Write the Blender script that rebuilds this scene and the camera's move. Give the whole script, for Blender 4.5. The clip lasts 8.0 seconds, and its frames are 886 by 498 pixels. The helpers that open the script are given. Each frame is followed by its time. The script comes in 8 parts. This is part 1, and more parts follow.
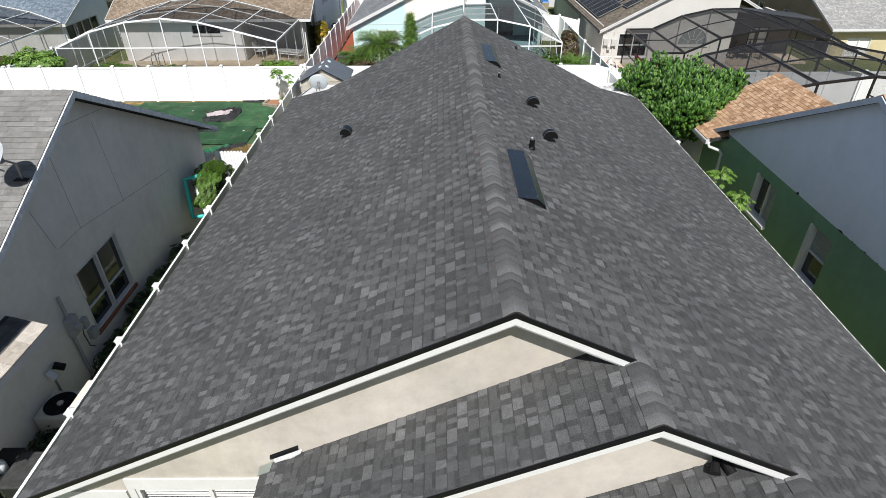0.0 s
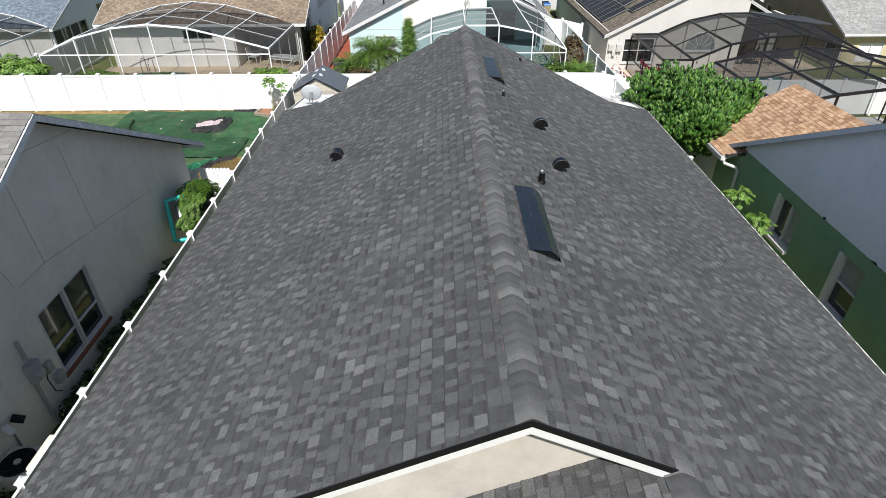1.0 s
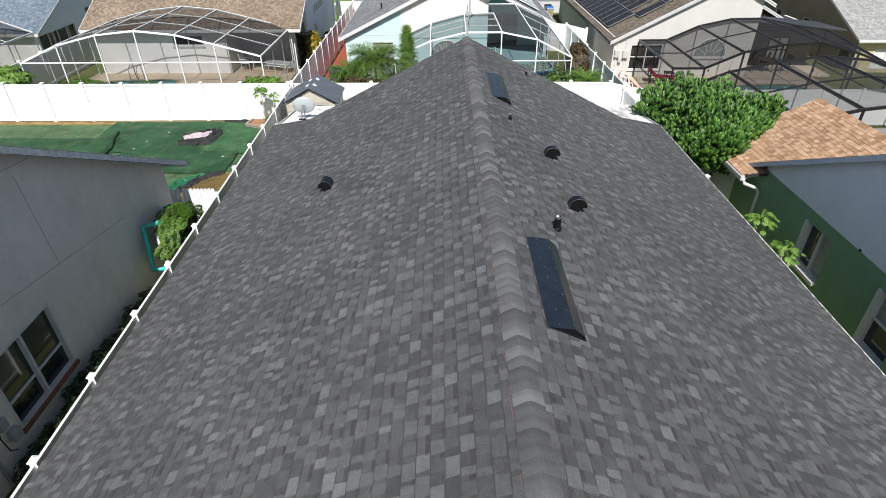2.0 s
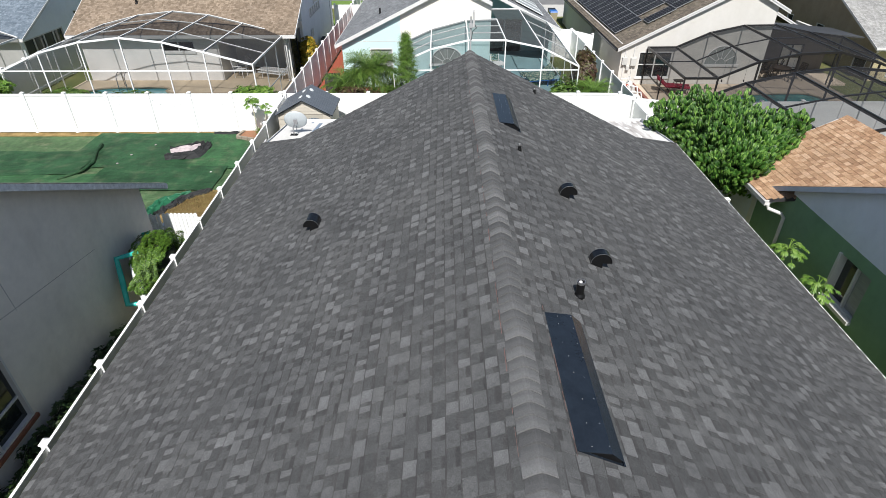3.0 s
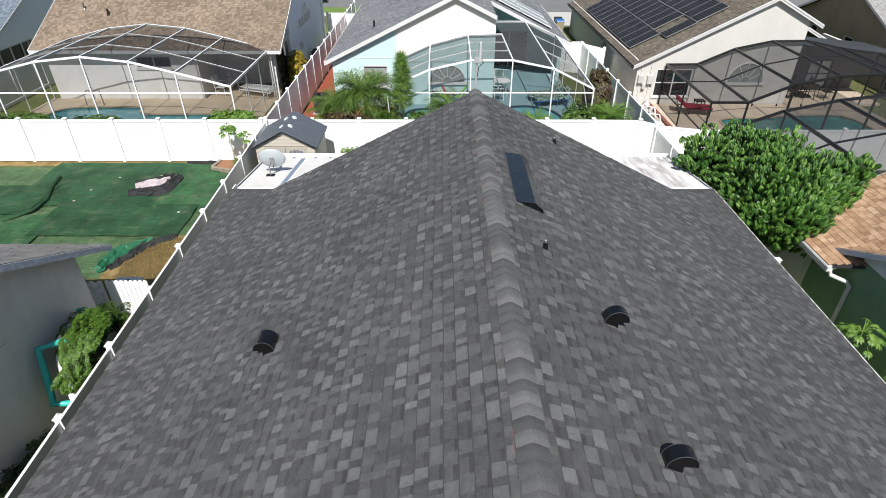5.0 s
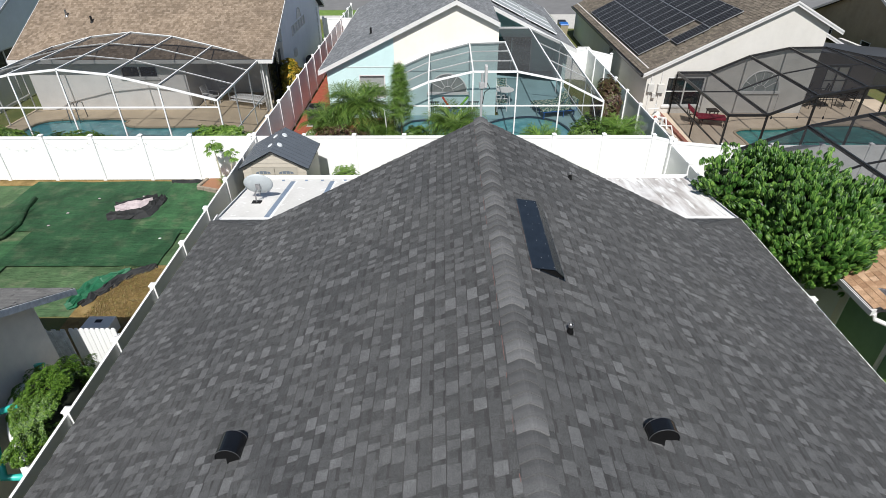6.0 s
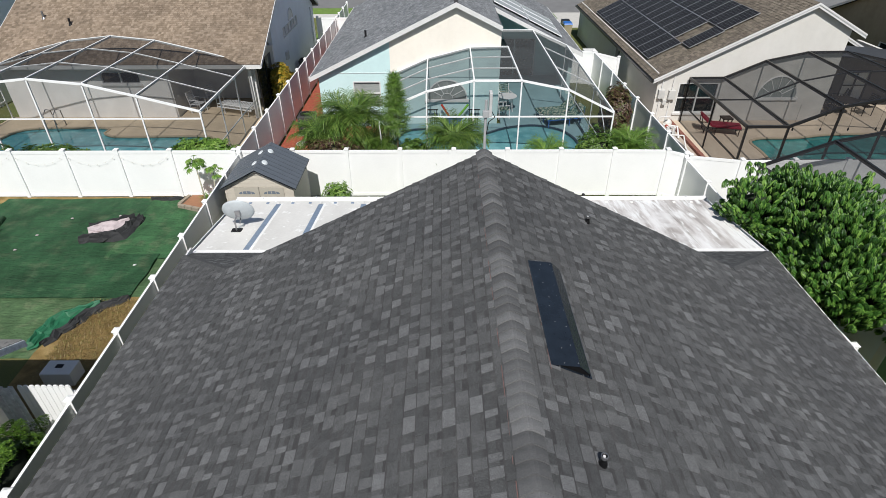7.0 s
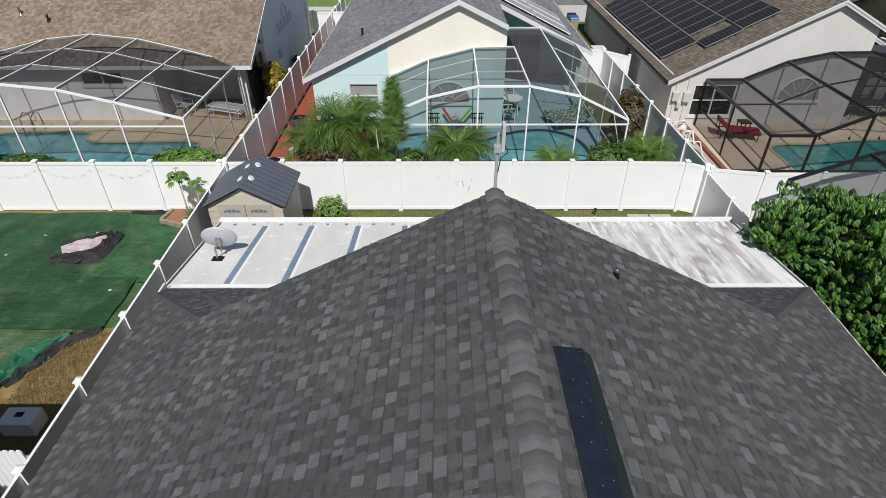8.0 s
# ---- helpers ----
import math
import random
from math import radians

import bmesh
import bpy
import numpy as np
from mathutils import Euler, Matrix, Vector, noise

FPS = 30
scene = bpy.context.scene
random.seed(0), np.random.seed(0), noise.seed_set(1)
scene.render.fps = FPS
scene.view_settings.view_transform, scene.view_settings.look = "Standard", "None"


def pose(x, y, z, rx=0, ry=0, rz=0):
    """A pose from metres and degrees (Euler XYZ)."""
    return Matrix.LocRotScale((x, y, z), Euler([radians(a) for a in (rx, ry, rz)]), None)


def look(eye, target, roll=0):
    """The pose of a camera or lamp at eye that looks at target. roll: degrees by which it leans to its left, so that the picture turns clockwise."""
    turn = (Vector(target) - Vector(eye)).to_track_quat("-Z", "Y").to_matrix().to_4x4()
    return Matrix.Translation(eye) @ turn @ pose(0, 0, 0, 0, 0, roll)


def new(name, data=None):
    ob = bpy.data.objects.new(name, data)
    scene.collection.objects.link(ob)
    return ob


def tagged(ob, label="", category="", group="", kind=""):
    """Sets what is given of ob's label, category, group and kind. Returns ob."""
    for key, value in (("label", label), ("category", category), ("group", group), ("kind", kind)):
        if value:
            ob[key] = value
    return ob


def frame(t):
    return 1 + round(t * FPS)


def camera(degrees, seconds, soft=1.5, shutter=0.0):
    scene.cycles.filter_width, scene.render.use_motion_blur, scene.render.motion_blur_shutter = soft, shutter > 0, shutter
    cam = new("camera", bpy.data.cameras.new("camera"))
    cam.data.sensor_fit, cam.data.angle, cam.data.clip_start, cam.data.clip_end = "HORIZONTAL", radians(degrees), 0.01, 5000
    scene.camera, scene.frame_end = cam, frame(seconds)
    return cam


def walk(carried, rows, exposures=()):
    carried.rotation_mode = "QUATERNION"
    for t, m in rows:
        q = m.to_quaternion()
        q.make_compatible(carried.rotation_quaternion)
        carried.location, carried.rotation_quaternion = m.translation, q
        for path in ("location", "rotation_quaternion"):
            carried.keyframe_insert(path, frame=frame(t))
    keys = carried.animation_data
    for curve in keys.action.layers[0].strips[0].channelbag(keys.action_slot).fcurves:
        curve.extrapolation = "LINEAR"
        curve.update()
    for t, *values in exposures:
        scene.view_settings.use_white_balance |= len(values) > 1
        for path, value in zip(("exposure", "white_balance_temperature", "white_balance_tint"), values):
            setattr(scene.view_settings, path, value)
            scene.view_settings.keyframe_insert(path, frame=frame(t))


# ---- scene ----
cam = camera(76.8, 8.0, 0.75)
PATH = [
    (0, (0.016, -0.787, 9.67), (0.016, 0.884, 8.571), -0.3),
    (0.5, (0.029, -0.108, 9.682), (0.03, 1.562, 8.581), -0.4),
    (1, (0.032, 0.581, 9.696), (0.033, 2.251, 8.596), -0.3),
    (1.5, (0.033, 1.32, 9.696), (0.035, 2.99, 8.596), -0.3),
    (3, (0.017, 3.602, 9.723), (0.019, 5.272, 8.622), -0.1),
    (3.5, (0.032, 4.405, 9.73), (0.035, 6.074, 8.627), -0.1),
    (4, (0.082, 5.227, 9.745), (0.085, 6.896, 8.643), -0.2),
    (4.5, (0.082, 6.038, 9.741), (0.082, 7.708, 8.639), -0.2),
    (4.7, (0.052, 6.336, 9.742), (0.056, 8.007, 8.643), 0.1),
    (6, (0.01, 8.457, 9.819), (0.013, 10.125, 8.714), -0.1),
    (6.5, (0.014, 9.317, 9.844), (0.018, 10.983, 8.738), -0.0),
    (7, (0.047, 10.177, 9.849), (0.051, 11.834, 8.729), -0.1),
    (7.5, (0.049, 11.015, 9.868), (0.05, 12.66, 8.731), -0.1),
    (8, (-0.004, 11.836, 9.884), (0.0, 13.472, 8.734), -0.0),
]
EXPOSURES = [(0.0, 0.4), (0.5, 0.55), (1.0, 0.47), (3.0, 0.48), (4.5, 0.46), (5.2, 0.42), (6.0, 0.31), (6.5, 0.24), (7.0, 0.14), (7.5, 0.05), (8.0, -0.04)]
walk(cam, [(t, look(eye, target, roll)) for t, eye, target, roll in PATH], EXPOSURES)

# ---- light ----
SUN_WAY = Vector((0.022, 0.616, -0.787)).normalized()
sun = new("sun", bpy.data.lights.new("sun", "SUN"))
sun.data.energy, sun.data.angle, sun.data.color = 4.6, radians(0.55), (1.0, 0.975, 0.94)
sun.rotation_euler = SUN_WAY.to_track_quat("-Z", "Y").to_euler()
world = bpy.data.worlds.new("sky")
world.use_nodes = True
scene.world = world
_sky = world.node_tree.nodes.new("ShaderNodeTexSky")
_sky.sky_type, _sky.sun_disc = "NISHITA", False
_sky.sun_elevation, _sky.sun_rotation = radians(52), radians(182)
_bg = world.node_tree.nodes["Background"]
_bg.inputs["Strength"].default_value = 0.06
world.node_tree.links.new(_sky.outputs[0], _bg.inputs[0])


# ---- materials ----
class Nodes:
    """A node material built up step by step."""

    def __init__(self, name):
        self.mat = bpy.data.materials.new(name)
        self.mat.use_nodes = True
        self.tree = self.mat.node_tree
        self.bsdf = self.tree.nodes["Principled BSDF"]
        self.coord = self.node("ShaderNodeTexCoord").outputs["Object"]

    def node(self, kind, **values):
        n = self.tree.nodes.new(kind)
        for key, value in values.items():
            n.inputs[key].default_value = value
        return n

    def link(self, a, b):
        self.tree.links.new(a, b)

    def noise(self, scale, detail=4.0, stretch=None, rough=0.6):
        n = self.node("ShaderNodeTexNoise", Scale=scale, Detail=detail, Roughness=rough)
        src = self.coord
        if stretch:
            m = self.node("ShaderNodeMapping")
            m.inputs["Scale"].default_value = stretch
            self.link(src, m.inputs[0])
            src = m.outputs[0]
        self.link(src, n.inputs["Vector"])
        return n.outputs["Fac"]

    def ramp(self, fac, stops):
        r = self.tree.nodes.new("ShaderNodeValToRGB")
        while len(r.color_ramp.elements) < len(stops):
            r.color_ramp.elements.new(0.5)
        for el, (p, c) in zip(r.color_ramp.elements, stops):
            el.position, el.color = p, (*c, 1)
        self.link(fac, r.inputs[0])
        return r.outputs[0]

    def mix(self, fac, a, b, mode="MIX"):
        m = self.tree.nodes.new("ShaderNodeMix")
        m.data_type, m.blend_type = "RGBA", mode
        for socket, v in ((m.inputs[0], fac), (m.inputs[6], a), (m.inputs[7], b)):
            if isinstance(v, (int, float)):
                socket.default_value = v
            elif isinstance(v, tuple):
                socket.default_value = (*v, 1)
            else:
                self.link(v, socket)
        return m.outputs[2]

    def bump(self, height, strength=0.3, distance=0.01):
        b = self.node("ShaderNodeBump", Strength=strength, Distance=distance)
        self.link(height, b.inputs["Height"])
        self.link(b.outputs[0], self.bsdf.inputs["Normal"])

    def done(self, color, rough=0.6, metal=0.0, spec=0.5):
        if isinstance(color, tuple):
            self.bsdf.inputs["Base Color"].default_value = (*color, 1)
        else:
            self.link(color, self.bsdf.inputs["Base Color"])
        self.bsdf.inputs["Roughness"].default_value = rough
        self.bsdf.inputs["Metallic"].default_value = metal
        self.bsdf.inputs["Specular IOR Level"].default_value = spec
        return self.mat


def tint(c, f):
    return tuple(min(1.0, v * f) for v in c)


def plain(name, color, rough=0.6, metal=0.0, vary=0.12, scale=3.0, fine=60.0, bump=0.1, spec=0.5, stretch=None):
    """A painted or moulded surface: blotches, grain and a fine relief."""
    n = Nodes(name)
    a = n.ramp(n.noise(scale, 5, stretch), [(0.3, tint(color, 1 - vary)), (0.7, tint(color, 1 + vary))])
    g = n.noise(fine, 3)
    c = n.mix(0.25, a, n.ramp(g, [(0.35, tint(color, 0.8)), (0.65, tint(color, 1.15))]))
    if bump:
        n.bump(g, bump, 0.004)
    return n.done(c, rough, metal, spec)


def shingle_mat(name, stops, island=True, grain=130.0, spec=0.25):
    """Laminated shingles: each piece has its own tone, with mineral granules and faint streaks."""
    n = Nodes(name)
    if island:
        r = n.node("ShaderNodeNewGeometry").outputs["Random Per Island"]
    else:
        r = n.node("ShaderNodeObjectInfo").outputs["Random"]
    c = n.ramp(r, stops)
    big = n.ramp(n.noise(0.55, 4), [(0.3, (0.86, 0.86, 0.87)), (0.7, (1.12, 1.11, 1.1))])
    c = n.mix(1.0, c, big, "MULTIPLY")
    mid = n.ramp(n.noise(9.0, 5), [(0.3, (0.86, 0.86, 0.86)), (0.7, (1.14, 1.14, 1.14))])
    c = n.mix(1.0, c, mid, "MULTIPLY")
    g = n.noise(grain, 2)
    c = n.mix(1.0, c, n.ramp(g, [(0.3, (0.5, 0.5, 0.5)), (0.5, (0.96, 0.96, 0.96)), (0.7, (1.6, 1.6, 1.6))]), "MULTIPLY")
    n.bump(g, 0.5, 0.003)
    return n.done(c, 0.9, 0, spec)


def stucco(name, color, stain=(0.75, 0.72, 0.66), aged=0.5):
    n = Nodes(name)
    c = n.ramp(n.noise(0.7, 6), [(0.25, tint(color, 1 - 0.4 * aged)), (0.5, color), (0.75, tint(color, 1 + 0.24 * aged))])
    s = n.ramp(n.noise(1.6, 6, (1, 1, 0.25)), [(0.45, (1, 1, 1)), (0.8, stain)])
    c = n.mix(aged, c, s, "MULTIPLY")
    m = n.ramp(n.noise(4.5, 7, None, 0.7), [(0.35, (0.84, 0.84, 0.85)), (0.52, (1, 1, 1)), (0.66, (1.1, 1.1, 1.09))])
    c = n.mix(aged, c, m, "MULTIPLY")
    g = n.noise(70, 4)
    n.bump(g, 0.35, 0.006)
    return n.done(c, 0.85, 0, 0.3)


GREY_LOW = [(0.0, (0.0571, 0.059, 0.0601)), (0.5, (0.0680, 0.07, 0.0713)), (1.0, (0.0798, 0.0818, 0.0832))]
GREY_MID = [(0.0, (0.0630, 0.065, 0.0662)), (0.5, (0.0808, 0.083, 0.0843)), (1.0, (0.0985, 0.101, 0.1025))]
GREY_HIGH = [(0.0, (0.0847, 0.087, 0.0885)), (0.5, (0.1024, 0.105, 0.1071)), (1.0, (0.1320, 0.135, 0.1379))]
SHINGLE = shingle_mat("grey_shingle_tab", GREY_HIGH)
SHINGLE_MID = shingle_mat("grey_shingle_mid", GREY_MID)
SHINGLE_LOW = shingle_mat("grey_shingle_base", GREY_LOW)
# dark granules, with the shade under each butt painted in
SHINGLE_STRIP = shingle_mat("granule_and_shade_strip", [(0, (0.046, 0.046, 0.047)), (0.5, (0.055, 0.055, 0.056)), (1, (0.066, 0.066, 0.067))])
SHINGLE_PIECE = shingle_mat("grey_shingle_piece", GREY_HIGH, island=False)


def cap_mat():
    """Cap shingles: pale at the butt, with a darker granule band, shade painted in, where the next one laps over."""
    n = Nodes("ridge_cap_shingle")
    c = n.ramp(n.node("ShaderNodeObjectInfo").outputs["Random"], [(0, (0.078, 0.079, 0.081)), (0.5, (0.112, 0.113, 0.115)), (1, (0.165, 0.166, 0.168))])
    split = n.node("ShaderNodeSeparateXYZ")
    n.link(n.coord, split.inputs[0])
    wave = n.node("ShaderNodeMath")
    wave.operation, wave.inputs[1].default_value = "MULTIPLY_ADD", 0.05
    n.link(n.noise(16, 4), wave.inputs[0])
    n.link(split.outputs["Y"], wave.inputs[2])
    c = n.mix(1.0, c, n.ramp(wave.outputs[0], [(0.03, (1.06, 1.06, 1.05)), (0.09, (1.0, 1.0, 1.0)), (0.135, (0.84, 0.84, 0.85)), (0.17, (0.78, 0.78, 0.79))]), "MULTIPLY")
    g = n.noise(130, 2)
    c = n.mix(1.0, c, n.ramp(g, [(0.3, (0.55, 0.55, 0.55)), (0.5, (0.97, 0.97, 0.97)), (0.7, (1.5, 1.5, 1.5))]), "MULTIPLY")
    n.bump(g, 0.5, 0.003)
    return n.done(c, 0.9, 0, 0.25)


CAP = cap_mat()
SH_OLD = shingle_mat("weathered_shingle", [(0, (0.16, 0.157, 0.15)), (0.5, (0.19, 0.187, 0.179)), (1, (0.225, 0.221, 0.211))])
SH_TAN = shingle_mat("tan_shingle", [(0, (0.27, 0.16, 0.095)), (0.35, (0.36, 0.225, 0.135)), (0.65, (0.42, 0.275, 0.17)), (1, (0.5, 0.345, 0.23))])
SH_BROWN = shingle_mat("brown_shingle", [(0, (0.155, 0.12, 0.086)), (0.5, (0.21, 0.163, 0.12)), (1, (0.27, 0.216, 0.163))])
SH_DBROWN = shingle_mat("dark_brown_shingle", [(0, (0.105, 0.091, 0.071)), (0.5, (0.145, 0.124, 0.098)), (1, (0.195, 0.168, 0.134))])
SH_BLUE = shingle_mat("blue_grey_shingle", [(0, (0.13, 0.139, 0.146)), (0.5, (0.172, 0.182, 0.192)), (1, (0.232, 0.243, 0.255))])
SH_SLATE = shingle_mat("slate_blue_shingle", [(0, (0.1, 0.13, 0.16)), (0.5, (0.138, 0.172, 0.208)), (1, (0.19, 0.232, 0.275))])
SH_LIGHT = shingle_mat("light_grey_shingle", [(0, (0.230, 0.230, 0.221)), (0.5, (0.281, 0.281, 0.272)), (1, (0.340, 0.340, 0.332))])
DECK = plain("roof_felt", (0.035, 0.035, 0.037), 0.9)
BLACK_METAL = plain("black_drip_metal", (0.012, 0.012, 0.013), 0.6, 0.0, bump=0.02, spec=0.2)
VENT_METAL = plain("blue_black_vent_metal", (0.022, 0.03, 0.042), 0.25, 0.35, 0.25, 6, 40, 0.05)
WHITE = plain("white_paint", (0.64, 0.64, 0.63), 0.5, vary=0.06)
VINYL = plain("white_vinyl", (0.85, 0.86, 0.855), 0.35, vary=0.03, scale=1.2, bump=0.03)
CREAM = stucco("cream_stucco", (0.5, 0.46, 0.405), aged=0.55)
STUCCO_GREY = stucco("grey_stucco", (0.78, 0.745, 0.68), aged=0.3)
STUCCO_GREEN = stucco("green_stucco", (0.22, 0.37, 0.23), aged=0.3)
LAVENDER = stucco("pale_lavender_stucco", (0.84, 0.89, 0.96), aged=0.15)
STUCCO_A = stucco("pale_grey_stucco", (0.86, 0.85, 0.83), aged=0.15)
STUCCO_A2 = stucco("blue_grey_stucco", (0.84, 0.88, 0.93), aged=0.15)
TEAL = stucco("pale_teal_stucco", (0.552, 0.736, 0.736), aged=0.15)
CREAM_B = stucco("ivory_stucco", (0.817, 0.769, 0.684), aged=0.15)
STUCCO_C = stucco("warm_white_stucco", (0.6, 0.585, 0.55), aged=0.15)
BEIGE = stucco("beige_stucco", (0.336, 0.288, 0.200))
# darkened copy of the warm white stucco: the lanai's shade as colour
STUCCO_C_SHADE = stucco("shaded_white_stucco", (0.2, 0.175, 0.15), aged=0.3)
# paler copy of the beige stucco, with sunlight put into its colour
BEIGE_LIT = stucco("lit_beige_stucco", (0.612, 0.527, 0.323))
BLUE_TRIM = plain("blue_grey_trim", (0.5, 0.56, 0.66), 0.6)
GREY_TRIM = plain("weathered_grey_trim", (0.7, 0.72, 0.74), 0.7, vary=0.3, scale=8)
SOFFIT = plain("soffit_paint", (0.6, 0.6, 0.59), 0.7)
ALU_WHITE = plain("white_aluminium", (0.82, 0.83, 0.83), 0.35, vary=0.03, bump=0.02)
BRONZE = plain("bronze_aluminium", (0.018, 0.017, 0.017), 0.4, 0.2, bump=0.02)
GLASS_BLUE = plain("dusty_blue_pane", (0.16, 0.19, 0.23), 0.15, bump=0.0)
GLASS_DARK = plain("window_glass", (0.02, 0.024, 0.026), 0.06, bump=0.0, spec=0.8)
PITCH = plain("pitch_black_metal", (0.005, 0.005, 0.0055), 0.4, 0.0, bump=0.02, spec=0.35)
LANAI_METAL = plain("dark_roof_panel", (0.06, 0.063, 0.068), 0.5, 0.2)
SHADE_BLIND = plain("drawn_grey_blind", (0.3, 0.32, 0.31), 0.3, vary=0.25, stretch=(1, 1, 9))
BLIND_AND_GLARE = plain("white_blind_and_glare", (0.78, 0.78, 0.75), 0.6)


def screen_mat(name, color, cover):
    """Insect screen: a fine mesh that lets part of the light through."""
    n = Nodes(name)
    t = n.node("ShaderNodeBsdfTransparent")
    d = n.node("ShaderNodeBsdfDiffuse")
    d.inputs[0].default_value = (*color, 1)
    m = n.node("ShaderNodeMixShader")
    w = n.ramp(n.noise(1.2, 3), [(0.3, (cover - 0.04,) * 3), (0.7, (cover + 0.04,) * 3)])
    n.link(w, m.inputs[0])
    n.link(t.outputs[0], m.inputs[1])
    n.link(d.outputs[0], m.inputs[2])
    n.link(m.outputs[0], n.tree.nodes["Material Output"].inputs[0])
    return n.mat


SCREEN = screen_mat("charcoal_roof_screen", (0.035, 0.036, 0.04), 0.52)
SCREEN_GREY = screen_mat("slate_roof_screen", (0.028, 0.029, 0.033), 0.54)
SCREEN_WALL = screen_mat("charcoal_wall_screen", (0.04, 0.04, 0.042), 0.2)
SCREEN_B = screen_mat("pale_roof_screen", (0.1, 0.105, 0.108), 0.46)


# ---- mesh tools ----
class Shape:
    """Collects corners and faces of one mesh."""

    def __init__(self):
        self.v, self.f = [], []

    def add(self, verts, faces):
        o = len(self.v)
        self.v += [tuple(p) for p in verts]
        self.f += [tuple(o + i for i in q) for q in faces]
        return self

    def hexa(self, p):
        """Eight corners: four below, four above, in the same order."""
        return self.add(p, [(3, 2, 1, 0), (4, 5, 6, 7), (0, 1, 5, 4), (1, 2, 6, 5), (2, 3, 7, 6), (3, 0, 4, 7)])

    def box(self, x0, x1, y0, y1, z0, z1):
        return self.hexa([(x0, y0, z0), (x1, y0, z0), (x1, y1, z0), (x0, y1, z0), (x0, y0, z1), (x1, y0, z1), (x1, y1, z1), (x0, y1, z1)])

    def slab(self, quad, thick):
        """A sheet with the given upper corners (three or more), thick downwards."""
        n = len(quad)
        low = [(x, y, z - thick) for x, y, z in quad]
        return self.add(list(quad) + low, [tuple(range(n)), tuple(range(2 * n - 1, n - 1, -1))] + [(i, n + i, n + (i + 1) % n, (i + 1) % n) for i in range(n)])

    def beam(self, a, b, w, h=None, up=(0, 0, 1)):
        """A bar from a to b, w wide and h high, centred."""
        a, b, h = Vector(a), Vector(b), h or w
        d = (b - a).normalized()
        u = Vector(up)
        if abs(d.dot(u)) > 0.98:
            u = Vector((0, 1, 0))
        s = d.cross(u).normalized() * (w / 2)
        u = s.cross(d).normalized() * (h / 2)
        c = []
        for p in (a, b):
            c += [p - s - u, p + s - u, p + s + u, p - s + u]
        return self.add(c, [(0, 1, 2, 3), (7, 6, 5, 4), (0, 4, 5, 1), (1, 5, 6, 2), (2, 6, 7, 3), (3, 7, 4, 0)])

    def tube(self, pts, r, n=8, r2=None, cap=True):
        """A round bar along points; the radius runs from r to r2."""
        pts = [Vector(p) for p in pts]
        r2 = r if r2 is None else r2
        rings, last = [], None
        for i, p in enumerate(pts):
            d = (pts[min(i + 1, len(pts) - 1)] - pts[max(i - 1, 0)]).normalized()
            u = last or (Vector((0, 0, 1)) if abs(d.z) < 0.9 else Vector((1, 0, 0)))
            s = d.cross(u).normalized()
            u = s.cross(d).normalized()
            last = u
            rr = r + (r2 - r) * i / max(1, len(pts) - 1)
            rings.append([p + (s * math.cos(a) + u * math.sin(a)) * rr for a in (2 * math.pi * k / n for k in range(n))])
        verts = [q for ring in rings for q in ring]
        faces = [(i * n + k, i * n + (k + 1) % n, (i + 1) * n + (k + 1) % n, (i + 1) * n + k) for i in range(len(pts) - 1) for k in range(n)]
        if cap:
            faces += [tuple(range(n - 1, -1, -1)), tuple((len(pts) - 1) * n + k for k in range(n))]
        return self.add(verts, faces)

    def lathe(self, profile, n=24, centre=(0, 0, 0)):
        """Radius and height pairs turned round an upright axis."""
        cx, cy, cz = centre
        verts = [(cx + r * math.cos(2 * math.pi * k / n), cy + r * math.sin(2 * math.pi * k / n), cz + z) for r, z in profile for k in range(n)]
        m = len(profile)
        faces = [(i * n + k, i * n + (k + 1) % n, (i + 1) * n + (k + 1) % n, (i + 1) * n + k) for i in range(m - 1) for k in range(n)]
        faces += [tuple(range(n - 1, -1, -1)), tuple((m - 1) * n + k for k in range(n))]
        return self.add(verts, faces)

    def mesh(self, name, smooth=False, bevel=0.0):
        data = bpy.data.meshes.new(name)
        data.from_pydata([tuple(p) for p in self.v], [], self.f)
        if bevel:
            bm = bmesh.new()
            bm.from_mesh(data)
            bmesh.ops.bevel(bm, geom=bm.edges[:], offset=bevel, segments=2, affect="EDGES", profile=0.6, clamp_overlap=True)
            bm.to_mesh(data)
            bm.free()
        if smooth:
            data.shade_smooth()
        data.update()
        return data


def world_of(ob):
    m = ob.matrix_basis.copy()
    return world_of(ob.parent) @ ob.matrix_parent_inverse @ m if ob.parent else m


def part(name, shape, material, parent=None, label="", smooth=False, bevel=0.0, kind=""):
    """Links one mesh object, built in world metres, under a thing where one is given."""
    data = shape if isinstance(shape, bpy.types.Mesh) else shape.mesh(name, smooth, bevel)
    if not data.materials:
        data.materials.append(material)
    ob = new(name, data)
    if parent is not None:
        ob.parent = parent
        ob.matrix_parent_inverse = world_of(parent).inverted()
    return tagged(ob, label, kind=kind)


def thing(name, label, category, at=(0, 0, 0), group="", kind=""):
    """An empty at a thing's base; its parts are built relative to it."""
    ob = new(name)
    ob.empty_display_size = 0.2
    ob.location = at
    return tagged(ob, label, category, group, kind)


def struct(name, shape, material, label, category, smooth=False):
    return tagged(part(name, shape, material, None, "", smooth), label, category, "", "structure")


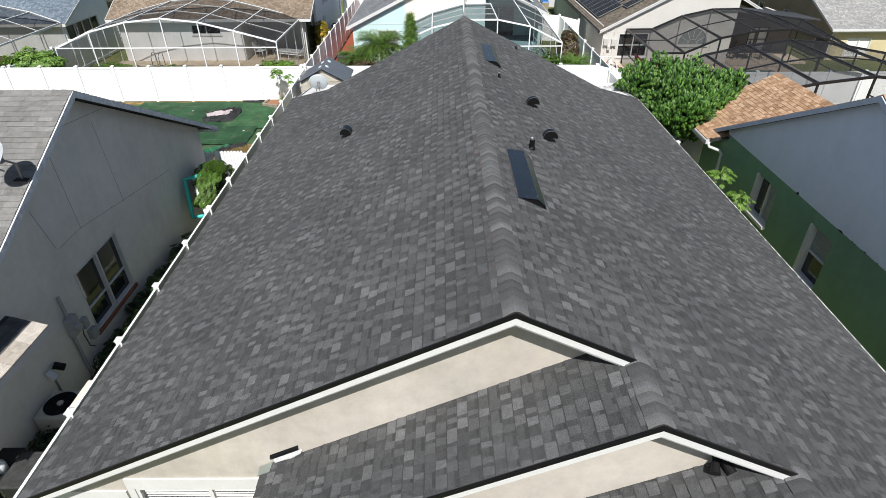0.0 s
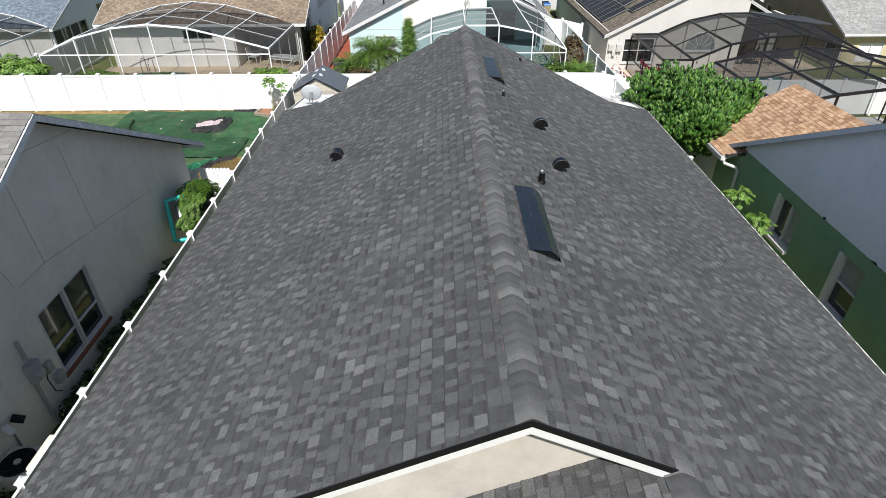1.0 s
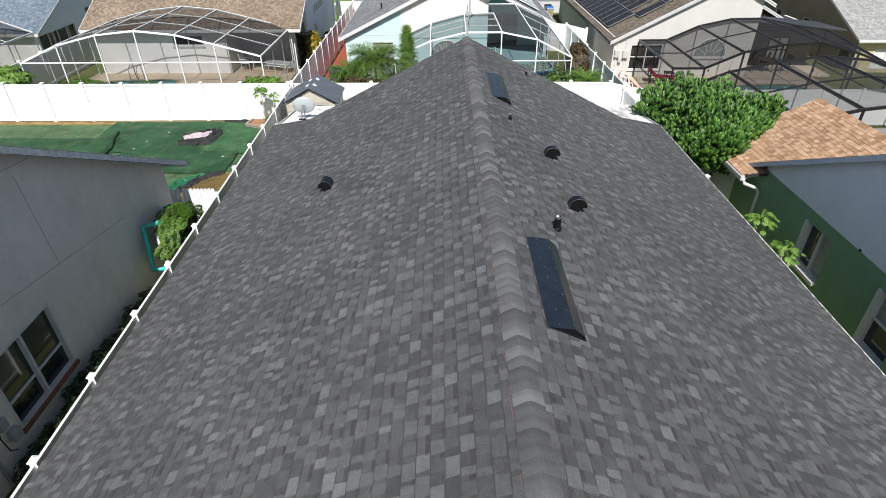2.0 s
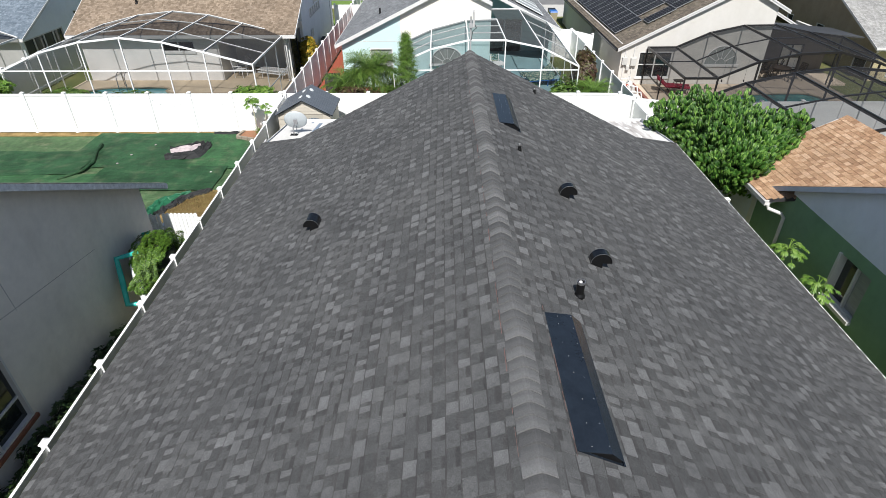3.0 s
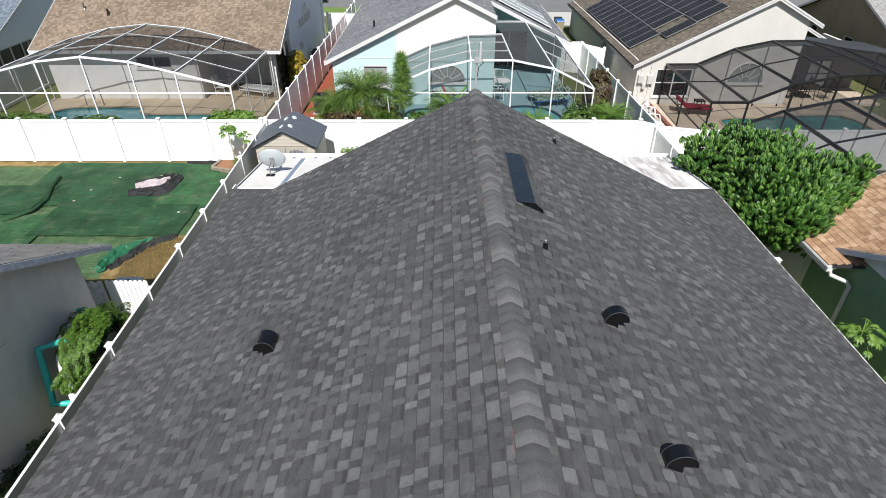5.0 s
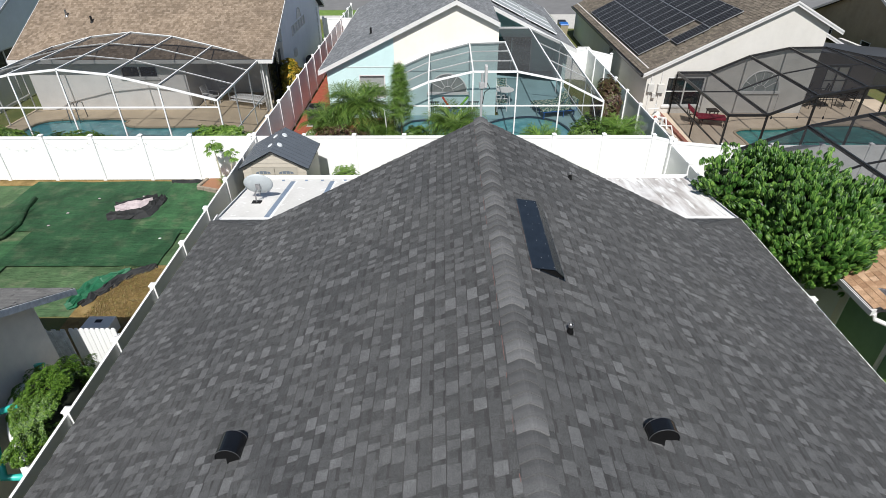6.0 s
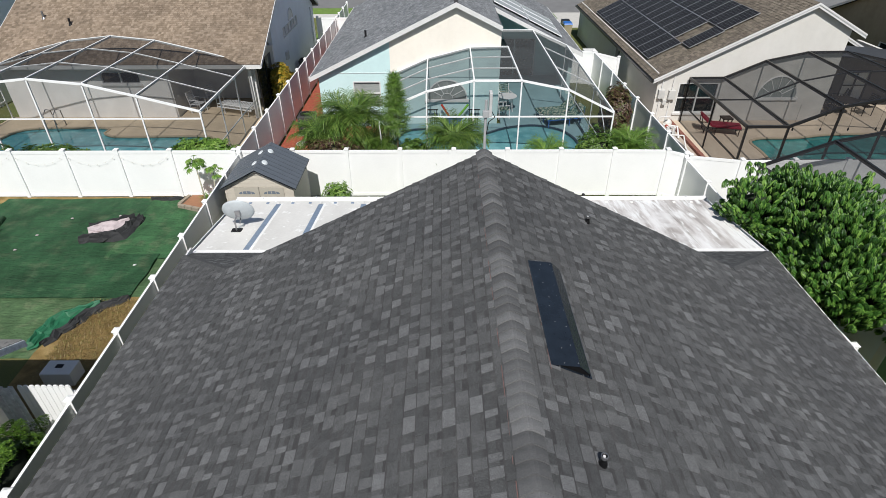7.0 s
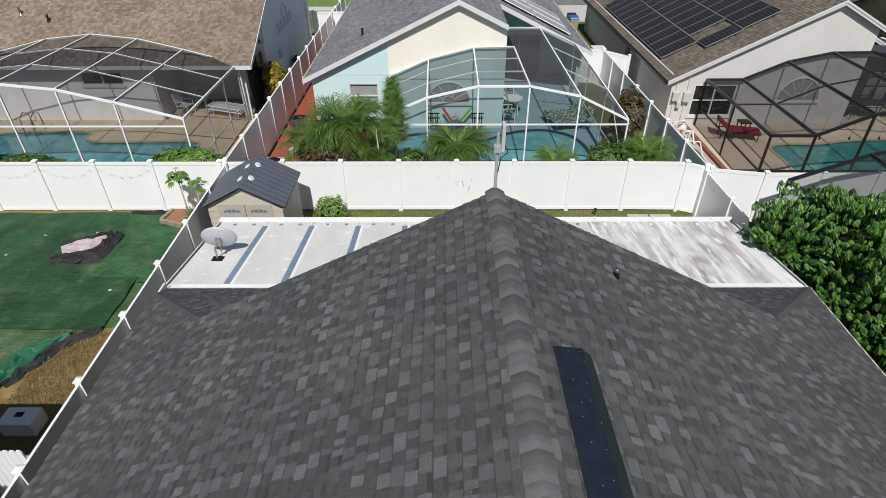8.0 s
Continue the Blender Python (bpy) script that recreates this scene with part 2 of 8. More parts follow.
def wall_run(s, axis, at, thick, a, b, base, tops, holes=()):
    """A wall along y (axis 'y', face at x = at) or along x, from a to b. tops: (place, height) pairs of its upper edge;
    holes: (from, to, low, high)."""
    def top(u):
        for (u0, z0), (u1, z1) in zip(tops, tops[1:]):
            if u0 <= u <= u1:
                return z0 + (z1 - z0) * (u - u0) / (u1 - u0)
        return tops[-1][1] if u > tops[-1][0] else tops[0][1]
    cuts = sorted({a, b, *[u for u, _ in tops if a < u < b], *[u for h in holes for u in h[:2]]})
    for u0, u1 in zip(cuts, cuts[1:]):
        mid, spans, low = (u0 + u1) / 2, [], base
        for h in sorted([h for h in holes if h[0] < mid < h[1]], key=lambda h: h[2]):
            spans.append((low, low, h[2], h[2]))
            low = h[3]
        spans.append((low, low, top(u0), top(u1)))
        for l0, l1, t0, t1 in spans:
            if axis == "y":
                p = [(at, u0, l0), (at + thick, u0, l0), (at + thick, u1, l1), (at, u1, l1), (at, u0, t0), (at + thick, u0, t0), (at + thick, u1, t1), (at, u1, t1)]
            else:
                p = [(u0, at, l0), (u1, at, l1), (u1, at + thick, l1), (u0, at + thick, l0), (u0, at, t0), (u1, at, t1), (u1, at + thick, t1), (u0, at + thick, t0)]
            s.hexa(p)
    return s


def wall(house, mat, axis, at, thick, a, b, base, tops, holes=(), label=""):
    """One wall as one part."""
    data = wall_run(Shape(), axis, at, thick, a, b, base, tops, holes).mesh("wall")
    bm = bmesh.new()
    bm.from_mesh(data)
    bmesh.ops.remove_doubles(bm, verts=bm.verts[:], dist=0.001)
    bm.to_mesh(data)
    bm.free()
    return part("wall", data, mat, house, label)


def shingles(s, origin, along, up, width, rise, left, right, course=0.143, tabs=(0.075, 0.12, 0.15, 0.18, 0.21), lift=0.014, seed=1):
    """Rows of tabs on a slope. along and up are unit vectors in it; left(v), right(v) bound the row at v metres up."""
    rng = random.Random(seed)
    o, a, u = Vector(origin), Vector(along), Vector(up)
    n = a.cross(u).normalized()
    if n.z < 0:
        n = -n
    for j in range(int(rise / course)):
        v0 = j * course
        v1 = min(v0 + course + 0.012, rise)
        p, end = left(v0) - rng.random() * 0.2, right(v0)
        while p < end:
            w = rng.choice(tabs)
            q0, q1 = max(p, left(v0 + course * 0.5)), min(p + w, end)
            p += w
            if q1 - q0 < 0.02:
                continue
            h = lift * rng.choice((0.6, 1.0, 1.25, 1.5))
            low, high = o + u * v0, o + u * v1
            c = [low + a * q0, low + a * q1, low + a * q1 + n * h, low + a * q0 + n * h, high + a * q1 + n * 0.002, high + a * q0 + n * 0.002]
            s.add(c, [(0, 1, 2, 3), (3, 2, 4, 5), (0, 3, 5), (1, 4, 2)])


def laminated(teeth, mids, base, bands, origin, along, up, rise, left, right, course=0.143, seed=1, skip=None, lift=0.014):
    """Courses of laminated shingles: a base sheet, dark bands of granules and painted shade along its top, and raised
    teeth of uneven width; a pale tooth seldom lies against a pale one of the course below."""
    rng = random.Random(seed)
    o, a, u = Vector(origin), Vector(along), Vector(up)
    n = a.cross(u).normalized()
    turned = n.z < 0
    if turned:
        n = -n
    kept = []
    def sheet(shape, v0, v1, c0, c1, h0, h1, front=True):
        """c0, c1: the ends of the lower and of the upper edge."""
        p = [o + u * v0 + a * c0[0], o + u * v0 + a * c0[1], o + u * v1 + a * c1[1], o + u * v1 + a * c1[0]]
        top = [p[0] + n * h0, p[1] + n * h0, p[2] + n * h1, p[3] + n * h1]
        if front:
            shape.add([p[0], p[1]] + top, [(0, 1, 3, 2), (2, 3, 4, 5), (0, 2, 5), (1, 4, 3)])
        else:
            shape.add(top, [(3, 2, 1, 0) if turned else (0, 1, 2, 3)])
    pale = []
    for j in range(int(rise / course)):
        v0 = j * course
        v1 = min(v0 + course + 0.012, rise)
        begin, end = max(left(v0), left(v0 + course * 0.5)), right(v0)
        p = left(v0) - rng.random() * 0.5
        while p < end:
            w = rng.uniform(0.3, 0.7)
            q0, q1 = max(p, begin), min(p + w, end)
            p += w
            if q1 - q0 > 0.02:
                sheet(base, v0, v1, (q0, q1), (q0, q1), 0.006, 0.0022)
                if v0 + course < rise - 0.01:
                    # thin dark line: the shade below the next butt, put into colour
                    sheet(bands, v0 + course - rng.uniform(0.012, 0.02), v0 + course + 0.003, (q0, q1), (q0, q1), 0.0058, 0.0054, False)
        p = left(v0) - rng.random() * 0.3
        deep = rng.uniform(0.045, 0.07)
        below, pale = pale, []
        while p < end:
            w, gap = rng.choice((0.08, 0.11, 0.14, 0.17, 0.2)), rng.choice((0.05, 0.08, 0.12, 0.15, 0.2))
            q0, q1 = max(p, begin), min(p + w, end)
            g0, g1 = max(p + w, begin), min(p + w + gap, end)
            p += w + gap
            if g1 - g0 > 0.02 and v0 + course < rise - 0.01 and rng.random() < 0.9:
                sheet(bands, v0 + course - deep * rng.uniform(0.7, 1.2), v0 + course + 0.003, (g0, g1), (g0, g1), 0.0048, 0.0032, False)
            if q1 - q0 < 0.02:
                continue
            h = lift * rng.choice((0.85, 1.0, 1.2))
            lap = sum(max(0.0, min(q1, e) - max(q0, b)) for b, e in below) / (q1 - q0)
            light = rng.random() < (0.62 if lap < 0.3 else 0.2)
            if light:
                pale.append((q0, q1))
            if light and skip and skip(q0, v0) and q1 - q0 > w - 0.002:
                kept.append((o + a * q0 + u * v0, w, h))
                continue
            t0, t1 = rng.uniform(0.0, 0.014), rng.uniform(0.0, 0.014)
            sheet(teeth if light else mids, v0, v1, (q0, q1), (q0 + t0, q1 - t1), h, 0.0034)
    return kept


# ---- ground ----
def ground_height(x):
    """The lots to the east lie a little lower."""
    f = min(1.0, max(0.0, (x - 7.6) / 2.2))
    return -0.42 * f * f * (3 - 2 * f)


def build_ground():
    n = Nodes("lawn_and_soil")
    c = n.ramp(n.noise(0.5, 6), [(0.3, (0.075, 0.1, 0.03)), (0.55, (0.13, 0.14, 0.05)), (0.75, (0.2, 0.155, 0.085))])
    g = n.noise(35, 5)
    c = n.mix(0.6, c, n.ramp(g, [(0.3, (0.3, 0.32, 0.25)), (0.7, (1.5, 1.5, 1.4))]), "MULTIPLY")
    n.bump(g, 0.7, 0.03)
    mat = n.done(c, 0.95, 0, 0.2)
    xs = [-900, -300, -100, -60, -40, -25, -15, -8, 0, 5, 7.6] + [7.6 + 0.2 * i for i in range(1, 12)] + [14, 20, 30, 60, 120, 300, 900]
    ys = [-600, -100, -30, 0, 10, 20, 30, 40, 60, 100, 300, 1200]
    s = Shape()
    s.add([(x, y, ground_height(x)) for y in ys for x in xs], [(j * len(xs) + i, j * len(xs) + i + 1, (j + 1) * len(xs) + i + 1, (j + 1) * len(xs) + i) for j in range(len(ys) - 1) for i in range(len(xs) - 1)])
    struct("ground", s, mat, "patchy green lawn and brown soil between the houses", "ground", True)


build_ground()


# ---- houses ----
def gable_roof(house, axis, ridge, top, half, a, b, pitch, mat, trim, seed, sides=(1, 1), course=0.143, tabs=(0.1, 0.13, 0.17), deck_mat=None, name="roof", a_eave=None, lift=0.007):
    """A two-sided roof. axis: the way the ridge runs; ridge: its place across; a, b: its ends. sides: which slopes carry tabs."""
    def at(across, along, z):
        return (along, across, z) if axis == "x" else (across, along, z)
    low, k = top - pitch * half, 1 / math.hypot(1, pitch)
    deck = Shape()
    e = a if a_eave is None else a_eave
    deck.slab([at(ridge, a, top), at(ridge, b, top), at(ridge - half, b, low), at(ridge - half, e, low)], 0.1)
    deck.slab([at(ridge + half, e, low), at(ridge + half, b, low), at(ridge, b, top), at(ridge, a, top)], 0.1)
    roof = part(name, deck, deck_mat or DECK, house)
    tab = Shape()
    for side in (0, 1):
        if sides[side]:
            sign = -1 if side == 0 else 1
            shingles(tab, at(ridge + sign * half, a, low + 0.004), at(0, 1, 0), at(-sign * k, 0, pitch * k), b - a, half / k, lambda v: (e - a) * (1 - v * k / half), lambda v: b - a, course, tabs, lift, seed + side)
    part("shingles", tab, mat, roof, kind="stuff")
    cap = Shape()
    n = max(2, int((b - a) / 0.2))
    for i in range(n):
        y0, y1 = a + (b - a) * i / n, a + (b - a) * (i + 1) / n + 0.02
        for sign in (-1, 1):
            cap.hexa([at(ridge, y0, top + 0.004), at(ridge + sign * 0.15, y0, top - 0.15 * pitch + 0.004), at(ridge + sign * 0.15, y1, top - 0.15 * pitch + 0.002), at(ridge, y1, top + 0.002),
                      at(ridge, y0, top + 0.03), at(ridge + sign * 0.15, y0, top - 0.15 * pitch + 0.02), at(ridge + sign * 0.15, y1, top - 0.15 * pitch + 0.01), at(ridge, y1, top + 0.014)])
    part("ridge_capping", cap, mat, roof, kind="stuff")
    for end, o in ((a, -0.02), (b, 0.02))[0 if a_eave is None else 1:]:
        for sign in (-1, 1):
            zs = ((top, ridge), (low, ridge + sign * (half + 0.01)))
            ends = [at(x, end + o + w, z - d) for d in (0.15, 0.005) for w, (z, x) in ((-0.015, zs[0]), (-0.015, zs[1]), (0.015, zs[1]), (0.015, zs[0]))]
            part("fascia", Shape().hexa(ends), trim, roof)
    for sign in (-1, 1):
        f = Shape()
        f.beam(at(ridge + sign * (half + 0.015), e, low - 0.1), at(ridge + sign * (half + 0.015), b, low - 0.1), 0.03, 0.17)
        part("fascia", f, trim, roof)
    return roof


def window(house, axis, at, u0, u1, z0, z1, out, rows=2, cols=1, sill=None, pane=None, frame_mat=None, deep=0.09, frame_w=0.05):
    """A framed window in a wall whose face lies at the given place; out: +1 or -1, the way it faces."""
    frame_mat, pane = frame_mat or WHITE, pane or GLASS_DARK
    def bar(s, ua, ub, za, zb, d0, d1):
        lo, hi = sorted((at + out * d0, at + out * d1))
        if axis == "y":
            s.box(lo, hi, ua, ub, za, zb)
        else:
            s.box(ua, ub, lo, hi, za, zb)
        return s
    win = part("window", bar(Shape(), u0, u1, z0, z0 + frame_w, -deep, 0.012), frame_mat, house)
    part("window_frame", bar(Shape(), u0, u1, z1 - frame_w, z1, -deep, 0.012), frame_mat, win)
    for u in (u0, u1 - frame_w):
        part("window_frame", bar(Shape(), u, u + frame_w, z0 + frame_w, z1 - frame_w, -deep, 0.012), frame_mat, win)
    for i in range(1, cols):
        u = u0 + (u1 - u0) * i / cols
        part("mullion", bar(Shape(), u - 0.03, u + 0.03, z0 + frame_w, z1 - frame_w, -deep + 0.01, 0.004), frame_mat, win)
    for j in range(1, rows):
        z = z0 + (z1 - z0) * j / rows
        part("glazing_bar", bar(Shape(), u0 + frame_w, u1 - frame_w, z - 0.022, z + 0.022, -deep + 0.014, -0.004), frame_mat, win)
    for i in range(cols):
        ua, ub = u0 + (u1 - u0) * i / cols, u0 + (u1 - u0) * (i + 1) / cols
        part("pane", bar(Shape(), ua + 0.02, ub - 0.02, z0 + 0.02, z1 - 0.02, -deep + 0.02, -deep + 0.026), pane, win)
    if sill:
        part("window_sill", bar(Shape(), u0 - 0.05, u1 + 0.05, z0 - 0.09, z0 - 0.001, -deep, 0.06), sill, win)
    return win


def gable_tops(ridge, top, half, pitch, drop=0.13):
    return [(ridge - half, top - drop - pitch * half), (ridge, top - drop), (ridge + half, top - drop - pitch * half)]


# the main house
RX, RZ, HALF, K = 0.774, 5.92, 6.98, 0.5
XL, XR, ZE = RX - HALF, RX + HALF, RZ - HALF * K
FRONT, REAR, EAVE_Y = 3.70, 18.93, 21.0
HIP = EAVE_Y - REAR
XW = -5.83
ZW, YW = RZ - K * (RX - XW), EAVE_Y - (XW - XL)
COS, SIN = 1 / math.hypot(1, K), K / math.hypot(1, K)
G2X, G2Y, G3X, G3Y = 2.165, 2.82, 3.74, 1.5
G2Z, G3Z = RZ - K * (G2X - RX), RZ - K * (G3X - RX)


def roof_z(x):
    return RZ - K * abs(x - RX)


def right_front(x):
    return FRONT if x < G2X else G2Y if x < G3X else G3Y


def right_slope_sheet(s, z_off, thick):
    """The long east slope, cut in steps along its front."""
    for xa, xb in ((RX, G2X), (G2X, G3X), (G3X, XR - HIP), (XR - HIP, XR)):
        y0 = right_front((xa + xb) / 2)
        ya, yb = (REAR, REAR) if xb <= XR - HIP + 0.01 else (REAR, EAVE_Y)
        s.slab([(xa, y0, roof_z(xa) + z_off), (xb, y0, roof_z(xb) + z_off), (xb, yb, roof_z(xb) + z_off), (xa, ya, roof_z(xa) + z_off)], thick)


main_house = thing("house", "cream stucco house with a dark grey shingle gable roof", "house", (RX, 12, 0))
deck = Shape()
deck.slab([(RX, FRONT, RZ), (RX, REAR, RZ), (XL + HIP, REAR, roof_z(XL + HIP)), (XW, YW, ZW), (XW, FRONT, ZW)], 0.12)
right_slope_sheet(deck, 0, 0.12)
deck.slab([(XL + HIP, REAR, ZE + K * HIP), (XR - HIP, REAR, ZE + K * HIP), (XR, EAVE_Y, ZE), (XW, EAVE_Y, ZE), (XW, YW, ZW)], 0.12)
deck.slab([(G2X, G2Y, G2Z), (G2X, 4.05, G2Z), (-2.5, 4.05, G2Z - K * (G2X + 2.5)), (-2.5, G2Y, G2Z - K * (G2X + 2.5))], 0.12)
deck.slab([(G3X, G3Y, G3Z), (G3X, 3.2, G3Z), (0.2, 3.2, G3Z - K * (G3X - 0.2)), (0.2, G3Y, G3Z - K * (G3X - 0.2))], 0.12)
main_roof = part("roof", deck, DECK, main_house, "dark grey laminated shingle roof")

WALL_Y, WALL2_Y, WALL3_Y = 4.05, 3.2, 1.9
wall(main_house, CREAM, "x", WALL_Y, 0.2, XW + 0.38, XR - 0.42, 0, gable_tops(RX, RZ, HALF, K), [(-4.42, -2.3, 1.0, 2.42)], label="cream stucco front gable wall")
wall(main_house, CREAM, "x", WALL2_Y, 0.2, -2.2, 5.4, 0, [(-2.5, G2Z - K * (G2X + 2.5) - 0.13), (G2X, G2Z - 0.13), (5.4, G2Z - 0.13 - K * (5.4 - G2X))], label="cream stucco wall of the middle gable")
wall(main_house, CREAM, "x", WALL3_Y, 0.2, 0.5, XR - 0.42, 0, [(0.2, G3Z - K * (G3X - 0.2) - 0.13), (G3X, G3Z - 0.13), (XR, ZE - 0.13)])
wall(main_house, CREAM, "y", XW + 0.38, 0.2, WALL_Y + 0.2, 20.5, 0, [(0, ZW + 0.04), (30, ZW + 0.04)])
wall(main_house, CREAM, "y", XR - 0.62, 0.2, WALL3_Y + 0.2, 20.5, -0.1, [(0, ZE + 0.06), (30, ZE + 0.06)])
wall(main_house, CREAM, "x", 20.5, 0.2, XW + 0.38, XR - 0.42, 0, [(-9, ZE + 0.1), (9, ZE + 0.1)])
wall(main_house, CREAM, "x", REAR - 0.35, 0.18, XW + 0.6, XR - 0.9, 2.3, gable_tops(RX, RZ, HALF, K, 0.14))


def upright_board(pa, pb, y0, y1, high, low):
    """A sloping board with upright ends, between two depths below the roof line."""
    (xa, _, za), (xb, _, zb) = pa, pb
    return Shape().hexa([(xa, y0, za - low), (xb, y0, zb - low), (xb, y1, zb - low), (xa, y1, za - low), (xa, y0, za - high), (xb, y0, zb - high), (xb, y1, zb - high), (xa, y1, za - high)])


def rake_board(pa, pb):
    """White fascia under a black drip edge along a sloping roof end."""
    y = pa[1]
    part("fascia", upright_board(pa, pb, y - 0.025, y, 0.05, 0.145), WHITE, main_roof, "white painted fascia board")
    part("drip_edge", upright_board(pa, pb, y - 0.03, y - 0.012, -0.012, 0.052), PITCH, main_roof, "black metal drip edge")
    part("soffit", upright_board(pa, pb, y, y + 0.36, 0.16, 0.18), SOFFIT, main_roof)


rake_board((RX, FRONT, RZ), (XW, FRONT, ZW))
rake_board((RX, FRONT, RZ), (G2X + 0.02, FRONT, G2Z))
rake_board((G2X, G2Y, G2Z), (-2.5, G2Y, G2Z - K * (G2X + 2.5)))
rake_board((G2X, G2Y, G2Z), (G3X + 0.02, G2Y, G3Z))
rake_board((G3X, G3Y, G3Z), (0.2, G3Y, G3Z - K * (G3X - 0.2)))
rake_board((G3X, G3Y, G3Z), (XR, G3Y, ZE))
for pa, pb in (((XW + 0.03, FRONT, ZW - 0.09), (XW + 0.03, EAVE_Y, ZW - 0.09)), ((XR + 0.005, G3Y, ZE - 0.075), (XR + 0.005, EAVE_Y, ZE - 0.075)), ((XW, EAVE_Y + 0.02, ZE - 0.06), (XR, EAVE_Y + 0.02, ZE - 0.06))):
    f = Shape()
    f.beam(pa, pb, 0.04, 0.13)
    part("fascia", f, WHITE, main_roof)


part("eave_trim", Shape().box(XR + 0.004, XR + 0.03, G3Y, EAVE_Y, ZE - 0.05, ZE + 0.004), WHITE, main_roof, "thin white drip edge")


# the west neighbour
def west_house():
    h = thing("house", "grey stucco house with a weathered shingle gable roof", "house", (-16, 11, 0))
    roof = gable_roof(h, "x", 11.07, 5.97, 6.93, -25.0, -7.9, 0.5, SH_OLD, GREY_TRIM, 21, tabs=(0.28, 0.305, 0.33), lift=0.013)
    wall(h, STUCCO_GREY, "y", -8.45, 0.2, 4.5, 17.24, 0, gable_tops(11.07, 5.97, 7.1, 0.5), [(9.34, 11.23, 0.72, 2.36)], label="grey stucco gable wall in shade")
    wall(h, STUCCO_GREY, "x", 4.5, 0.2, -24.6, -8.25, 0, [(-30, 2.3), (0, 2.3)])
    wall(h, STUCCO_GREY, "x", 17.04, 0.2, -24.6, -8.45, 0, [(-30, 2.3), (0, 2.3)])
    wall(h, STUCCO_GREY, "y", -24.6, 0.2, 4.5, 17.4, 0, gable_tops(11.07, 5.97, 7.1, 0.5))
    return h, roof


west, west_roof = west_house()


# the east neighbour
def east_house():
    g = -0.42
    h = thing("house", "green and pale lavender stucco house with tan shingles", "house", (18, 11, g))
    gable_roof(h, "x", 11.4, 5.66, 6.95, 9.78, 27.0, 0.5, SH_TAN, BLUE_TRIM, 31, course=0.14, tabs=(0.15, 0.16, 0.17), lift=0.011)
    gable_roof(h, "y", 12.65, 3.59, 3.25, 15.3, 20.4, 0.49, SH_TAN, WHITE, 33, course=0.14, tabs=(0.15, 0.16, 0.17), name="rear_roof", a_eave=17.9, lift=0.011)
    holes = [(13.98, 15.1, 0.72, 1.97), (11.16, 12.06, 0.42, 1.94)]
    wall(h, STUCCO_GREEN, "y", 9.95, 0.2, 4.6, 18.3, g, [(0, 1.9), (5.4, 2.32), (17.4, 2.32), (18.3, 1.98)], holes, label="dark green stucco lower wall")
    wall(h, LAVENDER, "y", 9.945, 0.2, 5.2, 17.6, 2.32, gable_tops(11.4, 5.66, 6.95, 0.5), label="pale lavender stucco gable")
    wall(h, STUCCO_GREEN, "x", 4.6, 0.2, 10.15, 26.6, g, [(0, 1.95), (40, 1.95)])
    wall(h, STUCCO_GREEN, "x", 18.1, 0.2, 10.15, 26.6, g, [(0, 1.9), (40, 1.9)])
    wall(h, STUCCO_GREEN, "y", 9.95, 0.2, 18.3, 19.15, g, [(0, 1.84), (40, 1.84)])
    part("corner_pier", Shape().box(9.93, 10.15, 19.15, 19.38, g, 1.84), STUCCO_A, h)
    wall(h, LAVENDER, "y", 9.95, 0.2, 19.38, 23.0, g, [(0, 1.7), (40, 1.7)], label="pale grey stucco wall beside the tree")
    wall(h, STUCCO_GREEN, "x", 20.0, 0.2, 10.05, 15.4, g, gable_tops(12.65, 3.59, 3.25, 0.49))
    crumbs, rng = Shape(), random.Random(5)
    for _ in range(26):
        y = rng.uniform(8.3, 11.2)
        crumbs.box(9.932, 9.948, y, y + rng.uniform(0.01, 0.04), 2.315, 2.325 + rng.uniform(0.005, 0.035))
    crumbs.box(9.92, 9.948, 13.05, 13.12, 2.32, 2.37)
    part("flaking_paint", crumbs, BLACK_METAL, h, "dark flakes along the paint line", kind="stuff")
    for y0, y1, z0, z1 in holes:
        win = window(h, "y", 10.03, y0, y1, z0, z1, -1, rows=2 if y0 < 13 else 1, cols=1 if y0 < 13 else 2, deep=0.1, frame_w=0.035)
        part("window_jamb", Shape().box(9.9, 10.02, y1 - 0.03, y1 + 0.06, z0, z1 + 0.02), WHITE, win)
        part("window_sill", Shape().box(9.84, 10.02, y0 - 0.03, y1 + 0.06, z0 - 0.09, z0 + 0.004), WHITE, win)
        q = Shape()
        if y0 < 13:
            q.box(10.095, 10.103, y0 + 0.04, y1 - 0.04, (z0 + z1) / 2, z1 - 0.03)
        else:
            q.box(10.095, 10.103, y0 + 0.04, y0 + 0.52, z0 + 0.04, z1 - 0.04)
        part("blind", q, SHADE_BLIND, win)
    return h


east = east_house()


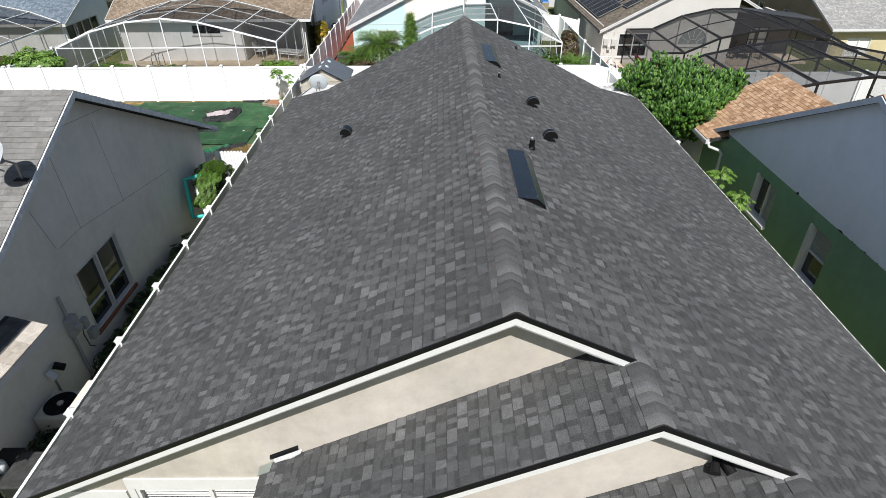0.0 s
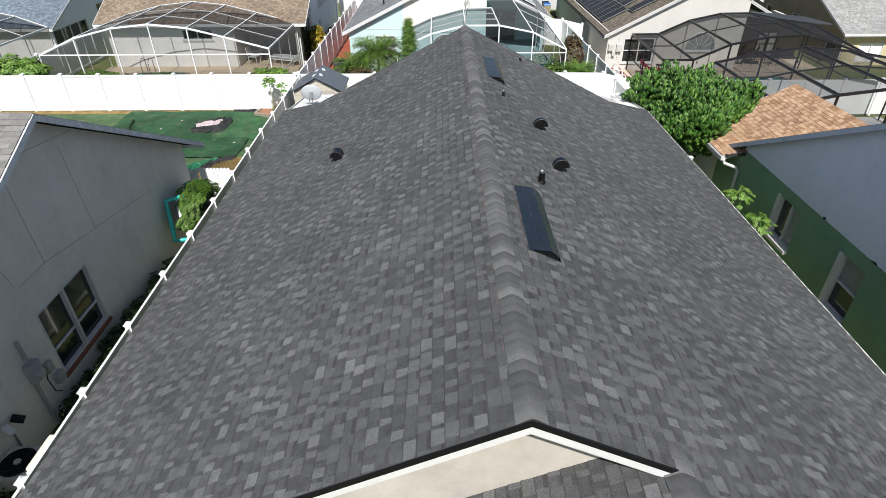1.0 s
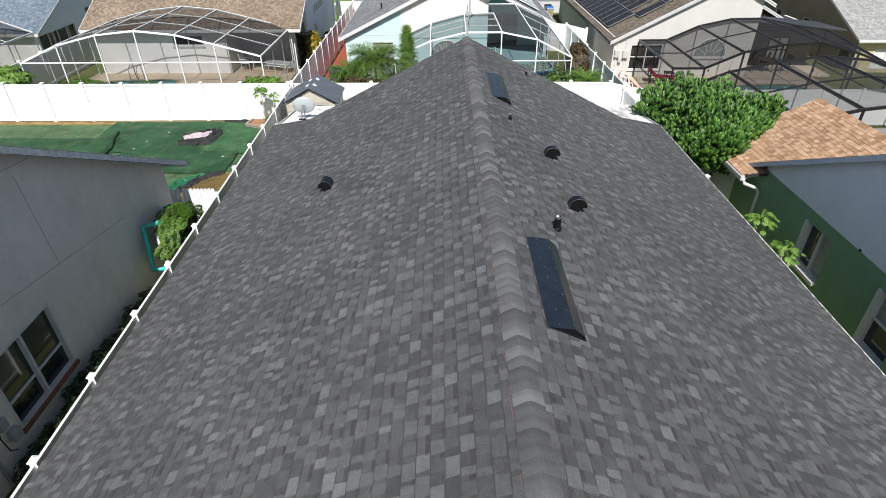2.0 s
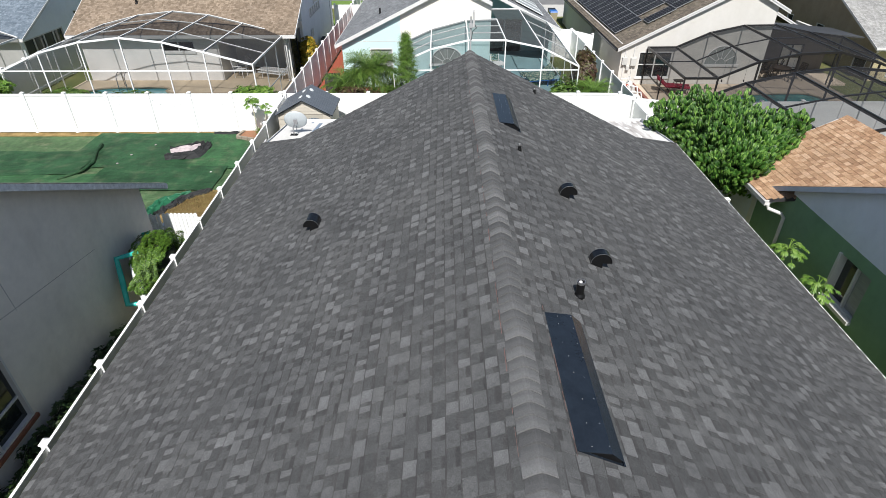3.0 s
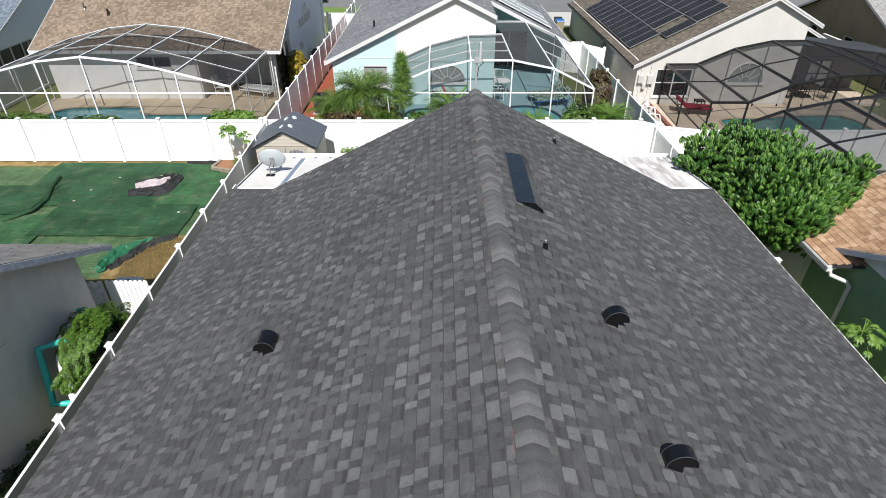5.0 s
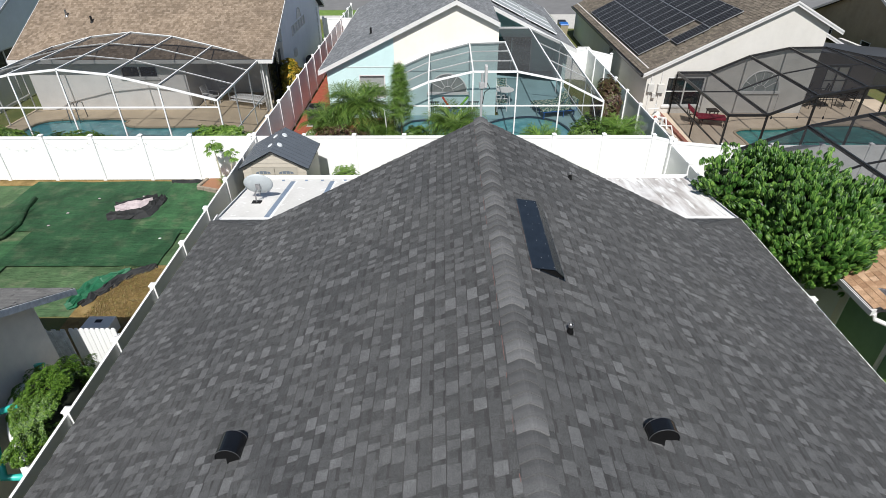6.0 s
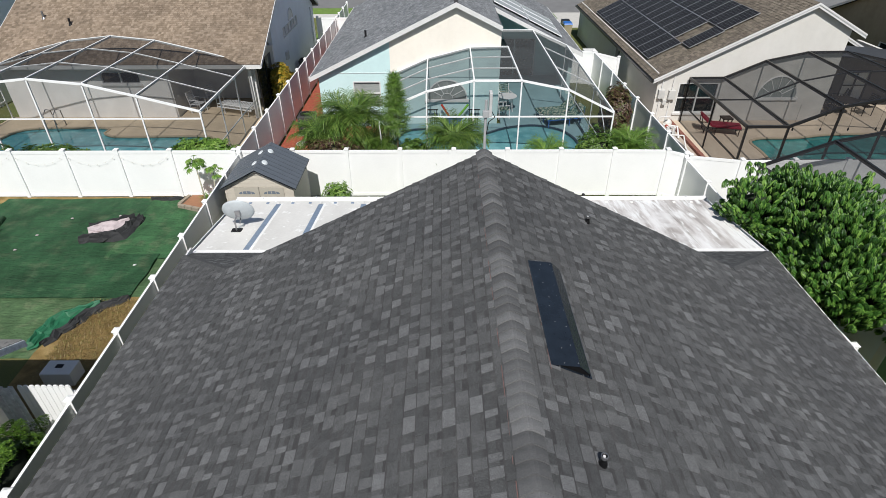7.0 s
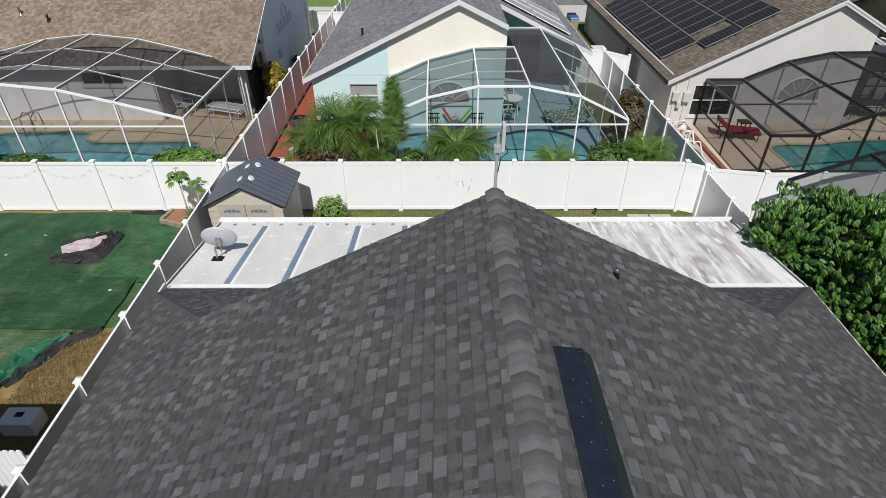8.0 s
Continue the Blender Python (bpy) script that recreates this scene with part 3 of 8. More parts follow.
# the houses behind
def house_a():
    h = thing("house", "pale grey stucco house with brown shingles", "house", (-14, 42, 0))
    gable_roof(h, "x", 42.4, 6.23, 7.0, -20.5, -8.0, 0.5, SH_BROWN, WHITE, 41, sides=(1, 0))
    wall(h, STUCCO_A, "x", 35.9, 0.2, -20.1, -12.47, 0, [(-30, 2.75), (0, 2.75)], [(-15.6, -13.8, 1.72, 2.3)], label="pale grey stucco rear wall")
    wall(h, STUCCO_A, "x", 38.6, 0.2, -12.47, -8.3, 0, [(-30, 2.75), (0, 2.75)], label="pale grey stucco rear wall")
    wall(h, STUCCO_A, "y", -12.67, 0.2, 36.1, 38.8, 0, [(0, 2.75), (90, 2.75)], label="pale grey stucco rear wall")
    wall(h, STUCCO_A2, "y", -8.5, 0.2, 38.8, 49.0, 0, gable_tops(42.4, 6.23, 7.0, 0.5), [(41.0, 44.4, 2.5, 3.02)], label="blue-grey stucco side wall")
    wall(h, STUCCO_A2, "y", -20.1, 0.2, 36.1, 49.0, 0, gable_tops(42.4, 6.23, 7.0, 0.5), label="blue-grey stucco side wall")
    window(h, "y", -8.3, 41.0, 44.4, 2.5, 3.02, 1, rows=1, cols=5, deep=0.1, pane=BLIND_AND_GLARE, frame_w=0.03)
    s, n = Shape(), 12
    arc = [(42.95 + 0.5 * math.cos(math.pi * i / n), 3.1 + 0.55 * math.sin(math.pi * i / n)) for i in range(n + 1)]
    s.add([(x, y, z) for x in (-8.296, -8.3) for y, z in arc], [tuple(range(n + 1)), tuple(range(2 * n + 1, n, -1))] + [(i, i + 1, n + 2 + i, n + 1 + i) for i in range(n)])
    arch = part("arched_window", s, BLIND_AND_GLARE, h)
    part("window_frame", Shape().tube([(-8.28, y, z) for y, z in arc], 0.03, 6), WHITE, arch)
    opening = part("side_screen", Shape().box(-8.46, -8.45, 36.2, 38.75, 0.0, 2.46), GLASS_DARK, h, "dark insect screen under the roof")
    for y in (36.2, 37.5, 38.72):
        part("screen_bar", Shape().box(-8.48, -8.42, y, y + 0.05, 0.0, 2.46), BRONZE, opening)
    part("screen_bar", Shape().box(-8.475, -8.425, 36.25, 38.72, 0.9, 0.95), BRONZE, opening)
    part("downspout", Shape().box(-8.62, -8.52, 35.95, 36.05, 0, 2.55), WHITE, h)
    part("wall_box", Shape().box(-8.3, -8.18, 40.8, 41.2, 1.45, 1.85), SOFFIT, h)
    part("downspout", Shape().box(-8.3, -8.22, 48.0, 48.1, 0, 2.75), GREY_TRIM, h)
    window(h, "x", 35.9, -15.6, -13.8, 1.72, 2.3, -1, rows=1, cols=2, sill=WHITE)
    post = Shape()
    post.box(-8.75, -8.6, 35.7, 35.85, 0, 2.6)
    part("post", post, WHITE, h)
    return h


def house_b():
    h = thing("house", "pale teal and ivory stucco house with blue-grey shingles", "house", (0.6, 42, 0))
    rx, rz, half, k = 0.67, 5.39, 6.43, 0.477
    zl = rz - k * half
    deck = Shape()
    deck.slab([(rx, 34.8, rz), (rx, 50, rz), (rx - half, 50, zl), (rx - half, 34.8, zl)], 0.1)
    deck.slab([(2.62, 34.8, rz - k * 1.95), (2.62, 50, rz - k * 1.95), (rx, 50, rz), (rx, 34.8, rz)], 0.1)
    deck.slab([(rx + half, 38.7, zl), (rx + half, 50, zl), (2.62, 50, rz - k * 1.95), (2.62, 38.7, rz - k * 1.95)], 0.1)
    roof = part("roof", deck, DECK, h)
    c = 1 / math.hypot(1, k)
    tab = Shape()
    shingles(tab, (rx - half, 34.8, zl + 0.004), (0, 1, 0), (c, 0, k * c), 15, half / c, lambda v: 0, lambda v: 15.4, tabs=(0.14, 0.18, 0.24), seed=51)
    shingles(tab, (rx + half, 34.8, zl + 0.004), (0, 1, 0), (-c, 0, k * c), 15, half / c, lambda v: 3.9 if rx + half - v * c > 2.62 else 0, lambda v: 15.4, tabs=(0.14, 0.18, 0.24), seed=52)
    part("shingles", tab, SH_BLUE, roof, kind="stuff")
    for pa, pb in (((rx, 34.78, rz), (rx - half, 34.78, zl)), ((rx, 34.78, rz), (2.64, 34.78, rz - k * 1.97)), ((2.62, 38.68, rz - k * 1.95), (rx + half, 38.68, zl)), ((rx - half, 34.8, zl), (rx - half, 50, zl)), ((rx + half, 38.7, zl), (rx + half, 50, zl))):
        if pa[1] == pb[1]:
            f = upright_board(pa, pb, pa[1] - 0.02, pa[1] + 0.02, -0.015, 0.18)
        else:
            f = Shape()
            f.beam((pa[0], pa[1], pa[2] - 0.07), (pb[0], pb[1], pb[2] - 0.07), 0.04, 0.19)
        part("fascia", f, WHITE, roof)
    tops = gable_tops(rx, rz, half, k)
    wall(h, TEAL, "x", 35.0, 0.2, rx - half + 0.35, -2.2, 0, tops, [(-3.9, -2.67, 1.0, 2.1)], label="pale teal stucco wall")
    wall(h, CREAM_B, "x", 34.99, 0.2, -2.2, 2.62, 2.3, tops, label="ivory stucco gable wall")
    wall(h, TEAL, "x", 35.0, 0.2, -2.2, 2.62, 0, [(-9, 2.3), (9, 2.3)])
    wall(h, TEAL, "y", 2.42, 0.2, 35.2, 42.5, 0, [(0, 4.2), (90, 4.2)])
    wall(h, TEAL, "x", 42.5, 0.2, 2.62, 6.6, 0, [(2.62, 4.15), (6.6, 2.35)], [(3.2, 5.2, 0, 2.1)])
    wall(h, TEAL, "y", rx - half + 0.35, 0.2, 35.2, 50, 0, [(0, 2.5), (90, 2.5)])
    wall(h, TEAL, "y", 6.6, 0.2, 39.4, 50, 0, [(0, 2.4), (90, 2.4)])
    wall(h, TEAL, "x", 34.96, 0.028, -2.15, 2.62, 2.3, [(-2.15, 2.47), (-0.54, 3.08), (1.28, 3.55), (2.62, 3.58)])
    window(h, "x", 35.0, -3.9, -2.67, 1.0, 2.1, -1, rows=2, pane=SHADE_BLIND)
    part("stucco_band", Shape().box(rx - half + 0.35, -2.2, 34.985, 35.0, 2.46, 2.48), WHITE, h)
    return h


def house_c():
    g = -0.42
    h = thing("house", "warm white stucco house with brown shingles and solar panels", "house", (16, 44, g))
    rx, rz, half, k = 16.52, 5.075, 6.54, 0.508
    zl, step = rz - k * half, 19.1
    deck = Shape()
    deck.slab([(rx, 36.2, rz), (rx, 54, rz), (rx - half, 54, zl), (rx - half, 36.2, zl)], 0.1)
    deck.slab([(step, 36.2, rz - k * (step - rx)), (step, 54, rz - k * (step - rx)), (rx, 54, rz), (rx, 36.2, rz)], 0.1)
    deck.slab([(rx + half, 40.5, zl), (rx + half, 54, zl), (step, 54, rz - k * (step - rx)), (step, 40.5, rz - k * (step - rx))], 0.1)
    roof = part("roof", deck, DECK, h)
    c, tab = 1 / math.hypot(1, k), Shape()
    shingles(tab, (rx - half, 36.2, zl + 0.004), (0, 1, 0), (c, 0, k * c), 18, half / c, lambda v: 0, lambda v: 17.8, tabs=(0.14, 0.18, 0.24), seed=61)
    shingles(tab, (rx + half, 36.2, zl + 0.004), (0, 1, 0), (-c, 0, k * c), 18, half / c, lambda v: 4.3 if rx + half - v * c > step else 0, lambda v: 17.8, tabs=(0.14, 0.18, 0.24), seed=62)
    part("shingles", tab, SH_DBROWN, roof, kind="stuff")
    part("ridge_capping", Shape().slab([(rx, 36.2, rz + 0.03), (rx, 54, rz + 0.03), (rx - 0.15, 54, rz - 0.05), (rx - 0.15, 36.2, rz - 0.05)], 0.01).slab([(rx + 0.15, 36.2, rz - 0.05), (rx + 0.15, 54, rz - 0.05), (rx, 54, rz + 0.03), (rx, 36.2, rz + 0.03)], 0.01), SH_DBROWN, roof)
    for pa, pb in (((rx, 36.2, rz), (rx - half, 36.2, zl)), ((rx, 36.2, rz), (step, 36.2, rz - k * (step - rx))), ((step, 40.5, rz - k * (step - rx)), (rx + half, 40.5, zl))):
        part("fascia", upright_board(pa, pb, pa[1] - 0.02, pa[1] + 0.01, -0.02, 0.17), WHITE, roof)
        part("drip_edge", upright_board(pa, pb, pa[1] - 0.045, pa[1] - 0.02, -0.025, 0.06), WHITE, roof)
        part("soffit", upright_board(pa, pb, pa[1] + 0.01, pa[1] + 0.2, 0.13, 0.15), SOFFIT, roof)
    part("lanai_roof", Shape().slab([(18.5, 36.5, 2.78), (23.9, 36.5, 2.3), (23.9, 39.6, 2.16), (18.5, 39.6, 2.64)], 0.07), LANAI_METAL, h, "dark grey metal panel roof")
    part("gutter", Shape().box(rx - half - 0.1, rx - half, 36.2, 54, zl - 0.13, zl - 0.02), BRONZE, roof)
    wall(h, STUCCO_C, "y", 18.3, 0.2, 36.6, 43.0, g, [(0, 3.4), (90, 3.4)])
    wall(h, STUCCO_C, "y", 23.6, 0.2, 39.4, 43.0, g, [(0, 1.9), (90, 1.9)])
    wall(h, STUCCO_C_SHADE, "x", 39.2, 0.2, 18.5, 23.8, g, [(18.5, 2.62), (23.8, 2.12)], [(21.0, 22.35, -0.3, 1.3)], label="warm white stucco wall under the lanai roof, darkened for shade")
    # white panes paint the bright reflection in the door glass
    door = window(h, "x", 39.2, 21.0, 22.35, -0.3, 1.3, -1, rows=2, cols=2, pane=BLIND_AND_GLARE, frame_mat=BRONZE, frame_w=0.07)
    part("threshold", Shape().box(21.0, 22.35, 39.1, 39.2, -0.305, -0.28), BRONZE, door)
    wall(h, STUCCO_C, "x", 36.4, 0.2, rx - half + 0.3, 18.5, g, gable_tops(rx, rz, half, k), [(11.3, 13.2, 0.1, 1.55)])
    wall(h, STUCCO_C, "y", rx - half + 0.3, 0.2, 36.6, 54, g, [(0, 1.95), (90, 1.95)], [(43, 43.8, 0.2, 1.4)])
    window(h, "x", 36.4, 11.3, 13.2, 0.1, 1.55, -1, rows=2, cols=2, sill=WHITE)
    return h


house_a()
hb = house_b()
hc = house_c()


def house_d():
    g = -0.42
    h = thing("house", "beige stucco house with light grey shingles", "house", (34, 44, g))
    gable_roof(h, "x", 44.0, 4.59, 7.1, 25.2, 46.0, 0.42, SH_LIGHT, WHITE, 71, sides=(1, 0))
    holes = [(42.75, 43.65, 0.75, 1.65), (46.6, 47.4, 0.9, 1.6), (37.7, 38.9, -0.3, 0.9)]
    wall(h, BEIGE, "y", 25.46, 0.2, 37.3, 50.8, g, gable_tops(44.0, 4.59, 7.1, 0.42), holes, label="beige stucco gable wall in shade")
    for y0, y1, z0, z1 in holes:
        window(h, "y", 25.46, y0, y1, z0, z1, -1, rows=1, frame_w=0.04)
    wall(h, BEIGE_LIT, "x", 37.3, 0.2, 25.66, 45.5, g, [(20, 1.55), (50, 1.55)], [(26.6, 28.2, -0.2, 1.0)], label="beige stucco wall in a paler, sunlit yellow tone")
    window(h, "x", 37.3, 26.6, 28.2, -0.2, 1.0, -1, rows=1, cols=2, pane=BLIND_AND_GLARE)
    part("gutter", Shape().box(25.1, 46.0, 36.8, 36.9, 1.5, 1.62), WHITE, h)
    part("downspout", Shape().tube([(25.4, 36.85, 1.5), (25.45, 37.2, 1.2), (25.5, 37.25, g)], 0.05, 8), WHITE, h)
    return h


def house_e():
    h = thing("house", "pale grey house with a blue-grey shingle roof", "house", (-34, 44, 0))
    gable_roof(h, "x", 44.0, 4.93, 6.6, -46.0, -24.33, 0.43, SH_SLATE, WHITE, 81, sides=(1, 0))
    wall(h, STUCCO_A2, "y", -24.88, 0.2, 37.8, 50.2, 0, gable_tops(44.0, 4.93, 6.6, 0.43), [(37.9, 41.9, 0.1, 1.85), (43.6, 44.9, 1.6, 2.5)], label="blue-white stucco gable wall")
    # in the wide lanai opening, dark panes stand in for its shade
    for y0, y1, z0, z1, n in ((37.9, 41.9, 0.1, 1.85, 4), (43.6, 44.9, 1.6, 2.5, 1)):
        window(h, "y", -24.68, y0, y1, z0, z1, 1, rows=1, cols=n, frame_w=0.06)
    wall(h, STUCCO_A, "x", 37.8, 0.2, -45.5, -24.88, 0, [(-50, 2.0), (0, 2.0)])
    return h


house_d()
house_e()


# ---- fences ----
def fence(label, a, b, stops, top=1.83):
    """A white vinyl privacy fence from a to b, with capped posts at the given distances from a."""
    a, b = Vector((*a, 0)), Vector((*b, 0))
    d = (b - a).normalized()
    f = thing("fence", label, "fence", (*a.xy, ground_height(a.x)), "white vinyl fences")
    side = Vector((-d.y, d.x, 0))
    for s0 in stops:
        p = a + d * s0
        g = ground_height(p.x)
        q, h = Shape(), 0.065
        c = [p + d * x * h + side * y * h for x, y in ((-1, -1), (1, -1), (1, 1), (-1, 1))]
        q.hexa([(v.x, v.y, g) for v in c] + [(v.x, v.y, g + top + 0.03) for v in c])
        post = part("post", q, VINYL, f)
        q, h = Shape(), 0.08
        c = [p + d * x * h + side * y * h for x, y in ((-1, -1), (1, -1), (1, 1), (-1, 1))]
        zs = ((0, 0.03), (1, 0.055))
        q.v = [(v.x, v.y, g + top + 0.03) for v in c] + [(v.x, v.y, g + top + 0.055) for v in c] + [(p.x, p.y, g + top + 0.1)]
        q.f = [(3, 2, 1, 0), (0, 1, 5, 4), (1, 2, 6, 5), (2, 3, 7, 6), (3, 0, 4, 7), (4, 5, 8), (5, 6, 8), (6, 7, 8), (7, 4, 8)]
        part("cap", q, VINYL, post)
    for s0, s1 in zip(stops, stops[1:]):
        pa, pb = a + d * (s0 + 0.065), a + d * (s1 - 0.065)
        ga, gb = ground_height(pa.x), ground_height(pb.x)
        ends = ((pa, -0.012, ga), (pb, -0.012, gb), (pb, 0.012, gb), (pa, 0.012, ga))
        q = Shape()
        q.hexa([(*(v + side * o).xy, gg + 0.05) for v, o, gg in ends] + [(*(v + side * o).xy, gg + top - 0.02) for v, o, gg in ends])
        part("panel", q, VINYL, f)
        for z in (top - 0.06, 0.1):
            q = Shape()
            q.beam((*pa.xy, ga + z), (*pb.xy, gb + z), 0.05, 0.1)
            part("rail", q, VINYL, f)
    return f


def even(n, step, first=0.0):
    return [first + step * i for i in range(n)]


fence("white vinyl privacy fence along the west side yard", (-6.60, 4.09), (-6.98, 28.2), even(13, 1.868) + [24.02], 1.78)
fence("white vinyl privacy fence across the west yard", (-7.05, 28.2), (-26.0, 28.2), [0.12] + even(10, 1.853, 2.35))
fence("white vinyl privacy fence behind the patio", (-7.0, 28.2), (8.7, 28.2), even(9, 1.868) + [15.62])
fence("white vinyl privacy fence behind the east yard", (8.62, 28.2), (29.0, 28.2), even(11, 1.868, 0.16))
fence("white vinyl privacy fence between two pool yards", (-7.02, 28.3), (-6.9, 56.0), even(15, 1.868, 0.03))
fence("white vinyl privacy fence beside the teal house", (8.7, 28.3), (8.35, 42.0), even(8, 1.868, 0.03))
fence("white vinyl fence across the side yard", (6.85, 41.3), (9.8, 41.3), [0.05, 1.5, 2.9])
fence("white vinyl privacy fence on the east side", (8.82, 18.75), (8.62, 28.1), even(5, 1.868, 0.1) + [9.3], 1.7)


# ---- pool enclosures ----
def cage(label, profile, y0, y1, rows, mat, screen, base=0.0, back_z=None, rail=0.95, bar=0.06, side_screen=None, open_bays=()):
    """A screened pool enclosure: the profile (x, z) is carried from y0 to y1."""
    back = back_z or profile
    c = thing("pool_enclosure", label, "pool enclosure", (profile[0][0], y0, base))
    n = len(profile)
    def node(i, r):
        t = r / rows
        (xa, za), (xb, yb, zb) = profile[i], back[i] if len(back[i]) == 3 else (back[i][0], y1, back[i][1])
        return (xa + (xb - xa) * t, y0 + (yb - y0) * t, za + (zb - za) * t)
    for i in range(n):
        s = Shape()
        s.beam(node(i, 0), node(i, rows), bar, bar * 1.6)
        part("roof_beam", s, mat, c)
        s = Shape()
        x, y, z = node(i, 0)
        s.beam((x, y, base), (x, y, z - 0.02), bar, bar)
        part("post", s, mat, c)
    for r in range(rows + 1):
        for i in range(n - 1):
            if r and i in open_bays:
                continue
            s = Shape()
            s.beam(node(i, r), node(i + 1, r), bar if r in (0, rows) else bar * 0.7, bar * (1.5 if r in (0, rows) else 0.8))
            part("purlin", s, mat, c)
    s = Shape()
    s.beam((profile[0][0], y0, base + rail), (profile[-1][0], y0, base + rail), bar * 0.8, bar)
    part("chair_rail", s, mat, c)
    for i in (0, n - 1):
        for r in range(1, rows + 1):
            s = Shape()
            x, y, z = node(i, r)
            s.beam((x, y, base), (x, y, z - 0.02), bar * 0.8, bar * 0.8)
            part("post", s, mat, c)
        s = Shape()
        s.beam((*node(i, 0)[:2], base + 0.95), (*node(i, rows)[:2], base + 0.95), bar * 0.7, bar * 0.8)
        part("chair_rail", s, mat, c)
    for i in range(n - 1):
        for r in range(rows):
            s = Shape()
            o = 0.02
            q = [node(i, r), node(i + 1, r), node(i + 1, r + 1), node(i, r + 1)]
            s.add([(a, b, z + o) for a, b, z in q], [(0, 1, 2, 3)])
            part("screen", s, screen, c)
        s = Shape()
        (xa, ya, za), (xb, yb, zb) = node(i, 0), node(i + 1, 0)
        s.add([(xa, ya, base), (xb, yb, base), (xb, yb, zb), (xa, ya, za)], [(0, 1, 2, 3)])
        part("screen", s, SCREEN_WALL, c)
    for i in (0, n - 1):
        for r in range(rows):
            s = Shape()
            (xa, ya, za), (xb, yb, zb) = node(i, r), node(i, r + 1)
            s.add([(xa, ya, base), (xb, yb, base), (xb, yb, zb), (xa, ya, za)], [(0, 1, 2, 3)])
            part("screen", s, side_screen or SCREEN_WALL, c)
    return c


cage("white aluminium screened pool enclosure with an arched roof", [(-8.7, 2.66), (-10.85, 3.23), (-12.62, 3.66), (-14.5, 3.85), (-16.4, 3.66), (-18.4, 3.2), (-20.4, 2.38)], 29.75, 35.85, 3, ALU_WHITE, SCREEN_GREY, rail=2.39, bar=0.052)
teal_cage = cage("white aluminium screened pool enclosure against the teal house", [(6.42, 2.46), (4.66, 3.3), (2.93, 3.64), (1.22, 3.64), (-0.5, 3.25), (-1.9, 2.65)], 30.1, 38.5, 3, ALU_WHITE, SCREEN_B, 0, rail=2.3, bar=0.05, side_screen=SCREEN_B, open_bays=(1,), back_z=[(6.19, 38.5, 2.76), (4.47, 38.5, 3.46), (2.9, 34.9, 3.6), (1.28, 34.9, 3.56), (-0.54, 34.9, 3.1), (-2.1, 34.9, 2.42)])
cage("bronze screened pool enclosure against the warm white house", [(11.47, 1.92), (13.04, 1.92), (14.78, 2.68), (16.57, 3.02), (18.38, 3.11), (20.4, 2.6), (22.3, 1.95)], 30.0, 36.25, 2, BRONZE, SCREEN, -0.4, bar=0.07, back_z=[(11.68, 1.82), (13.27, 1.83), (15.0, 2.6), (16.8, 2.98), (18.55, 3.0), (20.5, 2.62), (22.5, 2.36)])
cage("bronze screened pool enclosure behind the tan roofed house", [(11.2, 2.1), (12.5, 2.75), (14.4, 3.15), (16.5, 3.4), (18.9, 3.2), (21.6, 2.7)], 20.5, 27.1, 2, BRONZE, SCREEN, -0.4, bar=0.07, back_z=[(10.66, 1.71), (12.84, 2.563), (14.8, 2.98), (16.8, 3.22), (18.9, 3.05), (21.6, 2.6)])
part("screen", Shape().add([(2.9, 34.9, 3.62), (4.47, 38.5, 3.48), (2.84, 38.5, 3.5)], [(0, 1, 2)]), SCREEN_B, teal_cage)
part("purlin", Shape().beam((2.84, 38.5, 3.46), (4.47, 38.5, 3.46), 0.06, 0.09), ALU_WHITE, teal_cage)
part("brace", Shape().beam((6.41, 30.12, 1.0), (6.36, 31.9, 2.3), 0.03, 0.03), ALU_WHITE, teal_cage)
fence("white vinyl fence across the narrow side yard", (-8.25, 49.5), (-5.5, 49.5), [0.07, 1.35, 2.7])
cage("white aluminium screened pool enclosure beside the blue-grey roof", [(-24.55, 2.15), (-26.3, 2.8), (-28.6, 3.3), (-31.0, 3.3), (-33.5, 2.4)], 30.2, 37.4, 3, ALU_WHITE, SCREEN_GREY, rail=2.1)
fence("white vinyl privacy fence between two far yards", (-22.2, 28.4), (-22.2, 45.2), even(10, 1.868))


# ---- foliage tools ----
def leaf_mat(name, dark, mid, light, rough=0.45):
    n = Nodes(name)
    r = n.node("ShaderNodeNewGeometry").outputs["Random Per Island"]
    c = n.ramp(r, [(0.0, dark), (0.55, mid), (1.0, light)])
    c = n.mix(1.0, c, n.ramp(n.noise(25, 3), [(0.3, (0.8, 0.8, 0.8)), (0.7, (1.15, 1.15, 1.1))]), "MULTIPLY")
    mat = n.done(c, rough, 0, 0.5)
    t = n.node("ShaderNodeBsdfTranslucent")
    n.link(n.mix(1.0, c, (1.3, 1.5, 0.5), "MULTIPLY"), t.inputs[0])
    m = n.node("ShaderNodeMixShader")
    m.inputs[0].default_value = 0.25
    n.link(n.bsdf.outputs[0], m.inputs[1])
    n.link(t.outputs[0], m.inputs[2])
    n.link(m.outputs[0], n.tree.nodes["Material Output"].inputs[0])
    return mat


UMBRELLA_LEAF = leaf_mat("umbrella_tree_leaf", (0.012, 0.042, 0.006), (0.06, 0.17, 0.026), (0.23, 0.4, 0.08), 0.42)
HEDGE_LEAF = leaf_mat("hedge_leaf", (0.0340, 0.0765, 0.0127), (0.0680, 0.1360, 0.0213), (0.1445, 0.2295, 0.0425))
LIME_LEAF = leaf_mat("lime_leaf", (0.0765, 0.1615, 0.0255), (0.1360, 0.2550, 0.0425), (0.2380, 0.3570, 0.0765))
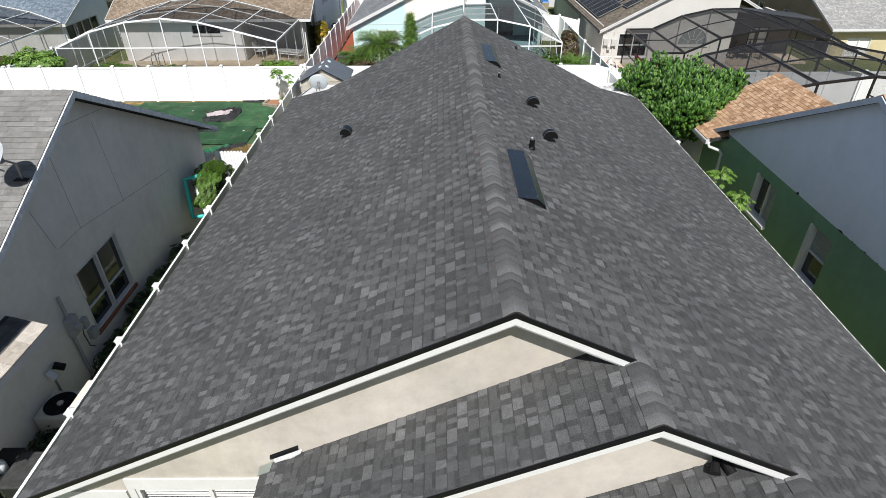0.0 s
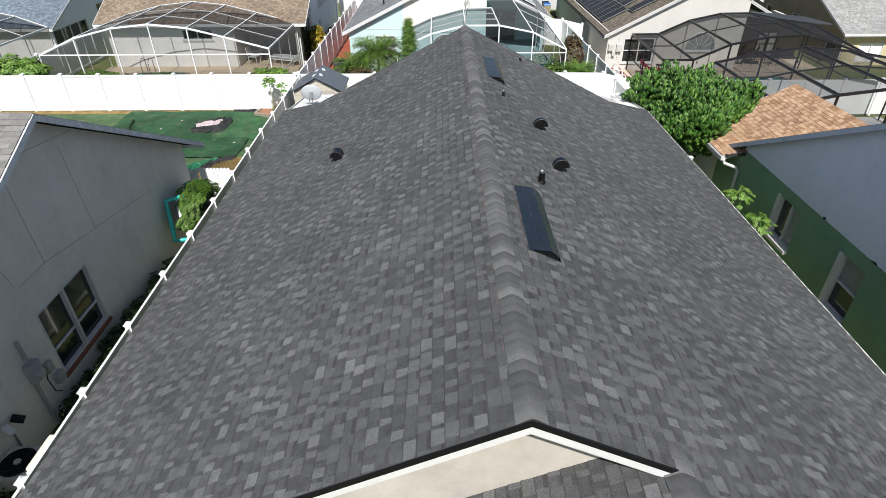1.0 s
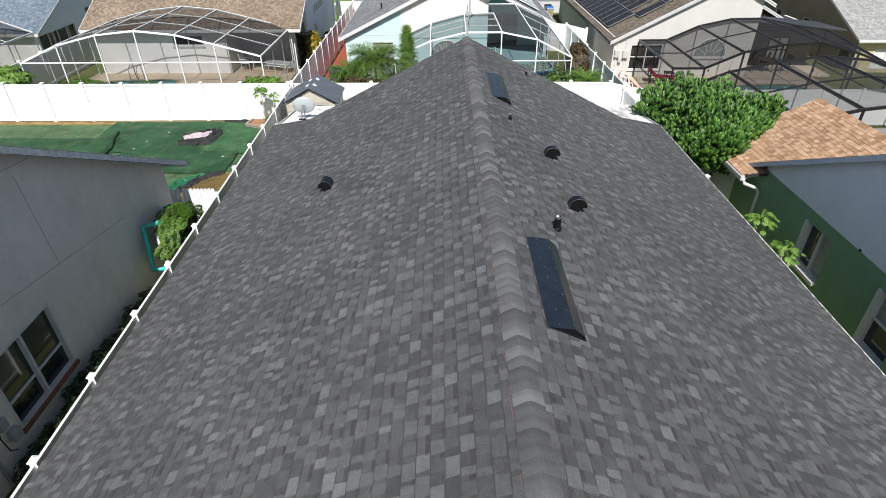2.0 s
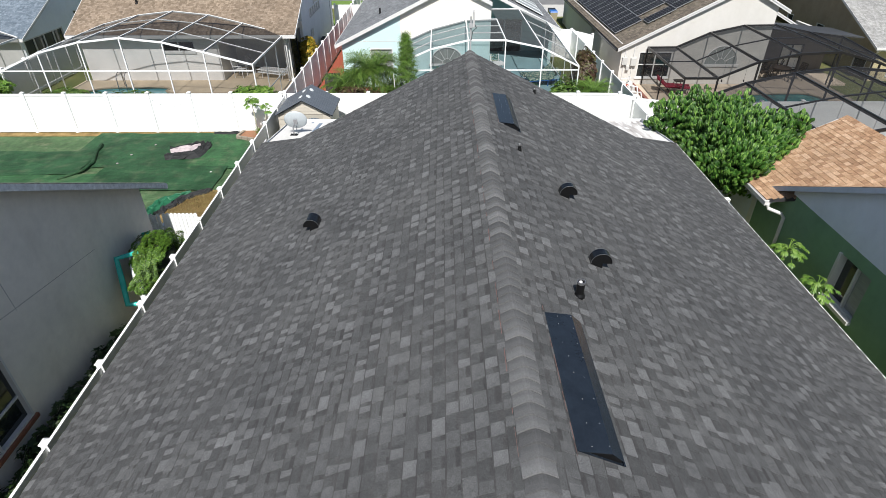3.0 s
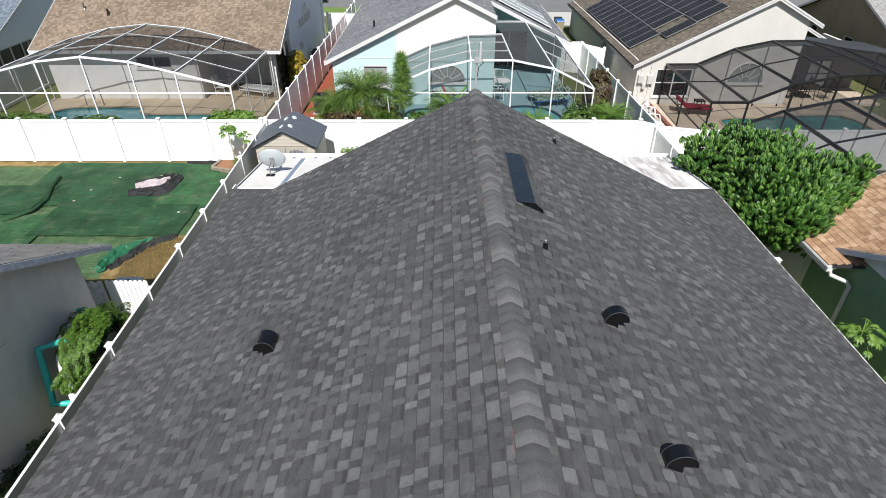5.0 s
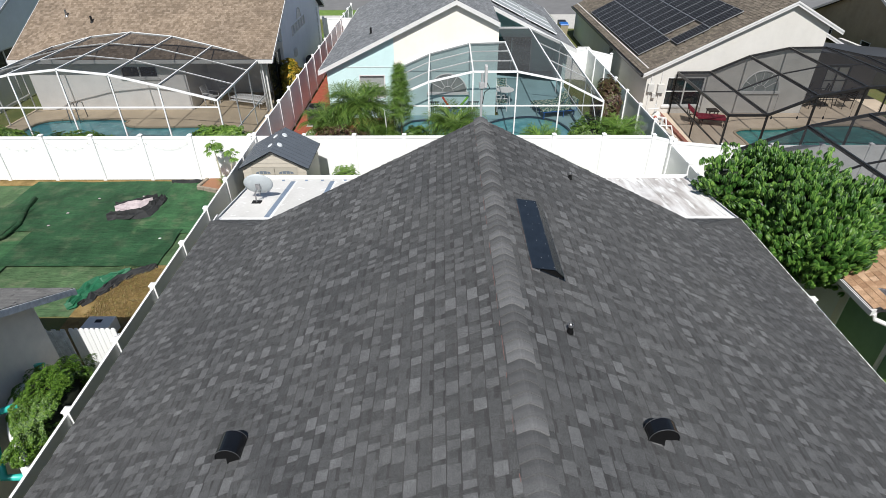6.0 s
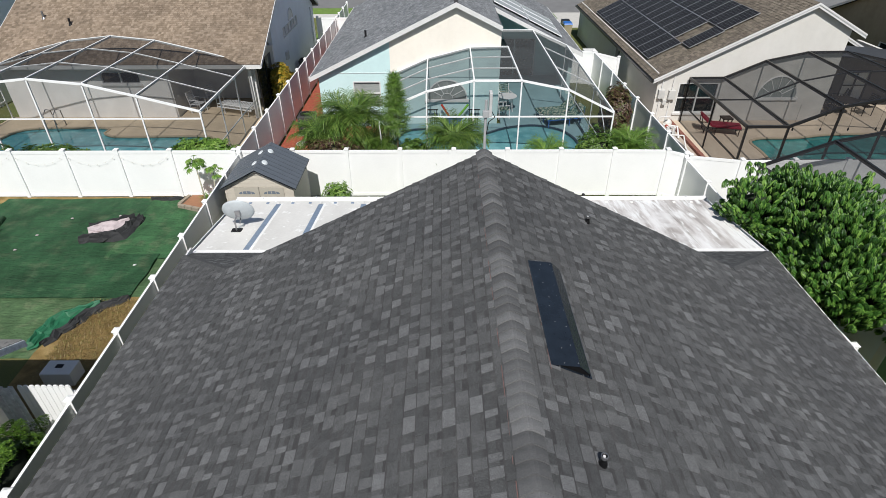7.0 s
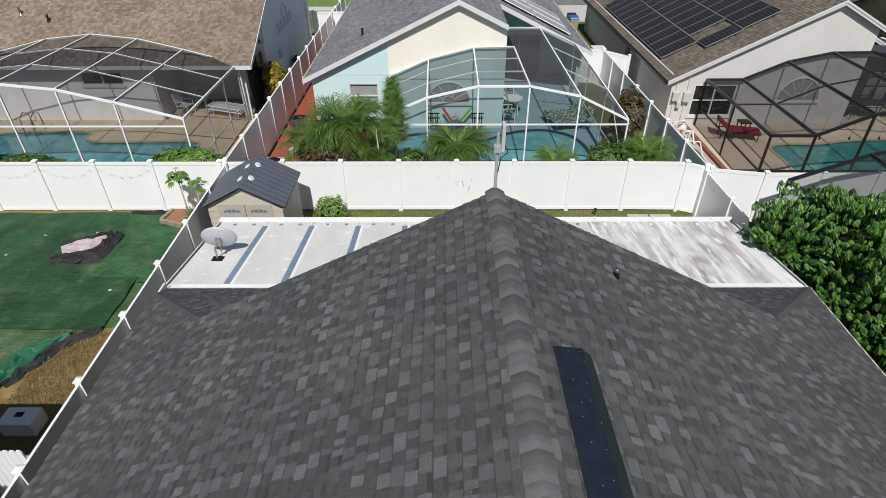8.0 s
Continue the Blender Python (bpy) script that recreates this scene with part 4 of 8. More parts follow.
PALM_LEAF = leaf_mat("palm_leaf", (0.05, 0.105, 0.018), (0.1, 0.19, 0.034), (0.22, 0.3, 0.075))
PINE_LEAF = leaf_mat("pine_needle", (0.06, 0.125, 0.02), (0.11, 0.21, 0.034), (0.19, 0.3, 0.06))
DARK_LEAF = leaf_mat("vine_leaf", (0.0170, 0.0382, 0.0102), (0.0298, 0.0638, 0.0170), (0.0595, 0.0935, 0.0298))
RED_LEAF = leaf_mat("maroon_leaf", (0.06, 0.026, 0.022), (0.1, 0.055, 0.035), (0.12, 0.15, 0.045))
CROTON_LEAF = leaf_mat("croton_leaf", (0.1, 0.13, 0.02), (0.35, 0.27, 0.03), (0.5, 0.3, 0.04))
# near-black fill that paints the shade deep inside crowns
CORE_SHADE = plain("crown_shade", (0.012, 0.018, 0.008), 0.9)
BARK = plain("grey_bark", (0.2, 0.16, 0.12), 0.9, vary=0.3, scale=12, bump=0.5)
PALM_BARK = plain("palm_bark", (0.22, 0.17, 0.11), 0.9, vary=0.4, scale=20, bump=0.6)


def leaf(length, width, droop=0.25, fold=0.12, steps=3):
    """One pointed leaf along +x, as corners and faces."""
    v, f = [], []
    for i in range(steps + 1):
        t = i / steps
        w = width / 2 * math.sin(math.pi * min(0.97, 0.12 + 0.86 * t)) ** 0.8
        z = -droop * length * t * t
        v += [(length * t, -w, z + fold * w), (length * t, 0, z), (length * t, w, z + fold * w)]
    for i in range(steps):
        a = 3 * i
        f += [(a, a + 3, a + 4, a + 1), (a + 1, a + 4, a + 5, a + 2)]
    return v, f


def joined(pieces):
    s = Shape()
    for (v, f), m in pieces:
        s.add([m @ Vector(p) for p in v], f)
    return s


def scatter(base, mats):
    """Many copies of one leaf or leaf cluster, in one mesh."""
    v, f = base if isinstance(base, tuple) else (base.v, base.f)
    pts = np.array([(*p, 1.0) for p in v])
    s, n = Shape(), len(v)
    for k, m in enumerate(mats):
        q = pts @ np.array(m).T
        s.v += [tuple(p) for p in q[:, :3]]
        s.f += [tuple(k * n + i for i in g) for g in f]
    return s


def facing(p, d, spin=0.0, size=1.0):
    """A pose at p whose +z looks along d."""
    return Matrix.Translation(p) @ Vector(d).to_track_quat("Z", "Y").to_matrix().to_4x4() @ Matrix.Rotation(spin, 4, "Z") @ Matrix.Scale(size, 4)


def clump(rng, centre, radii, count, base, size=(0.8, 1.2), up=0.5, lumps=0.18, inner=0.55, low=-0.6):
    """Poses for leaves over a lumpy rounded crown."""
    mats, c = [], Vector(centre)
    while len(mats) < count:
        d = Vector((rng.gauss(0, 1), rng.gauss(0, 1), rng.gauss(0, 1))).normalized()
        if d.z < low:
            continue
        k = 1 + lumps * 2 * noise.noise(d * 2.3 + c) + lumps * noise.noise(d * 5 + c)
        k *= rng.choice((1, 1, 1, rng.uniform(inner, 1)))
        p = c + Vector((d.x * radii[0], d.y * radii[1], d.z * radii[2])) * k
        way = (d + Vector((rng.uniform(-0.5, 0.5), rng.uniform(-0.5, 0.5), up + rng.uniform(-0.3, 0.3)))).normalized()
        mats.append(facing(p, way, rng.uniform(0, 6.3), rng.uniform(*size)))
    return mats


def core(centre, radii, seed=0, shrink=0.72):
    """A dark lump inside a crown; its colour stands in for the shade between leaves."""
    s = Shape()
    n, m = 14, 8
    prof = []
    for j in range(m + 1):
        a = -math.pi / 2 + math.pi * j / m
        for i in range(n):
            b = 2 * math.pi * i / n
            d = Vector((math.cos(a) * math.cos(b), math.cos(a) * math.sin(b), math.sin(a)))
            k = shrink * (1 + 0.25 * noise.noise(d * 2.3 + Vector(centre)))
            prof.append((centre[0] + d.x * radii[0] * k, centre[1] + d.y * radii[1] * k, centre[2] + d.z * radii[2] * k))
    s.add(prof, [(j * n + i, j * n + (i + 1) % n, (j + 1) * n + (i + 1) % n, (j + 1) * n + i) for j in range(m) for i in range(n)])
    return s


def sprig(count, length, width, spread, rng):
    """A small rosette of leaves."""
    return joined([(leaf(length * rng.uniform(0.8, 1.1), width, 0.3), Matrix.Rotation(2 * math.pi * i / count + rng.uniform(-0.2, 0.2), 4, "Z") @ Matrix.Rotation(-spread, 4, "Y")) for i in range(count)])


def bush(name, label, centre, radii, count, mat, leaf_size=0.07, seed=1, kind_word="shrub", base=0.0, stems=True, keep=None):
    rng = random.Random(seed)
    b = thing(name, label, kind_word, (centre[0], centre[1], base))
    part("shade_core", core(centre, radii, seed), CORE_SHADE, b, smooth=True)
    sp = sprig(4, leaf_size, leaf_size * 0.45, 0.35, rng)
    part("foliage", scatter(sp, [m for m in clump(rng, centre, radii, count, sp, (0.7, 1.4), 0.5, 0.22) if keep is None or keep(m.translation)]), mat, b, kind="stuff")
    if stems:
        s = Shape()
        s.tube([(centre[0], centre[1], base), (centre[0] + 0.02, centre[1], centre[2])], 0.03, 6, 0.02)
        part("stem", s, BARK, b)
    return b


# ---- things on the main roof ----
SCREW = plain("dull_screw_metal", (0.3, 0.31, 0.32), 0.5, 0.5)


def roof_vent(y0, y1):
    """An off-ridge vent: a long folded metal hood, open at its lower edge."""
    v = thing("roof_vent", "long blue-black metal off-ridge vent on the shingles", "roof vent", (1.4, (y0 + y1) / 2, roof_z(1.4)), "vents on the roof")
    x = [1.155, 1.44, 1.555, 1.562]
    h = [0.02, 0.125, 0.075, 0.02]
    s = Shape()
    t = 0.006
    for y in (y0, y1):
        s.v += [(a, y, roof_z(a) + b) for a, b in zip(x, h)] + [(a, y, roof_z(a) + b - t) for a, b in zip(x, h)]
    for i in range(3):
        s.f += [(i, i + 1, 9 + i, 8 + i), (4 + i + 1, 4 + i, 12 + i, 13 + i), (i, 4 + i, 5 + i, i + 1), (8 + i, 9 + i, 13 + i, 12 + i)]
    s.f += [(0, 8, 12, 4), (3, 7, 15, 11)]
    hood = part("hood", s, VENT_METAL, v)
    # black plates stand in for the shade inside the open ends
    for yy in (y0 + 0.02, y1 - 0.03):
        s = Shape()
        s.add([(xx, yy + d, roof_z(xx) + hh) for d in (0, 0.01) for xx, hh in ((1.2, 0.015), (1.44, 0.11), (1.545, 0.06), (1.54, 0.012))],
              [(0, 1, 2, 3), (7, 6, 5, 4), (0, 4, 5, 1), (1, 5, 6, 2), (2, 6, 7, 3)])
        part("end_shade_plate", s, PITCH, v)
    s = Shape()
    s.slab([(1.14, y0, roof_z(1.14) + 0.019), (1.585, y0, roof_z(1.585) + 0.019), (1.585, y1, roof_z(1.585) + 0.019), (1.14, y1, roof_z(1.14) + 0.019)], 0.004)
    part("flange", s, VENT_METAL, v)
    rng = random.Random(int(y0 * 10))
    for yy in (y0 + 0.08, y0 + 0.3, y0 + 0.62, (y0 + y1) / 2, (y0 + y1) / 2 + 0.2, y1 - 0.45, y1 - 0.22, y1 - 0.07):
        for xx in (1.28, 1.41):
            s = Shape()
            z = roof_z(xx) + 0.02 + 0.105 * (xx - 1.155) / 0.285
            s.lathe([(0.0045, 0), (0.0045, 0.003), (0.002, 0.005)], 8, (xx + rng.uniform(-0.03, 0.03), yy + rng.uniform(-0.05, 0.05), z))
            part("screw", s, SCREW, hood)
    return v


CHALK = plain("faded_red_chalk", (0.15, 0.085, 0.078), 0.95, vary=0.4, scale=14)


def chalk(x, y0, y1, seed):
    """A snapped chalk line, worn into short dashes."""
    rng = random.Random(seed)
    s, y = Shape(), y0
    while y < y1:
        e = min(y1, y + rng.uniform(0.05, 0.4))
        w = rng.uniform(0.0012, 0.0035)
        xa, xb = x + rng.uniform(-0.003, 0.003), x + rng.uniform(-0.003, 0.003)
        s.slab([(xa - w, y, roof_z(xa - w) + 0.0225), (xa + w, y, roof_z(xa + w) + 0.0225), (xb + w, e, roof_z(xb + w) + 0.0225), (xb - w, e, roof_z(xb - w) + 0.0225)], 0.004)
        y = e + rng.uniform(0.0, 0.5)
    part("chalk_line", s, CHALK, main_roof, "faded red chalk line beside the ridge")


chalk(RX - 0.152, 4.6, 18.6, 3)
chalk(1.128, 6.5, 8.5, 4)
chalk(1.128, 14.1, 16.1, 5)
roof_vent(6.56, 8.36)
roof_vent(14.17, 15.98)


HOOD_METAL = plain("black_hood_metal", (0.006, 0.007, 0.009), 0.25, 0.0, 0.2, 6, 40, 0.05)


# lighter grey that paints the gloss highlight along the hood edges
EDGE_GLOSS = plain("painted_edge_gloss", (0.07, 0.072, 0.076), 0.35, 0.3, 0.4, 30)


def hood_vent(x, y, down, r, w):
    """A gooseneck exhaust hood, open towards the eave; down: +1 where the roof falls to the east."""
    z = roof_z(x)
    v = thing("exhaust_vent", "round glossy black metal exhaust hood on the shingles", "roof vent", (x, y, z), "exhaust hoods on the roof")
    s, n = Shape(), 18
    arc, inner = [], []
    for i in range(n + 1):
        a = math.pi * (1.3 - 1.34 * i / n)
        u, h = r * math.cos(a), r * math.sin(a)
        arc.append((x + down * u, z + 0.1 + h))
        inner.append((x + down * u * 0.94, z + 0.1 + h * 0.94))
    for ring in (arc, inner):
        for yy in (y - w / 2, y + w / 2):
            s.v += [(px, yy, pz) for px, pz in ring]
    m = n + 1
    for i in range(n):
        s.f += [(i, i + 1, m + i + 1, m + i), (2 * m + i + 1, 2 * m + i, 3 * m + i, 3 * m + i + 1), (i, 2 * m + i, 2 * m + i + 1, i + 1), (m + i, m + i + 1, 3 * m + i + 1, 3 * m + i)]
    s.f += [(0, m, 3 * m, 2 * m), (n, 2 * m + n, 3 * m + n, m + n)]
    hood = part("hood", s, HOOD_METAL, v, smooth=False)
    for yy in (y - w / 2 - 0.002, y + w / 2 + 0.002):
        part("hem", Shape().tube([(px, yy, pz) for px, pz in arc], 0.0045, 6), EDGE_GLOSS, hood)
    notch = [(x + down * r * 0.12, z + 0.09), (x + down * r * 0.2, z + 0.1 - r * 0.95)]
    c = inner + notch
    k = len(c)
    for yy in (y - w / 2 + 0.006, y + w / 2 - 0.014):
        s = Shape()
        s.add([(px, yy, pz) for px, pz in c] + [(px, yy + 0.008, pz) for px, pz in c], [tuple(range(k)), tuple(range(2 * k - 1, k - 1, -1))] + [(i, (i + 1) % k, k + (i + 1) % k, k + i) for i in range(k)])
        part("side_plate", s, PITCH, v)
    return v


hood_vent(2.13, 11.97, 1, 0.148, 0.14)
hood_vent(2.22, 10.02, 1, 0.148, 0.14)
hood_vent(-2.39, 12.5, -1, 0.142, 0.27)
LEAD = plain("dull_lead", (0.32, 0.32, 0.33), 0.35, 0.8)


def vent_pipe(x, y, h, r):
    z = roof_z(x)
    v = thing("vent_pipe", "black plumbing vent pipe with a bright metal rim", "vent pipe", (x, y, z), "vent pipes on the roof")
    s = Shape()
    s.lathe([(r * 1.5, -0.06), (r * 1.35, 0.03), (r * 1.05, 0.06), (r, 0.08), (r, h)], 20, (x, y, z))
    pipe = part("pipe", s, PITCH, v, smooth=False)
    s = Shape()
    s.lathe([(r * 1.02, h - 0.02), (r * 1.08, h + 0.012), (r * 0.85, h + 0.014), (r * 0.8, h - 0.01)], 20, (x, y, z))
    part("rim", s, LEAD, v)
    s = Shape()
    s.lathe([(r * 0.45, h + 0.002), (r * 0.4, h + 0.016)], 12, (x - r * 0.2, y - r * 0.2, z))
    part("seal", s, WHITE, v)


vent_pipe(1.69, 9.0, 0.22, 0.05)
vent_pipe(1.43, 13.13, 0.12, 0.03)
vent_pipe(2.41, 17.94, 0.12, 0.03)


GALVANISED = plain("galvanised_steel", (0.42, 0.43, 0.44), 0.5, 0.2)


def mast():
    x, y = 0.775, 19.02
    m = thing("antenna_mast", "grey steel mast with a flat white antenna at the gable", "antenna", (x, y, 5.0))
    s = Shape()
    s.tube([(x, y, 4.7), (x, y, 6.78)], 0.024, 10)
    part("pole", s, GALVANISED, m)
    s = Shape()
    s.beam((x + 0.07, y, 6.52), (x + 0.07, y, 6.92), 0.05, 0.16, (0, 1, 0))
    part("panel", s, plain("grey_plastic", (0.5, 0.5, 0.5), 0.5), m, bevel=0.012)
    s = Shape()
    s.box(x - 0.05, x + 0.05, y - 0.05, y + 0.04, 6.5, 6.6)
    part("bracket", s, GALVANISED, m)
    s = Shape()
    s.tube([(x + 0.09, y - 0.01, 6.6), (x + 0.15, y - 0.03, 6.5), (x + 0.05, y - 0.03, 6.42), (x + 0.02, y - 0.03, 6.2)], 0.008, 6)
    part("cable", s, BLACK_METAL, m)


mast()


# ---- patio roof behind the house ----
def patio_roof():
    n = Nodes("white_coated_metal")
    a = n.noise(1.3, 7, (1.0, 0.35, 1))
    c = n.ramp(a, [(0.3, (0.73, 0.72, 0.69)), (0.5, (0.66, 0.65, 0.62)), (0.7, (0.6, 0.59, 0.56))])
    c = n.mix(0.5, c, n.ramp(n.noise(14, 5), [(0.35, (0.9, 0.9, 0.9)), (0.6, (1.0, 1.0, 1.0))]), "MULTIPLY")
    c = n.mix(n.ramp(n.noise(3.5, 5), [(0.6, (0, 0, 0)), (0.66, (1, 1, 1))]), c, (0.8, 0.8, 0.78))
    old = n.done(c, 0.5)
    n = Nodes("streaked_white_metal")
    a = n.noise(1.5, 6, (1.9, 0.24, 1))
    c = n.ramp(a, [(0.36, (0.76, 0.75, 0.74)), (0.48, (0.56, 0.53, 0.51)), (0.57, (0.38, 0.35, 0.33)), (0.72, (0.28, 0.25, 0.23))])
    c = n.mix(n.ramp(n.noise(4.0, 6, (1.6, 0.2, 1)), [(0.5, (0, 0, 0)), (0.6, (1, 1, 1))]), c, (0.8, 0.8, 0.79))
    c = n.mix(n.ramp(n.noise(1.1, 5), [(0.52, (0, 0, 0)), (0.66, (0.7, 0.7, 0.7))]), c, (0.74, 0.73, 0.72))
    east_mat = n.done(c, 0.5)
    tape = plain("blue_grey_flashing_tape", (0.25, 0.32, 0.42), 0.35, 0.3, 0.2, 10)
    sealer = plain("white_roof_sealer", (0.82, 0.82, 0.8), 0.6)
    p = thing("patio_roof", "white coated metal patio roof with sealed seams", "patio roof", (0.8, 22.8, 0))
    def z(y):
        return 2.40 - 0.145 * (y - 21.02)
    y0, y1 = 21.03, 24.45
    seams = [-5.85 + 1.22 * i for i in range(12)] + [7.7]
    for i, (xa, xb) in enumerate(zip(seams, seams[1:])):
        s = Shape()
        s.slab([(xa + 0.004, y0, z(y0)), (xb - 0.004, y0, z(y0)), (xb - 0.004, y1, z(y1)), (xa + 0.004, y1, z(y1))], 0.07)
        part("roof_panel", s, old if xa < 3.0 else east_mat, p)
        if i and xa < 3.0:
            s = Shape()
            s.slab([(xa - 0.07, y0 + 0.2, z(y0 + 0.2) + 0.006), (xa + 0.07, y0 + 0.2, z(y0 + 0.2) + 0.006), (xa + 0.07, y1 - 0.25, z(y1 - 0.25) + 0.006), (xa - 0.07, y1 - 0.25, z(y1 - 0.25) + 0.006)], 0.005)
            part("seam_tape", s, tape, p)
            s = Shape()
            s.slab([(xa + 0.07, y0 + 0.2, z(y0 + 0.2) + 0.004), (xa + 0.14, y0 + 0.2, z(y0 + 0.2) + 0.004), (xa + 0.13, y1 - 0.2, z(y1 - 0.2) + 0.004), (xa + 0.07, y1 - 0.2, z(y1 - 0.2) + 0.004)], 0.003)
            part("sealer", s, sealer, p)
        elif i:
            s = Shape()
            s.slab([(xa - 0.06, y0 + 0.2, z(y0 + 0.2) + 0.006), (xa + 0.06, y0 + 0.2, z(y0 + 0.2) + 0.006), (xa + 0.04, y1 - 0.05, z(y1 - 0.05) + 0.006), (xa - 0.04, y1 - 0.05, z(y1 - 0.05) + 0.006)], 0.005)
            part("sealer", s, east_mat, p)
        for k in range(2):
            s = Shape()
            s.box(xa + 0.35 + 0.5 * k, xa + 0.43 + 0.5 * k, y1 - 0.22, y1 - 0.14, z(y1 - 0.18) - 0.02, z(y1 - 0.18) + 0.016)
            part("clip", s, tape if xa < 3 else sealer, p)
    s = Shape()
    s.slab([(-5.85, y0 - 0.02, z(y0) + 0.012), (7.7, y0 - 0.02, z(y0) + 0.012), (7.7, y0 + 0.18, z(y0 + 0.18) + 0.012), (-5.85, y0 + 0.18, z(y0 + 0.18) + 0.012)], 0.01)
    part("sealer", s, sealer, p)
    for yy, w in ((y1 + 0.06, 0.02), (y1 + 0.16, 0.02)):
        s = Shape()
        s.beam((-5.95, yy, z(y1) - 0.02), (7.8, yy, z(y1) - 0.02), w, 0.13)
        part("gutter_side", s, ALU_WHITE, p)
    s = Shape()
    s.box(-5.95, 7.8, y1 + 0.05, y1 + 0.17, z(y1) - 0.09, z(y1) - 0.08)
    part("gutter_floor", s, ALU_WHITE, p)
    for i in range(9):
        s = Shape()
        x = -5.2 + 1.55 * i
        s.box(x, x + 0.03, y1 + 0.04, y1 + 0.18, z(y1) + 0.04, z(y1) + 0.05)
        part("gutter_strap", s, ALU_WHITE, p)
    for x in (-5.9, 7.75):
        s = Shape()
        s.beam((x, y0, z(y0) - 0.02), (x, y1, z(y1) - 0.02), 0.02, 0.1)
        part("edge_trim", s, ALU_WHITE, p)
    for x in (-5.8, -1.3, 3.2, 7.6):
        s = Shape()
        s.box(x - 0.04, x + 0.04, y1 - 0.3, y1 - 0.22, 0, z(y1) - 0.05)
        part("post", s, ALU_WHITE, p)
    s = Shape()
    s.box(-5.9, 7.7, 20.72, 24.4, 0.0, 0.06)
    struct("patio_floor", s, plain("patio_concrete", (0.42, 0.41, 0.38), 0.9), "grey concrete slab under the patio roof", "patio floor")
    return z


patio_z = patio_roof()


def dish(x, y, z, size, way, label, foot):
    """A satellite dish on an angled arm over a foot plate."""
    d = thing("satellite_dish", label, "satellite dish", foot, "satellite dishes")
    s, n, m = Shape(), 28, 6
    v = []
    for side in (0, 0.012):
        for j in range(m + 1):
            r = size / 2 * j / m
            for i in range(n):
                a = 2 * math.pi * i / n
                v.append((r * math.cos(a) * 1.08, r * math.sin(a), 0.1 * size * (j / m) ** 2 - side))
    L = (m + 1) * n
    f = []
    for j in range(m):
        for i in range(n):
            q = (j * n + i, j * n + (i + 1) % n, (j + 1) * n + (i + 1) % n, (j + 1) * n + i)
            f += [q, tuple(L + k for k in q[::-1])]
    f += [(m * n + i, m * n + (i + 1) % n, L + m * n + (i + 1) % n, L + m * n + i) for i in range(n)]
    M = facing((x, y, z), way)
    s.add([M @ Vector(p) for p in v], f)
    part("reflector", s, plain("dish_paint", (0.46, 0.5, 0.52), 0.45), d, smooth=True)
    c, f0 = Vector((x, y, z)), Vector(foot)
    back = c - Vector(way).normalized() * 0.04
    s = Shape()
    s.tube([f0, f0 + Vector((0, 0, (back.z - f0.z) * 0.6)), back], 0.022, 10)
    part("arm", s, LEAD, d)
    tip = c + Vector(way).normalized() * size * 0.62 + Vector((0, 0, -size * 0.3))
    s = Shape()
    s.tube([back + Vector((0, 0, -size * 0.4)), tip], 0.016, 8)
    part("feed_arm", s, LEAD, d)
    s = Shape()
    s.beam(tip, tip + (c - tip).normalized() * 0.14, 0.07)
    part("feed_horn", s, LEAD, d, bevel=0.01)
    s = Shape()
    s.box(f0.x - 0.13, f0.x + 0.13, f0.y - 0.1, f0.y + 0.1, f0.z - 0.005, f0.z + 0.012)
    part("foot_plate", s, BLACK_METAL, d)
    s = Shape()
    s.beam(back + Vector((0, 0, -0.08)), back + Vector((0, 0, 0.08)), 0.12, 0.08)
    part("bracket", s, LEAD, d)
    return d


dish(-5.14, 22.5, 2.67, 0.74, (-0.08, 0.94, 0.33), "pale grey satellite dish on the patio roof", (-5.22, 22.36, patio_z(22.36) + 0.003))
dish(-8.14, 8.68, 5.48, 0.62, (-0.45, -0.6, 0.65), "white satellite dish on the weathered roof", (-8.06, 8.96, 4.925))


